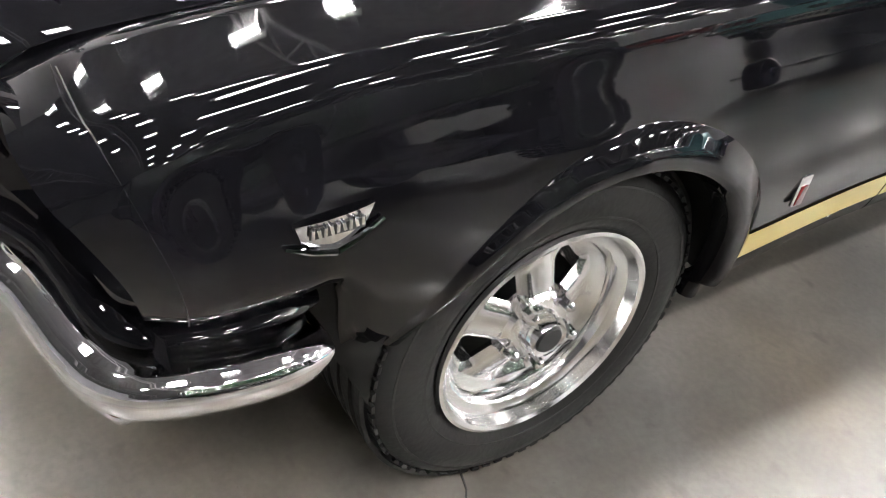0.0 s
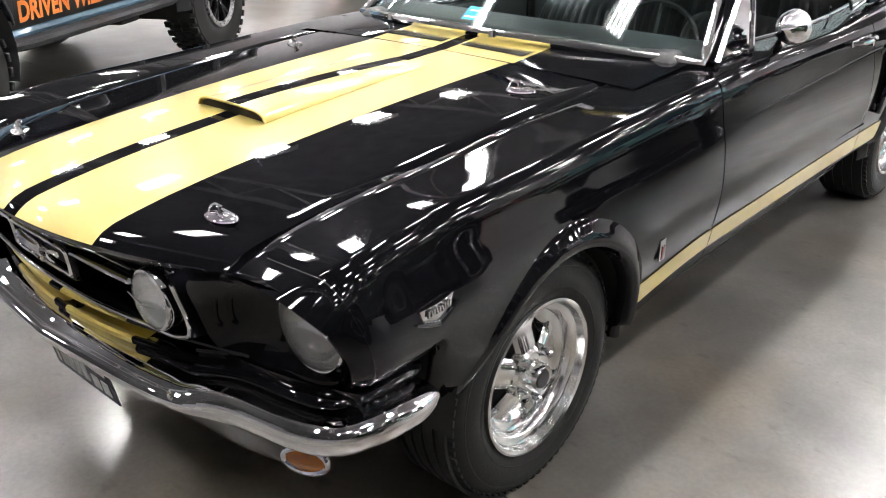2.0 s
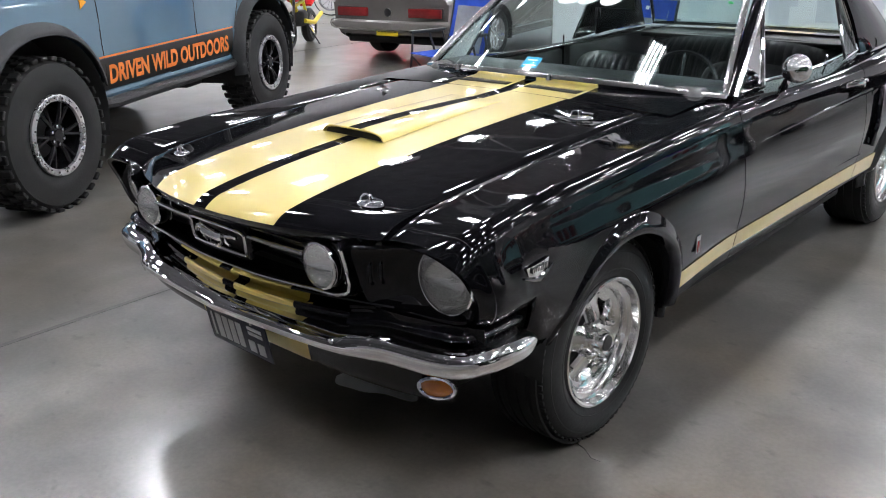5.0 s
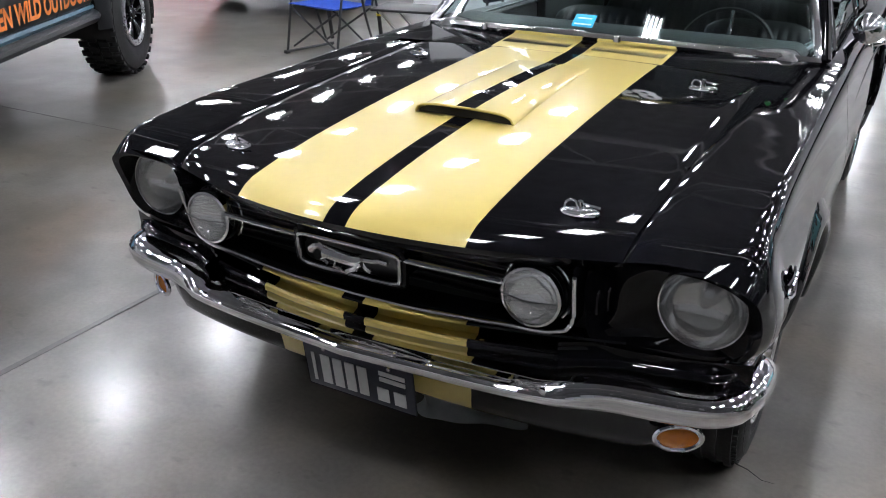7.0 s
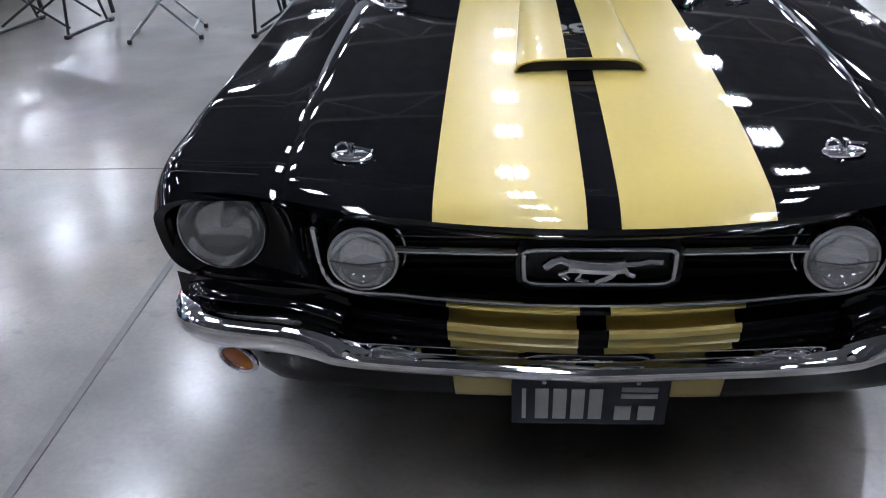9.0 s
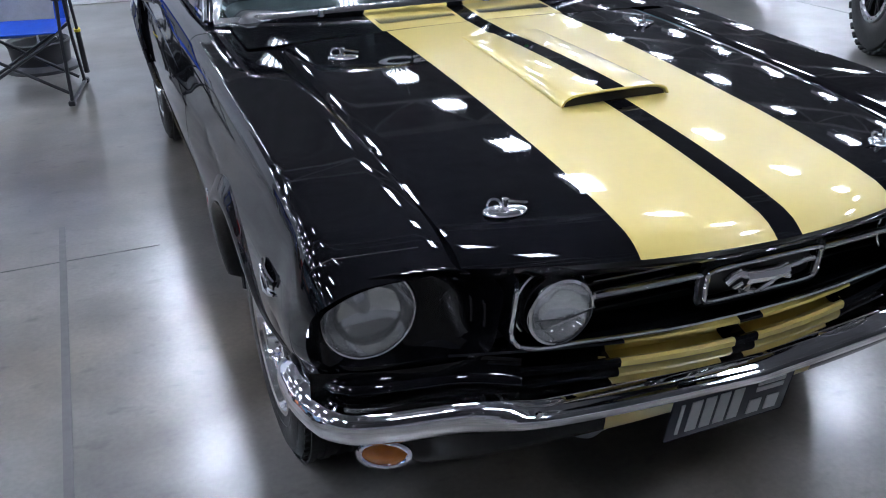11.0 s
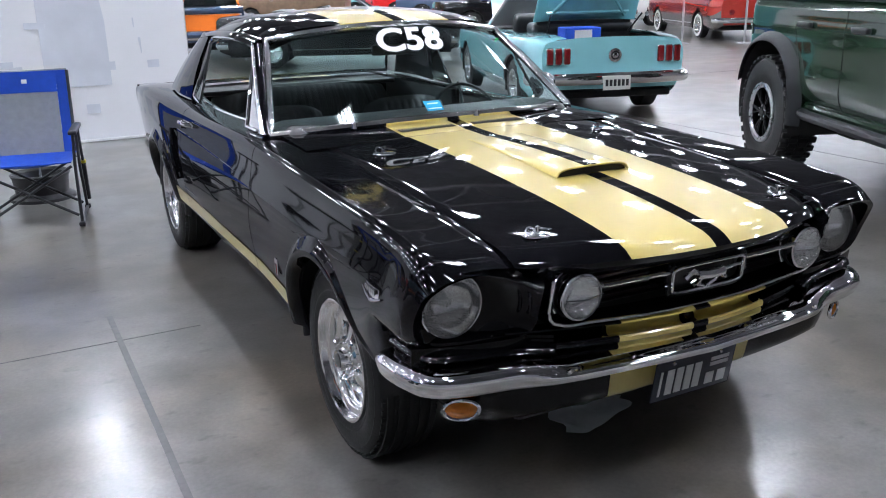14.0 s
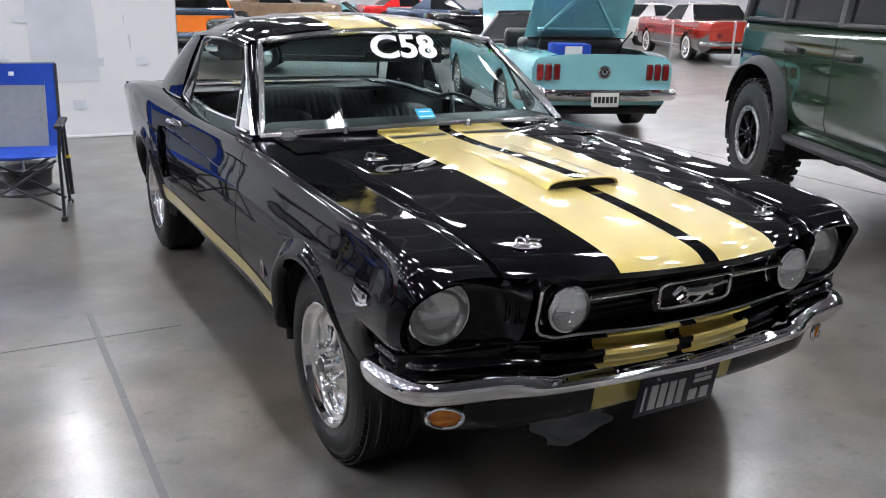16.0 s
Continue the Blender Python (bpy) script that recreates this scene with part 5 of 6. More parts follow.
TEAL = material("aqua_paint", (0.28, 0.58, 0.62), 0.10, vary=0.03, scale=8, coat=1.0)
REDP = material("deep_red_paint", (0.32, 0.028, 0.018), 0.10, vary=0.05, scale=8, coat=1.0)
WHITEP = material("cream_white_paint", (0.72, 0.71, 0.67), 0.18, vary=0.04, scale=8, coat=1.0)
ORANGEP = material("orange_paint", (0.70, 0.17, 0.02), 0.12, vary=0.05, scale=8, coat=1.0)
NAVY = material("navy_paint", (0.05, 0.075, 0.13), 0.15, vary=0.05, scale=8, coat=1.0)
BROWN = material("faded_brown_paint", (0.16, 0.10, 0.055), 0.45, vary=0.3, scale=6)
BRIGHTRED = material("bright_red_paint", (0.62, 0.02, 0.02), 0.12, vary=0.05, scale=8, coat=1.0)
YELLOW = material("yellow_plastic", (0.70, 0.55, 0.02), 0.4, vary=0.1, scale=40)
BLUECLOTH = material("royal_blue_canvas", (0.012, 0.06, 0.42), 0.8, vary=0.15, scale=200, bump=0.02)
GREYCLOTH = material("grey_mesh_canvas", (0.26, 0.27, 0.29), 0.85, vary=0.15, scale=220, bump=0.02)
TUBEM = material("powder_coated_tube", (0.035, 0.036, 0.04), 0.4, metal=0.3, vary=0.2, scale=60)
ALU = material("bare_aluminium", (0.55, 0.55, 0.56), 0.35, metal=1.0, rough_vary=0.1, scale=50)
PLASTIC = material("black_plastic", (0.018, 0.018, 0.02), 0.5, vary=0.2, scale=60)
CLOTHW = material("white_backdrop_cloth", (0.93, 0.94, 0.97), 0.85, vary=0.05, scale=1.2)
PRINT = material("pale_grey_print", (0.78, 0.81, 0.88), 0.85, vary=0.12, scale=3)


def off_road_wheel(parent, at, sgn, R=0.43, width=0.31, detail=True):
    w = new("wheel")
    w.parent = parent
    w.matrix_basis = pose(*at, 0, 0, 0 if sgn > 0 else 180)
    hw, r = width / 2, 0.247
    t = part("tyre", lathe([(-hw + 0.02, r), (-hw, r + 0.03), (-hw - 0.006, r + 0.09), (-hw + 0.012, R - 0.04), (-hw + 0.05, R - 0.012), (hw - 0.05, R - 0.012), (hw - 0.012, R - 0.04), (hw + 0.006, r + 0.09), (hw, r + 0.03), (hw - 0.02, r)], 64, "x"), RUBBER, w, "chunky all-terrain tyre")
    if detail:
        for row, x in enumerate((-hw + 0.045, -0.045, 0.045, hw - 0.045)):
            for k in range(34):
                a = 2 * math.pi * (k + 0.5 * (row % 2)) / 34
                ob = part("tread_block", box((0.075, 0.052, 0.024), bevel=0.005, seg=1), RUBBER, t) if k == 0 and row == 0 else None
                if ob is None:
                    ob = new("tread_block", TREAD[-1])
                    ob.parent = t
                else:
                    TREAD.append(ob.data)
                ob.matrix_basis = Matrix.Translation((x, (R - 0.008) * math.cos(a), (R - 0.008) * math.sin(a))) @ Euler((a - math.pi / 2, 0, 0)).to_matrix().to_4x4()
    rim = part("rim", lathe([(hw - 0.01, r + 0.006), (hw + 0.004, r + 0.003), (hw + 0.008, r - 0.008), (hw + 0.004, r - 0.034), (hw - 0.012, r - 0.040)], 56, "x"), MACHINED, w, "machined silver beadlock ring")
    for k in range(20):
        a = 2 * math.pi * k / 20
        part("ring_bolt", lathe([(hw + 0.004, 0.006), (hw + 0.011, 0.005), (hw + 0.0115, 0.0005)], 6, "x", (0, (r - 0.018) * math.cos(a), (r - 0.018) * math.sin(a))), GLOSSBLACK, rim)
    part("barrel", lathe([(hw - 0.012, r - 0.040), (hw - 0.06, r - 0.05), (-hw + 0.02, r - 0.04)], 48, "x"), GLOSSBLACK, w)
    part("brake_disc", lathe([(0.0, 0.0005), (0.0, 0.15), (-0.03, 0.15)], 32, "x"), DARK, w)
    face = new("wheel_centre")
    face.parent = w
    for k in range(6):
        a = 2 * math.pi * k / 6
        for d in (-0.16, 0.16):
            part("spoke", tube([(hw - 0.035, 0.05 * math.cos(a), 0.05 * math.sin(a)), (hw - 0.022, 0.12 * math.cos(a + d * 0.6), 0.12 * math.sin(a + d * 0.6)), (hw - 0.018, 0.205 * math.cos(a + d), 0.205 * math.sin(a + d))], 0.013, 6, up=(1, 0, 0)), GLOSSBLACK, face)
    part("hub", lathe([(hw - 0.05, 0.075), (hw - 0.02, 0.07), (hw - 0.012, 0.04), (hw - 0.005, 0.036), (hw - 0.005, 0.0005)], 28, "x"), GLOSSBLACK, face)
    for k in range(6):
        a = 2 * math.pi * (k + 0.5) / 6
        part("lug_nut", lathe([(hw - 0.03, 0.011), (hw - 0.008, 0.010), (hw - 0.006, 0.0005)], 6, "x", (0, 0.056 * math.cos(a), 0.056 * math.sin(a))), CHROME, face)
    return w


TREAD = []


def suv(at, rz, mat, label, decal, top):
    s = thing("off_road_suv", at, label, "off-road car", rz=rz)
    s.matrix_basis = pose(at[0], at[1], 0.075, 0, 0, rz) @ Matrix.Diagonal((0.952, 0.952, 0.952, 1))
    FY, RY = -1.38, 1.70

    def body(u, v):
        """Slab sides with a slight bow and rounded shoulders; v runs from sill to waist."""
        y = u
        x = cr((0, 0.1, 0.45, 0.8, 0.93, 1.0), (0.84, 0.885, 0.905, 0.900, 0.885, 0.84), v)
        front = max(0, (-1.95 - y) / 0.35)
        back = max(0, (y - 2.15) / 0.15)
        x -= 0.10 * front**2 + 0.05 * back**2
        z = 0.52 + v * (0.82 if y > -0.75 else 0.72 + 0.10 * max(0, 1 - (-0.75 - y) / 0.25))
        return Vector((x, y, z))
    us = [*lin(-2.28, -0.90, 30), -0.82, -0.75, *lin(-0.7, 2.29, 54)]
    k1, s1 = arch(FY, 0.46, 0.56, 0.54)
    k2, s2 = arch(RY, 0.46, 0.56, 0.54)
    bm = sheet(body, us, lin(0, 1, 24), keep=lambda c: k1(c) and k2(c))
    s1(bm), s2(bm)
    for b, lab in ((bm, "painted body side"), (mirrored(bm), "painted body side")):
        part("body_side", b, mat, s, lab)
    part("bonnet", sheet(lambda u, v: Vector((u * (0.845 - 0.10 * max(0, (0.15 - v) / 0.15) ** 2), -2.28 + 1.40 * v, 1.235 + 0.035 * v + 0.03 * (1 - abs(u) ** 4) + (0.012 if 0.45 < abs(u) < 0.8 else 0))), lin(-1, 1, 21), lin(0, 1, 12), thick=-0.02), mat, s, "painted bonnet")
    part("front_panel", box((1.56, 0.06, 0.62), (0, -2.27, 0.90), 0.03), PLASTIC, s, "dark grille panel")
    for sx in (1, -1):
        part("headlamp", lathe([(-2.31, 0.0005), (-2.31, 0.10), (-2.27, 0.11)], 24, "y", (sx * 0.60, 0, 1.05)), LENS2, s)
    part("front_bumper", box((1.75, 0.22, 0.24), (0, -2.36, 0.66), 0.05, seg=3), FLARE, s)
    part("rear_bumper", box((1.70, 0.20, 0.20), (0, 2.36, 0.62), 0.04, seg=3), FLARE, s, "black steel rear bumper")
    part("tail_panel", box((1.70, 0.05, 0.84), (0, 2.275, 0.94), 0.02), mat, s)
    part("floor_pan", box((1.5, 4.3, 0.10), (0, 0, 0.56), 0.03), UNDER, s)
    part("engine_bay", box((1.3, 1.2, 0.5), (0, -1.55, 0.85), 0.03), UNDER, s)
    for sx in (1, -1):
        def P(x, y, z):
            return Vector((sx * x, y, z))
        for cy in (FY, RY):
            def flare(u, v):
                a = radians(u)
                rr = 0.535 + 0.075 * (1 - v) * (1 if 20 < u < 160 else 0.8)
                x = 0.888 + 0.085 * math.sin(v * 1.57)
                # squared-off flare outline
                ca, sa = math.cos(a), math.sin(a)
                k = (abs(ca) ** 2.3 + abs(sa) ** 2.3) ** (-1 / 2.3)
                return P(x, cy - rr * ca * k * 1.0, 0.46 + rr * sa * k * 0.98)
            part("fender_flare", sheet(flare, lin(-10, 164, 40), lin(0, 1, 8), thick=-0.012), FLARE, s, "black plastic fender flare")
            inner = sheet(lambda u, v: P(0.45 + 0.50 * v, cy - 0.55 * math.cos(u), 0.46 + 0.54 * math.sin(u)), lin(radians(-20), radians(200), 20), lin(0, 1, 4))
            part("wheel_housing", inner, UNDER, s)
            back = sheet(lambda u, v: P(0.45, cy - v * 0.55 * math.cos(u), 0.46 + v * 0.54 * math.sin(u)), lin(radians(-20), radians(200), 20), (0.01, 1))
            part("wheel_housing", back, UNDER, s)
            off_road_wheel(s, (sx * 0.81, cy, 0.390), sx, R=0.473, detail=(sx > 0) == (decal is True))
        # doors: seams, handles, sill guard
        for y0, y1 in ((-0.74, -0.74), (0.50, 0.50)):
            part("door_seam", tube([P(body(y0, v).x + 0.0005, y0, body(y0, v).z) for v in lin(0.03, 0.97, 14)], 0.004, 4), DARK, s)
        part("door_seam", tube([P(body(y, v).x + 0.0005, y, body(y, v).z) for y, v in ((1.30, 0.97), (1.30, 0.72), (1.24, 0.55), (1.14, 0.30), (1.12, 0.05))], 0.004, 4), DARK, s)
        for y in (0.26, 1.12):
            h = part("door_handle", box((0.045, 0.22, 0.045), P(0.918, y, 1.14), 0.016, seg=3), PLASTIC, s, "black door handle")
            part("recess", lathe([(0.0, 0.0005), (0.0, 0.055), (0.003, 0.058)], 20, "x", P(0.897 if sx > 0 else 0.900, y + 0.02, 1.125)), DARK, h)
        part("rock_slider", tube([P(0.87, -0.82, 0.47), P(0.90, -0.70, 0.465), P(0.90, 1.0, 0.465), P(0.87, 1.12, 0.47)], 0.05, 10, flat=0.8), FLARE, s, "black steel rock slider")
        part("sill", tube([P(0.85, -0.80, 0.52), P(0.85, 1.12, 0.52)], 0.03, 8), mat, s)
        for y in (-0.45, 0.75):
            part("slider_bracket", box((0.25, 0.07, 0.06), P(0.76, y, 0.465), 0.01), FLARE, s)
        part("shock_mount", box((0.20, 0.26, 0.14), P(0.62, 0.72, 0.40), 0.03), UNDER, s)
        part("control_arm", tube([P(0.62, 0.75, 0.42), P(0.66, 1.60, 0.40)], 0.03, 8), UNDER, s)
        # cabin
        part("waist_rail", tube([P(0.868, -0.72, 1.345), P(0.868, 2.24, 1.345)], 0.022, 8), FLARE, s)
        for y0, y1, ya, yb in ((-0.62, 0.44, -0.40, 0.44), (0.54, 1.36, 0.54, 1.34), (1.46, 2.18, 1.46, 2.12)):
            bmw = bmesh.new()
            bmw.faces.new([bmw.verts.new(p) for p in (P(0.852, y0, 1.37), P(0.852, y1, 1.37), P(0.80, yb, 1.76), P(0.80, ya, 1.76))])
            part("side_window", bmw, TINT, s, "tinted side window", smooth=False)
        for y, yt in ((-0.70, -0.42), (0.49, 0.49), (1.41, 1.40), (2.22, 2.15)):
            part("window_pillar", tube([P(0.858, y, 1.33), P(0.808, yt, 1.80)], 0.045, 8), top, s)
        mir = part("door_mirror", box((0.20, 0.12, 0.20), P(1.03, -0.60, 1.42), 0.04, seg=3), PLASTIC, s, "black door mirror")
        part("mirror_arm", tube([P(0.88, -0.58, 1.36), P(1.0, -0.60, 1.38)], 0.03, 8), PLASTIC, mir)
        part("tail_lamp", box((0.10, 0.05, 0.42), P(0.80, 2.30, 1.06), 0.015), REDLENS, s, "upright red tail lamp")
        part("badge", lathe([(0.0, 0.0005), (0.0, 0.045), (-0.004, 0.048)], 3, "x", P(0.902 + (0.004 if sx > 0 else 0.0), -0.88, 1.14)), BADGE if decal else mat, s)
    part("roof", box((1.66, 2.75, 0.09), (0, 0.88, 1.82), 0.035, seg=3), top, s, "dark hard top")
    ws = bmesh.new()
    ws.faces.new([ws.verts.new(p) for p in ((-0.80, -0.78, 1.30), (0.80, -0.78, 1.30), (0.76, -0.42, 1.78), (-0.76, -0.42, 1.78))])
    part("windscreen", ws, TINT, s, smooth=False)
    part("cabin_block", box((1.50, 2.7, 0.40), (0, 0.8, 1.18), 0.05), UNDER, s)
    part("scuttle", box((1.66, 0.25, 0.06), (0, -0.83, 1.30), 0.02), FLARE, s)
    spare = part("spare_wheel", lathe([(2.33, 0.20), (2.33, 0.38), (2.38, 0.42), (2.55, 0.42), (2.60, 0.38), (2.60, 0.2)], 40, "y", (0, 0, 1.10)), RUBBER, s, "spare wheel on the tail")
    part("cover", lathe([(2.57, 0.0005), (2.58, 0.20)], 32, "y", (0, 0, 1.10)), GLOSSBLACK, spare)
    if decal:
        def strip(y0, y1, z0, z1, d):
            return sheet(lambda u, v: Vector((body(u, (z0 + (z1 - z0) * v - 0.52) / 0.82).x + d, u, z0 + (z1 - z0) * v)), lin(y0, y1, 24), lin(0, 1, 8))
        part("side_graphic", strip(-0.80, 1.10, 0.545, 0.765, 0.003), DECAL, s, "charcoal side graphic")
        part("side_line", strip(-0.80, 1.10, 0.770, 0.783, 0.004), ORANGE, s, "thin orange line")
        t = lettering("DRIVEN WILD OUTDOORS", 0.157, ORANGE, s, "side_lettering", 0.0, 0.006, "orange capital lettering", 0.12)
        w = max(v.co.x for v in t.data.vertices) - min(v.co.x for v in t.data.vertices)
        t.matrix_basis = pose(0.917, 0.13, 0.650, 0, 0, 90) @ Matrix.Diagonal((1.72 / w, 1, 1.05, 1))
        part("flag_mark", box((0.002, 0.05, 0.035), (0.9035, -0.77, 0.735)), WHITE, s)
    return s


LENS2 = material("clear_lamp", (0.5, 0.5, 0.5), 0.1, vary=0.1, scale=30, coat=1.0)
GREYTOP = material("grey_hard_top", (0.05, 0.05, 0.052), 0.5, vary=0.15, scale=60)
suv((-4.373, 0.769, 0), 28.1, SLATE, "slate-blue lifted off-road car with orange side lettering and black flares", True, PLASTIC)
suv((3.96, 0.655, 0), -25.5, GREEN, "dark-green lifted off-road car with black fender flares", False, GREYTOP)


def plain_wheel(parent, at, sgn, R=0.32, white=False):
    w = part("wheel", lathe([(-0.10, 0.19), (-0.105, 0.25), (-0.08, R - 0.01), (0.08, R - 0.01), (0.105, R - 0.06), (0.10, 0.205), (0.095, 0.20)], 36, "x"), RUBBER, parent, "black tyre")
    w.matrix_basis = pose(*at, 0, 0, 0 if sgn > 0 else 180)
    if white:
        part("whitewall", lathe([(0.1065, 0.205), (0.1085, 0.27)], 36, "x"), WHITEP, w, "white sidewall")
    r = part("rim", lathe([(0.095, 0.205), (0.10, 0.195), (0.06, 0.175), (0.03, 0.16), (0.035, 0.06), (0.06, 0.05), (0.065, 0.0005)], 32, "x"), POLISH, w, "polished rim")
    for k in range(5):
        a = 2 * math.pi * k / 5
        part("spoke", tube([(0.06, 0.03 * math.cos(a), 0.03 * math.sin(a)), (0.05, 0.17 * math.cos(a), 0.17 * math.sin(a))], 0.022, 6, flat=0.6, up=(1, 0, 0)), POLISH, r)
    return w


def classic_car(name, at, rz, label, mat, L=4.6, W=1.78, belt=0.90, top="hard", topmat=None, white=False, wheels=(-1.42, 1.30), trunk_open=False, hood_open=False, lamps="bars", spoiler=False, two_tone=None, bumpmat=None):
    """A classic car that heads to its -y: bowed sides, crowned bonnet and deck, cabin, chrome and lamps."""
    c = thing(name, at, label, "car", rz=rz)
    hl, w = L / 2, W / 2
    KV = (0, 0.12, 0.3, 0.5, 0.68, 0.8, 1.0)

    def skin(u, v):
        e = max(0, (abs(u) - (hl - 0.5)) / 0.5)
        nar = 1 - 0.10 * e**2
        zt = belt + (0.0 if abs(u) < 1.2 else 0.01) - 0.03 * e**2 - (0.05 * e if u < 0 else 0.0)
        lo = 0.24 + 0.12 * e**2
        x = cr(KV, (0.90 * w, 0.965 * w, 0.99 * w, w, 0.985 * w, 0.95 * w, 0.80 * w), v) * nar
        z = cr(KV, (lo, lo + 0.09, lo + 0.21, lo + 0.36, zt - 0.10, zt - 0.035, zt), v)
        return Vector((x, u, z))
    us = lin(-hl, hl, 70)
    k1, s1 = arch(wheels[0], 0.33, 0.385, 0.36)
    k2, s2 = arch(wheels[1], 0.33, 0.385, 0.36)
    bm = sheet(skin, us, lin(0, 1, 20), keep=lambda q: k1(q) and k2(q), pick=(lambda u, v: 1 if v < 0.45 else 0) if two_tone else None)
    s1(bm), s2(bm)
    for b in (bm, mirrored(bm)):
        part("body_side", b, [mat, two_tone] if two_tone else mat, c)
    def lidz(u, y):
        q = skin(y, 1)
        return Vector((u * q.x, y, q.z + 0.03 * (1 - abs(u) ** 3)))
    hood_end, deck_start = -0.75, (1.15 if top == "hard" else 1.05)
    if hood_open:
        lid = part("bonnet", sheet(lambda u, v: Vector((u * 0.62, -0.80 - 0.45 * v, belt + 0.05 + 0.95 * v)), lin(-1, 1, 8), lin(0, 1, 6), thick=0.02), mat, c, "raised bonnet")
        part("underside", sheet(lambda u, v: Vector((u * 0.58, -0.86 - 0.45 * v, belt + 0.07 + 0.90 * v)), lin(-1, 1, 8), lin(0, 1, 6)), TRIMBLACK, lid)
        part("engine", box((1.0, 1.1, 0.3), (0, -1.5, 0.72), 0.06), UNDER, c)
    else:
        part("bonnet", sheet(lambda u, v: lidz(u, -hl + 0.02 + v * (hood_end + hl)), lin(-1, 1, 14), lin(0, 1, 14)), mat, c, "bonnet")
    if trunk_open:
        part("deck_front", sheet(lambda u, v: lidz(u, deck_start + v * 0.20), lin(-1, 1, 12), lin(0, 1, 4)), mat, c)
        for sx in (1, -1):
            part("deck_side", sheet(lambda u, v: lidz(sx * (0.80 + 0.20 * u), deck_start + 0.20 + v * (hl - 0.02 - deck_start - 0.20)), lin(0, 1, 5), lin(0, 1, 8)), mat, c)
            part("lid_strut", tube([(sx * 0.50, 1.40, belt), (sx * 0.54, 1.72, belt + 0.22)], 0.010, 6), TRIMBLACK, c)
        part("boot_well", box((1.12, hl - 1.40, 0.02), (0, (hl + 1.25) / 2, 0.52)), TRIMBLACK, c)
        part("boot_wall", box((1.16, 0.02, 0.52), (0, 1.27, 0.78)), TRIMBLACK, c)
        for sx in (1, -1):
            part("boot_wall", box((0.02, hl - 1.35, 0.36), (sx * 0.575, (hl + 1.25) / 2, 0.70)), TRIMBLACK, c)
        lid = part("boot_lid", sheet(lambda u, v: Vector((u * (0.62 - 0.03 * v), 1.30 + 0.42 * v, belt + 0.15 + 0.64 * v - 0.02 * u * u)), lin(-1, 1, 10), lin(0, 1, 8), thick=0.03), mat, c, "raised boot lid")
        part("lid_panel", sheet(lambda u, v: Vector((u * 0.50, 1.365 + 0.36 * v, belt + 0.18 + 0.55 * v)), lin(-1, 1, 8), lin(0, 1, 6)), two_tone or TEALDARK, lid, "pressed inner panel of the lid")
        for a, b in (((-0.5, 0.05), (0.5, 0.05)), ((-0.46, 0.0), (0.0, 0.62)), ((0.46, 0.0), (0.0, 0.62)), ((-0.46, 0.66), (0.46, 0.66))):
            part("rib", tube([(a[0], 1.38 + 0.60 * a[1], belt + 0.19 + 0.86 * a[1]), (b[0], 1.38 + 0.60 * b[1], belt + 0.19 + 0.86 * b[1])], 0.022, 6), mat, lid)
    else:
        part("deck_lid", sheet(lambda u, v: lidz(u, deck_start + v * (hl - 0.02 - deck_start)), lin(-1, 1, 14), lin(0, 1, 12)), mat, c, "deck lid")
    for y, yy in ((-hl, 1), (hl, -1)):
        def cap(u, v):
            q = skin(y, v)
            return Vector((q.x * u, q.y - yy * 0.03 * (1 - u * u), q.z + (0.03 * (1 - abs(u) ** 3) if v > 0.98 else 0)))
        part("end_panel", sheet(cap, lin(-1, 1, 16), lin(0, 1, 14)), mat, c, "tail panel" if y > 0 else "front panel")
    part("floor_pan", box((W * 0.86, L - 0.4, 0.08), (0, 0, 0.27), 0.02), UNDER, c)
    for cy in wheels:
        for sx in (1, -1):
            part("wheel_housing", sheet(lambda u, v: Vector((sx * (0.5 + (w - 0.53) * v), cy + 0.39 * math.cos(u), 0.33 + 0.365 * math.sin(u))), lin(-0.3, 3.44, 14), lin(0, 1, 3)), UNDER, c)
            part("wheel_housing", sheet(lambda u, v: Vector((sx * 0.5, cy + 0.39 * v * math.cos(u), 0.33 + 0.365 * v * math.sin(u))), lin(-0.3, 3.44, 14), (0.01, 1)), UNDER, c)
            plain_wheel(c, (sx * (w - 0.13), cy, 0.318), sx, white=white)
    # bumpers
    for y, o in ((hl + 0.06, 1), (-hl - 0.06, -1)):
        part("bumper", tube([Vector((x, y - o * 0.12 * abs(x / w) ** 4 - (o * 0.16 if abs(x) > w * 0.985 else 0), 0.47)) for x in lin(-w, w, 30)], 0.06, 10, flat=1.1), bumpmat or CHROME, c, "body-coloured bumper" if bumpmat else "chrome bumper")
    # lamps, cap, plate at the tail
    if lamps == "bars":
        for sx in (1, -1):
            for k in range(3):
                tl = part("tail_lamp", box((0.07, 0.05, 0.17), (sx * (0.53 + 0.095 * k), hl + 0.025, 0.715), 0.018, seg=3), REDLENS, c, "upright red tail lamp")
                part("bezel", box((0.083, 0.03, 0.185), (sx * (0.53 + 0.095 * k), hl + 0.012, 0.715), 0.018), CHROME, tl)
        cap_ = part("fuel_cap", lathe([(hl + 0.0, 0.075), (hl + 0.05, 0.072), (hl + 0.055, 0.055), (hl + 0.05, 0.045), (hl + 0.06, 0.03), (hl + 0.06, 0.0005)], 28, "y", (0, 0, 0.715)), CHROME, c, "chrome fuel cap")
        part("centre", lathe([(hl + 0.056, 0.045), (hl + 0.057, 0.0005)], 24, "y", (0, 0, 0.715)), TRIMBLACK, cap_)
    elif lamps == "wide":
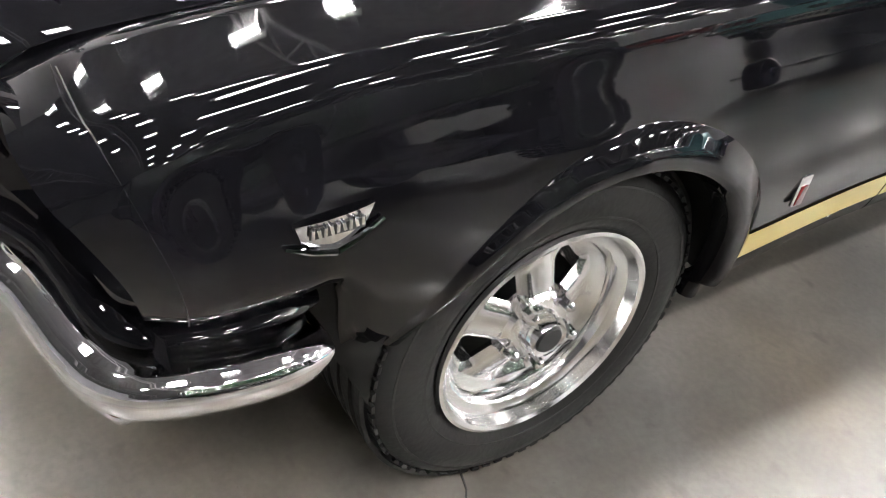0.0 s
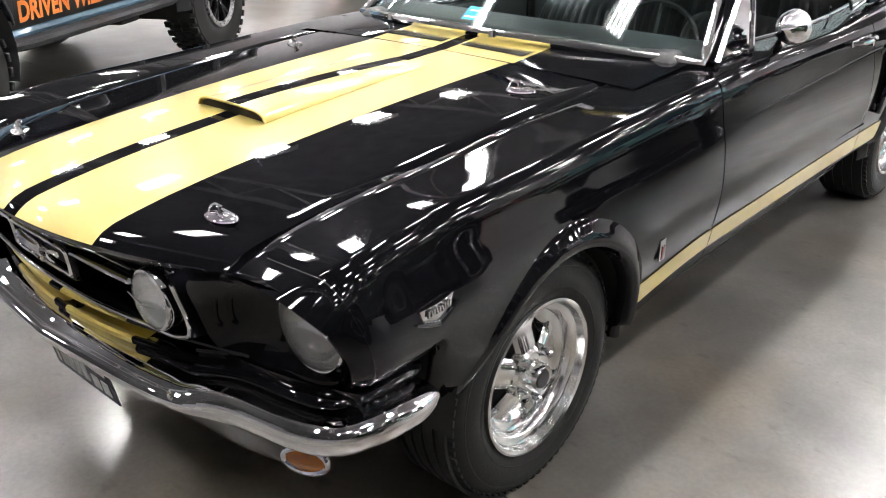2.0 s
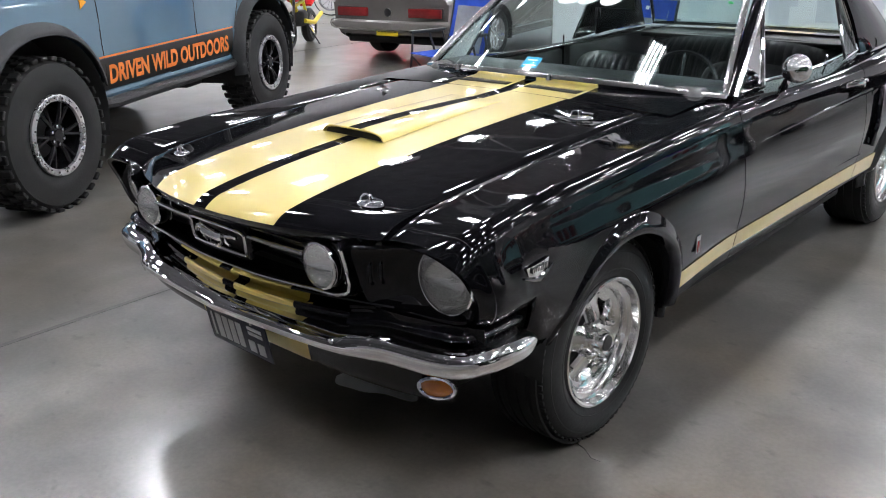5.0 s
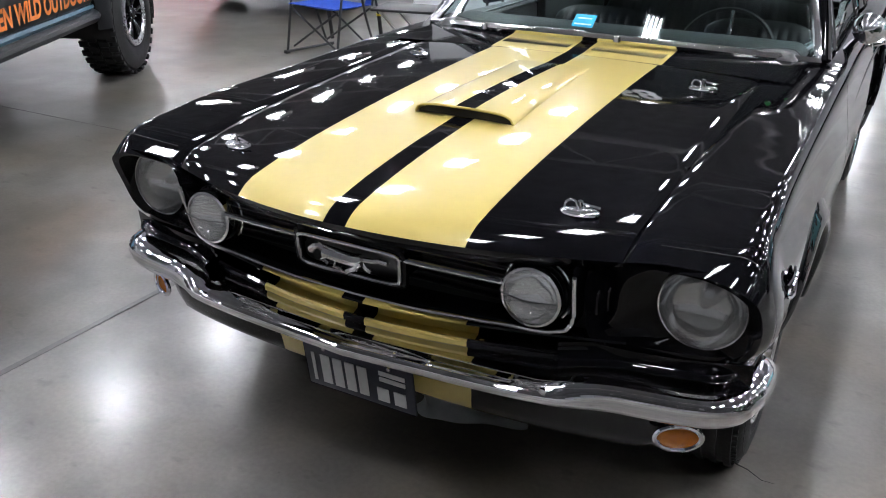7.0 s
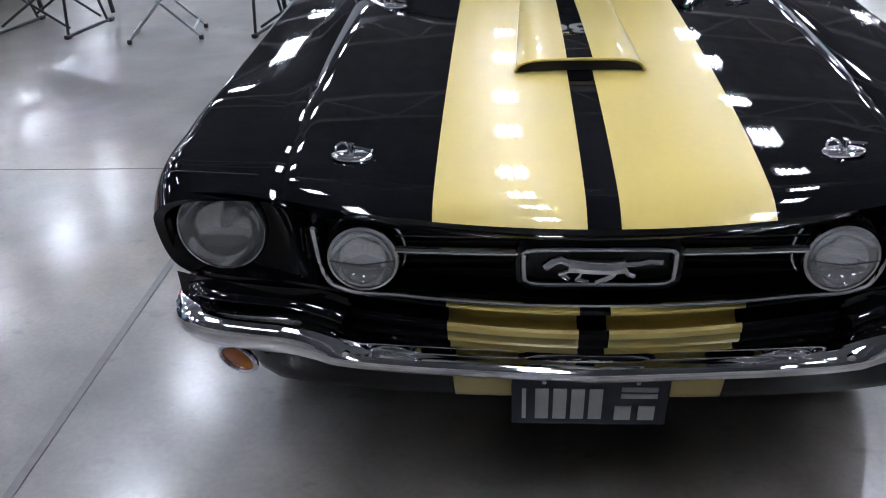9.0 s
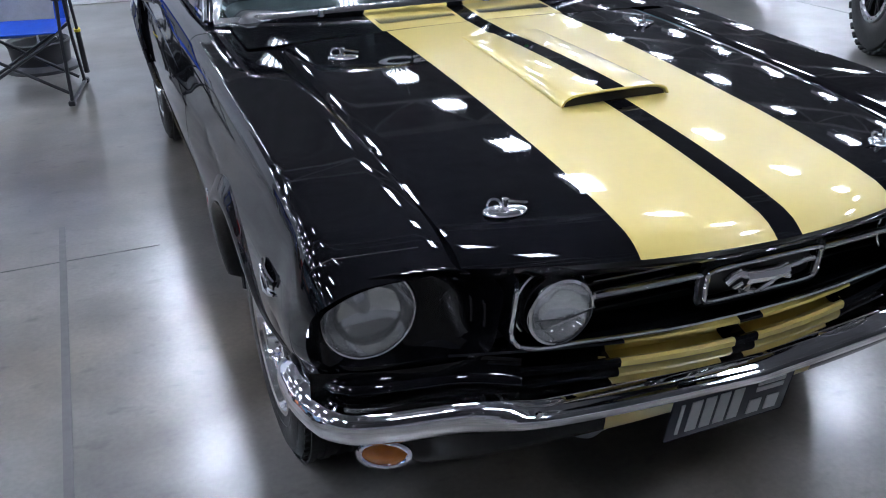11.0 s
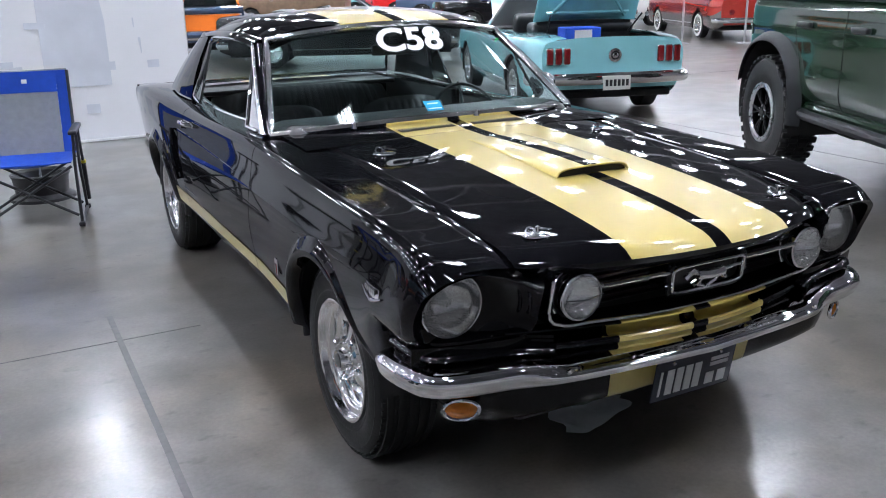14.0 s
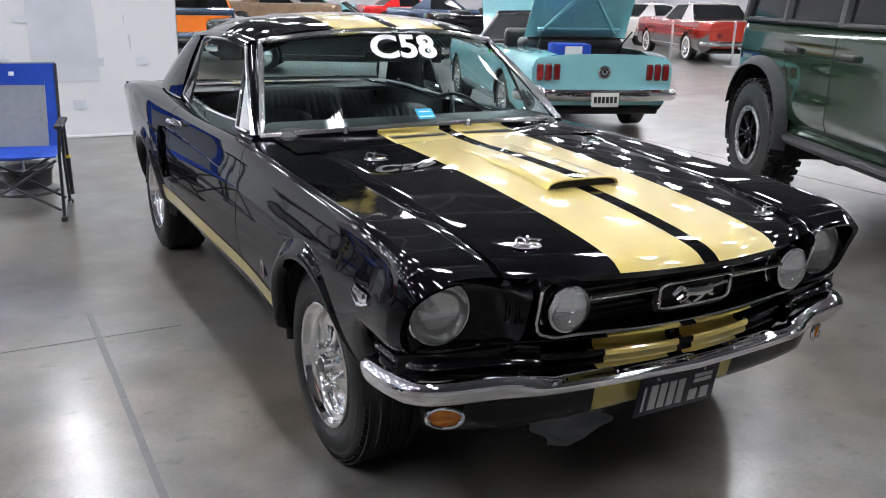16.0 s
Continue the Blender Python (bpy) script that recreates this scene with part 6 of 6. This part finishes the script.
        for sx in (1, -1):
            tl = part("tail_lamp", box((0.46, 0.05, 0.11), (sx * 0.52, hl + 0.02, belt - 0.20), 0.015), REDLENS, c, "wide red tail lamp")
            part("bezel", box((0.49, 0.03, 0.135), (sx * 0.52, hl + 0.008, belt - 0.20), 0.015), TRIMBLACK, tl)
        part("fuel_cap", lathe([(hl, 0.05), (hl + 0.04, 0.048), (hl + 0.045, 0.0005)], 24, "y", (0, 0, belt - 0.20)), TRIMBLACK, c, "black round fuel cap")
    else:
        for sx in (1, -1):
            part("tail_lamp", lathe([(hl - 0.02, 0.07), (hl + 0.04, 0.06), (hl + 0.06, 0.0005)], 20, "y", (sx * 0.62, 0, 0.66)), REDLENS, c, "round red tail lamp")
    pl = part("number_plate", box((0.31, 0.012, 0.155), (0, hl + (0.13 if lamps == "bars" else 0.06), 0.43), 0.004), YELLOW if lamps == "wide" else WHITEP, c, "number plate with bars")
    for k in range(6):
        part("bar", box((0.03, 0.004, 0.07), (-0.115 + 0.046 * k, hl + (0.138 if lamps == "bars" else 0.068), 0.43)), TRIMBLACK, pl, smooth=False)
    if spoiler:
        part("spoiler", sheet(lambda u, v: Vector((u * w * 0.90, hl - 0.24 + 0.26 * v, belt + 0.0 + 0.075 * v**1.4 + 0.01)), lin(-1, 1, 14), lin(0, 1, 6), thick=0.03), mat, c, "deck spoiler")
    # cabin
    zt = belt + 0.42
    part("cabin_tub", box((W * 0.78, 1.9, 0.45), (0, 0.15, 0.62), 0.05), VINYL, c)
    tm = topmat or mat
    for sx in (1, -1):
        part("windscreen_pillar", tube([(sx * w * 0.80, -0.72, belt), (sx * w * 0.64, -0.20, zt - 0.05)], 0.022, 6), CHROME if top != "hard" else tm, c)
    wsb = bmesh.new()
    wsb.faces.new([wsb.verts.new(p) for p in ((-w * 0.79, -0.73, belt), (w * 0.79, -0.73, belt), (w * 0.63, -0.20, zt - 0.05), (-w * 0.63, -0.20, zt - 0.05))])
    g = part("windscreen", wsb, GLASS, c, "windscreen", smooth=False)
    g.visible_shadow = False
    part("windscreen_header", tube([(-w * 0.65, -0.20, zt - 0.045), (0, -0.24, zt - 0.03), (w * 0.65, -0.20, zt - 0.045)], 0.022, 8), CHROME if top != "hard" else tm, c)
    for sx in (1, -1):
        part("front_seat", box((0.5, 0.16, 0.60), (sx * 0.36, 0.28, 0.80), 0.06, Euler((-0.2, 0, 0)), seg=3), VINYL, c)
    part("rear_seat", box((1.2, 0.18, 0.45), (0, 1.0, 0.74), 0.06, seg=3), VINYL, c)
    if top == "hard":
        part("roof", sheet(lambda u, v: Vector((u * w * 0.66, -0.22 + 1.05 * v, zt - 0.05 + 0.055 * math.sin(math.pi * (0.15 + 0.7 * v)) - 0.05 * u**4)), lin(-1, 1, 16), lin(0, 1, 10), thick=-0.03), tm, c, "roof panel")
        rgb = bmesh.new()
        rgb.faces.new([rgb.verts.new(p) for p in ((-w * 0.62, 0.84, zt - 0.045), (w * 0.62, 0.84, zt - 0.045), (w * 0.70, 1.32, belt + 0.03), (-w * 0.70, 1.32, belt + 0.03))])
        part("rear_window", rgb, TINT, c, "rear window", smooth=False)
        for sx in (1, -1):
            part("sail_panel", sheet(lambda u, v: Vector((sx * w * (0.66 + 0.16 * (1 - v)), 0.62 + 0.22 * u + (0.55 * u) * (1 - v), belt + (zt - 0.06 - belt) * v)), lin(0, 1, 6), lin(0, 1, 6), thick=0.02), tm, c)
            sb = bmesh.new()
            sb.faces.new([sb.verts.new(p) for p in ((sx * w * 0.80, -0.62, belt), (sx * w * 0.82, 0.62, belt), (sx * w * 0.66, 0.60, zt - 0.07), (sx * w * 0.66, -0.18, zt - 0.07))])
            part("side_window", sb, TINT, c, smooth=False)
    else:
        part("folded_hood", box((1.25, 0.36, 0.14), (0, 1.12, belt + 0.05), 0.06, seg=3), topmat or VINYL, c, "folded soft top")
    # side trim
    for sx in (1, -1):
        part("side_moulding", tube([(sx * (skin(y, 0.16).x + 0.003), y, skin(y, 0.16).z) for y in lin(wheels[0] + 0.42, wheels[1] - 0.42, 14)], 0.010, 6), CHROME, c)
        part("door_handle", box((0.03, 0.14, 0.025), (sx * (skin(0.45, 0.7).x + 0.012), 0.45, skin(0.45, 0.7).z), 0.008), CHROME, c)
    return c


TEALDARK = material("aqua_primer", (0.27, 0.55, 0.59), 0.4, vary=0.15, scale=12)
teal = classic_car("convertible_car", (5.08, 7.28, 0), 162, "aqua classic convertible with raised boot lid and red lamps", TEAL, top="open", trunk_open=True, hood_open=True)
bx = tagged(part("storage_box", box((0.42, 0.30, 0.46), bevel=0.02), BLUECLOTH), "blue storage box in an open boot", "box")
bx.matrix_basis = pose(5.08, 7.28, 0, 0, 0, 162) @ pose(0.25, 1.86, 0.765)
part("paper_label", box((0.20, 0.004, 0.11), (0, 0.153, 0.15)), WHITE, bx, smooth=False)
classic_car("muscle_car", (-5.88, 7.52, 0), 190, "grey metallic muscle car with a deck spoiler and wide red lamps", GREY, lamps="wide", spoiler=True, W=1.84, belt=0.82, bumpmat=GREY)
classic_car("finned_car", (15.8, 15.3, 0), 157.6, "deep-red finned classic car with a cream roof and whitewall tyres", REDP, L=5.4, W=1.95, belt=0.98, topmat=WHITEP, white=True, lamps="round", wheels=(-1.6, 1.45), two_tone=GREY)

# far row of show cars
for nm, at, rz, lab, m, kw in (
        ("coupe", (3.33, 18.9, 0), -13, "navy classic car with an orange engine bay and raised bonnet", NAVY, dict(lamps="round", topmat=ORANGEP)),
        ("open_tourer", (4.7, 13.9, 0), 65, "black open classic car with chrome trim", GLOSSBLACK, dict(lamps="round", top="open", belt=0.92)),
        ("old_saloon", (9.2, 31.0, 0), 60, "faded brown old saloon car", BROWN, dict(belt=1.0, lamps="round")),
        ("convertible_car", (12.5, 36.5, 0), 80, "pale aqua classic car in the far row", TEAL, dict(lamps="round")),
        ("roadster", (12.6, 20.6, 0), 75, "black open roadster with chrome trim", GLOSSBLACK, dict(top="open", lamps="round", L=4.2)),
        ("hot_rod", (16.2, 34.1, 0), 85, "bright red classic coupe in the far row", BRIGHTRED, dict(lamps="round")),
        ("white_coupe", (20.5, 30.0, 0), 75, "cream white classic coupe in the far row", WHITEP, dict(lamps="round")),
        ("white_wagon", (18.6, 20.4, 0), 95, "cream white classic car beside a red one", WHITEP, dict(lamps="round", topmat=WHITEP)),
        ("navy_coupe", (15.2, 28.5, 0), 60, "navy classic coupe in the far row", NAVY, dict(lamps="round"))):
    classic_car(nm, at, rz, lab, m, **kw)

# orange bonnet lining of the far navy car
lid = thing("raised_bonnet", (2.74, 16.3, 0), "orange lined bonnet propped open on a dark frame", "bonnet", rz=-13)
part("panel", sheet(lambda u, v: Vector((u * 0.56, 0.20 * v, 0.58 + 0.36 * v)), lin(-1, 1, 8), lin(0, 1, 6), thick=0.03), ORANGEP, lid)
part("frame", tube([(-0.66, 0, 0.54), (-0.62, 0.23, 1.02), (0.62, 0.23, 1.02), (0.66, 0, 0.54)], 0.08, 8, closed=True), NAVY, lid)
for sx in (-0.6, 0.6):
    part("leg", tube([(sx, 0.02, 0), (sx, 0.02, 0.62)], 0.02, 6), STEEL, lid)

# posts and rails beside the red car
for x, y in ((12.75, 13.1), (13.9, 12.3)):
    st = thing("barrier_post", (x, y, 0), "slim steel barrier post", "post", "barrier posts")
    part("base", lathe([(0, 0.16), (0.02, 0.155), (0.035, 0.03)], 24, "z"), STEEL, st)
    part("post", tube([(0, 0, 0.02), (0, 0, 0.98)], 0.025, 8), STEEL, st)
    part("knob", lathe([(0.98, 0.03), (1.01, 0.032), (1.03, 0.0005)], 14, "z"), CHROME, st)
rp = part("barrier_rope", tube([(12.75 + 1.15 * t, 13.1 - 0.8 * t, 0.93 - 0.12 * math.sin(math.pi * t)) for t in lin(0, 1, 12)], 0.012, 6), REDP)
tagged(rp, "dark red rope between barrier posts", "rope")

# ---- backdrop ----
bd = part("backdrop", sheet(lambda u, v: Vector((u, 7.06 + 0.012 * math.sin(u * 3.1) + 0.008 * math.sin(u * 7.7 + v * 3), 0.005 + 2.75 * v)), lin(-4.4, 0.25, 60), lin(0, 1, 14), thick=0.01), CLOTHW)
tagged(bd, "white printed cloth backdrop hung behind the cars", "backdrop", kind="structure")
random.seed(4)
for x, z, w, h in ((-0.86, 1.02, 0.62, 0.9), (-0.35, 0.42, 0.16, 0.10), (-1.55, 0.60, 0.22, 0.5), (-0.28, 0.95, 0.12, 0.16), (-1.9, 1.3, 0.4, 0.3), (-0.2, 1.55, 0.3, 0.2), (-2.6, 0.9, 0.5, 0.7), (-0.45, 1.30, 0.10, 0.08)):
    part("faded_print", box((w, 0.003, h), (x, 7.038, z), 0.001), PRINT, bd, smooth=False)
for i in range(8):
    for k in range(5):
        w = random.uniform(0.10, 0.19)
        part("faded_print", box((w, 0.003, random.uniform(0.05, 0.11)), (-3.4 + 0.44 * i + 0.2 * (k % 2), 7.0365, 0.34 + 0.42 * k), 0.001), PRINT, bd, smooth=False)
part("hem_strip", box((4.6, 0.02, 0.025), (-2.08, 7.03, 0.015), 0.004), WHITE, bd)
for x in (-4.4, -2.06, 0.25):
    part("stand_pole", tube([(x, 7.10, 0), (x, 7.10, 2.85)], 0.018, 8), ALU, bd)
part("top_rail", tube([(-4.45, 7.10, 2.80), (0.30, 7.10, 2.80)], 0.018, 8), ALU, bd)


# ---- camp furniture ----
def camp_chair(at, rz, label):
    """A folding rocker: blue and grey canvas, black tubes, sprung rear struts."""
    c = thing("camp_chair", at, label, "camp chair", "folding camp chairs", rz=rz)
    W = 0.28
    for sx in (1, -1):
        part("back_post", tube([(sx * W, 0.20, 0.42), (sx * W, 0.28, 0.70), (sx * W, 0.34, 0.98)], 0.011, 8), TUBEM, c)
        part("front_leg", tube([(sx * (W + 0.02), -0.26, 0.03), (sx * (W + 0.02), -0.20, 0.42), (sx * (W + 0.03), -0.18, 0.60)], 0.011, 8), TUBEM, c)
        part("rear_leg", tube([(sx * (W + 0.02), 0.22, 0.03), (sx * (W + 0.02), 0.10, 0.34), (sx * (W + 0.03), 0.02, 0.60)], 0.011, 8), TUBEM, c)
        part("floor_rail", tube([(sx * (W + 0.02), -0.29, 0.018), (sx * (W + 0.02), 0.30, 0.018)], 0.012, 8), TUBEM, c)
        arm = part("armrest", box((0.055, 0.42, 0.03), (sx * (W + 0.03), 0.0, 0.615), 0.012, seg=3), PLASTIC, c, "black moulded armrest")
        part("strut", tube([(sx * (W + 0.03), 0.18, 0.60), (sx * (W + 0.03), 0.26, 0.32)], 0.010, 8), TUBEM, c)
        part("strut_sleeve", tube([(sx * (W + 0.03), 0.255, 0.34), (sx * (W + 0.03), 0.30, 0.06)], 0.017, 8), PLASTIC, c)
        part("strut_ring", tube([(sx * (W + 0.03), 0.252, 0.352), (sx * (W + 0.03), 0.256, 0.335)], 0.021, 10), YELLOW, c, "yellow strut ring")
        part("cross_leg", tube([(sx * W, -0.22, 0.40), (-sx * W, -0.20, 0.06)], 0.010, 8), TUBEM, c)
        part("cross_leg", tube([(sx * W, 0.18, 0.40), (-sx * W, 0.18, 0.06)], 0.010, 8), TUBEM, c)
        for y in (-0.27, 0.26):
            part("foot", box((0.04, 0.05, 0.03), (sx * (W + 0.02), y, 0.016), 0.008), PLASTIC, c)
        part("back_edge", sheet(lambda u, v: Vector((sx * (W - 0.075 + 0.075 * u), 0.20 + 0.14 * v + 0.012 * math.sin(math.pi * v), 0.43 + 0.55 * v)), lin(0, 1, 4), lin(0, 1, 8), thick=0.004), BLUECLOTH, c, "blue canvas edge")
    def back(u, v):
        return Vector((u * (W - 0.075), 0.20 + 0.14 * v + 0.025 * (1 - u * u) * math.sin(math.pi * v), 0.43 + 0.55 * v))
    part("back_panel", sheet(back, lin(-1, 1, 8), lin(0, 0.74, 10), thick=0.004), GREYCLOTH, c, "grey mesh back panel")
    hb = part("head_band", sheet(back, lin(-1, 1, 8), lin(0.74, 1.0, 5), thick=0.005), BLUECLOTH, c, "blue canvas head band")
    part("patch", box((0.035, 0.003, 0.028), (0, 0.318, 0.915), 0.001, Euler((-0.25, 0, 0))), WHITE, hb, "small white patch")
    part("top_hem", tube([(-W, 0.342, 0.985), (0, 0.355, 0.98), (W, 0.342, 0.985)], 0.008, 6), GREYCLOTH, c)
    part("seat", sheet(lambda u, v: Vector((u * W, -0.24 + 0.46 * v, 0.43 - 0.05 * (1 - u * u) * math.sin(math.pi * v))), lin(-1, 1, 10), lin(0, 1, 10), thick=0.006), BLUECLOTH, c, "blue canvas seat")
    return c


camp_chair((-1.53, 3.88, 0), -10, "blue and grey folding camp chair with black tube frame")
camp_chair((-3.48, 4.05, 0), -10, "blue and grey folding camp chair beside a grey car")

# folding stand with bare metal legs
tb = thing("folding_table", (-2.52, 3.78, 0), "small folding camp table with bare aluminium legs", "table", rz=12)
part("tabletop", box((0.56, 0.40, 0.02), (0, 0, 0.50), 0.006), PLASTIC, tb)
for y in (-0.17, 0.17):
    for sx in (1, -1):
        part("leg", tube([(sx * 0.24, y, 0.02), (-sx * 0.22, y, 0.49)], 0.010, 8), ALU, tb)
        part("foot", box((0.03, 0.03, 0.03), (sx * 0.24, y, 0.015), 0.006), PLASTIC, tb)
for sx in (1, -1):
    part("stretcher", tube([(sx * 0.20, -0.17, 0.07), (sx * 0.20, 0.17, 0.07)], 0.009, 8), ALU, tb)

# weighted tub with a pole and cross handle
tu = thing("pole_base", (-1.45, 4.62, 0), "black weighted tub with a grey pole and cross handle", "pole base")
part("tub", lathe([(0.0, 0.24), (0.02, 0.235), (0.05, 0.19), (0.16, 0.20), (0.19, 0.215), (0.20, 0.20), (0.18, 0.18), (0.12, 0.17), (0.11, 0.0005)], 32, "z"), PLASTIC, tu)
part("pole", tube([(0, 0, 0.10), (0.01, 0, 0.45), (-0.02, 0, 0.78)], 0.016, 8), GREYCLOTH, tu)
part("handle", tube([(-0.12, 0, 0.78), (0.04, 0, 0.78)], 0.018, 8), GREYCLOTH, tu)


# ---- motorcycles ----
def bike_wheel(parent, at, R, w, yaw, tyre=RUBBER):
    a = part("wheel", lathe([(-w, R - 0.09), (-w * 1.1, R - 0.04), (-w * 0.6, R), (w * 0.6, R), (w * 1.1, R - 0.04), (w, R - 0.09)], 40, "x"), tyre, parent, "motorcycle wheel")
    a.matrix_basis = pose(*at, 0, 0, yaw)
    part("rim", lathe([(-w * 0.8, R - 0.09), (0, R - 0.12), (w * 0.8, R - 0.09)], 40, "x"), CHROME, a)
    for k in range(14):
        t = 2 * math.pi * k / 14
        part("spoke", tube([(0.02 if k % 2 else -0.02, 0.03 * math.cos(t), 0.03 * math.sin(t)), (0, (R - 0.11) * math.cos(t + 0.2), (R - 0.11) * math.sin(t + 0.2))], 0.004, 4), CHROME, a)
    part("hub", tube([(-0.05, 0, 0), (0.05, 0, 0)], 0.04, 12), CHROME, a)
    return a


mb = thing("small_motorcycle", (-7.99, 5.9, 0), "red and yellow small motorcycle with knobbly tyres", "motorcycle", rz=33.4)
bike_wheel(mb, (0, -0.50, 0.24), 0.24, 0.05, 0)
bike_wheel(mb, (0, 0.45, 0.24), 0.24, 0.06, 0)
part("frame", tube([(0, -0.40, 0.75), (0, -0.15, 0.55), (0, 0.05, 0.30), (0, 0.42, 0.26)], 0.03, 8), YELLOW, mb)
part("frame_tube", tube([(0, -0.15, 0.55), (0, 0.25, 0.60), (0, 0.42, 0.26)], 0.024, 8), YELLOW, mb)
part("engine", box((0.22, 0.26, 0.22), (0, 0.0, 0.38), 0.05, seg=3), UNDER, mb)
part("fuel_tank", box((0.20, 0.30, 0.14), (0, -0.12, 0.68), 0.06, seg=4), BRIGHTRED, mb)
part("seat", box((0.22, 0.50, 0.09), (0, 0.28, 0.70), 0.04, seg=3), VINYL, mb)
part("front_shield", box((0.20, 0.08, 0.16), (0, -0.45, 0.80), 0.035, Euler((0.4, 0, 0)), seg=3), BRIGHTRED, mb)
part("rear_fender", box((0.18, 0.36, 0.04), (0, 0.52, 0.58), 0.015, Euler((0.3, 0, 0))), BRIGHTRED, mb)
for sx in (1, -1):
    part("fork", tube([(sx * 0.08, -0.38, 0.82), (sx * 0.08, -0.50, 0.24)], 0.02, 8), CHROME, mb)
    part("handlebar", tube([(0, -0.36, 0.88), (sx * 0.18, -0.34, 0.96), (sx * 0.32, -0.28, 0.98)], 0.013, 8), TUBEM, mb)
part("stand", tube([(0.08, 0.1, 0.3), (0.25, 0.12, 0.0)], 0.012, 6), TUBEM, mb)
part("exhaust", tube([(0.12, -0.1, 0.35), (0.16, 0.2, 0.30), (0.16, 0.60, 0.40)], 0.03, 8), YELLOW, mb)

cb = thing("chopper_motorcycle", (-11.9, 8.5, 0), "white chopper motorcycle with long chrome forks", "motorcycle", rz=133)
bike_wheel(cb, (0, -1.05, 0.33), 0.33, 0.055, 0)
bike_wheel(cb, (0, 0.85, 0.33), 0.33, 0.09, 0)
for cy in (-1.05, 0.85):
    for sx in (1, -1):
        part("whitewall", lathe([(sx * 0.062, 0.24), (sx * 0.066, 0.26), (sx * 0.060, 0.31)], 32, "x", (0, cy, 0.33)), WHITEP, cb)
    part("mudguard", sheet(lambda u, v: Vector((v * 0.09, cy + 0.365 * math.cos(u), 0.33 + 0.365 * math.sin(u))), lin(radians(10), radians(190), 20), lin(-1, 1, 5), thick=0.01), WHITEP, cb, "white mudguard")
part("tank", box((0.30, 0.62, 0.26), (0, -0.25, 0.82), 0.11, Euler((0.15, 0, 0)), seg=4), WHITEP, cb)
part("frame", tube([(0, -0.62, 0.92), (0, -0.30, 0.32), (0, 0.30, 0.28), (0, 0.85, 0.33)], 0.03, 8), WHITEP, cb)
part("engine", box((0.34, 0.46, 0.40), (0, 0.02, 0.46), 0.08, seg=3), SATIN, cb)
part("seat", box((0.30, 0.46, 0.10), (0, 0.35, 0.66), 0.045, seg=3), VINYL, cb)
for sx in (1, -1):
    part("fork", tube([(sx * 0.09, -0.58, 1.02), (sx * 0.09, -1.05, 0.33)], 0.024, 8), CHROME, cb)
    part("handlebar", tube([(0, -0.56, 1.04), (sx * 0.20, -0.46, 1.16), (sx * 0.36, -0.28, 1.14)], 0.014, 8), CHROME, cb)
part("headlamp", lathe([(0, 0.0005), (0.01, 0.085), (0.12, 0.07), (0.16, 0.0005)], 24, "y", (0, -0.78, 0.94)), CHROME, cb)
part("stand", tube([(0.12, 0.1, 0.3), (0.32, 0.12, 0.0)], 0.014, 6), TUBEM, cb)

# red trailer and a dark van behind the motorcycles
tr = thing("cargo_trailer", (-18.0, 17.5, 0), "bright red box trailer with a pale stripe", "trailer", rz=35)
part("box", box((2.2, 4.2, 1.5), (0, 0, 1.35), 0.05), BRIGHTRED, tr)
part("stripe", box((2.21, 4.0, 0.10), (0, 0, 0.95), 0.01), WHITEP, tr)
part("chassis", box((1.8, 4.0, 0.14), (0, 0, 0.53), 0.02), UNDER, tr)
for sx in (1, -1):
    for y in (-0.5, 0.5):
        plain_wheel(tr, (sx * 0.95, y, 0.318), sx)
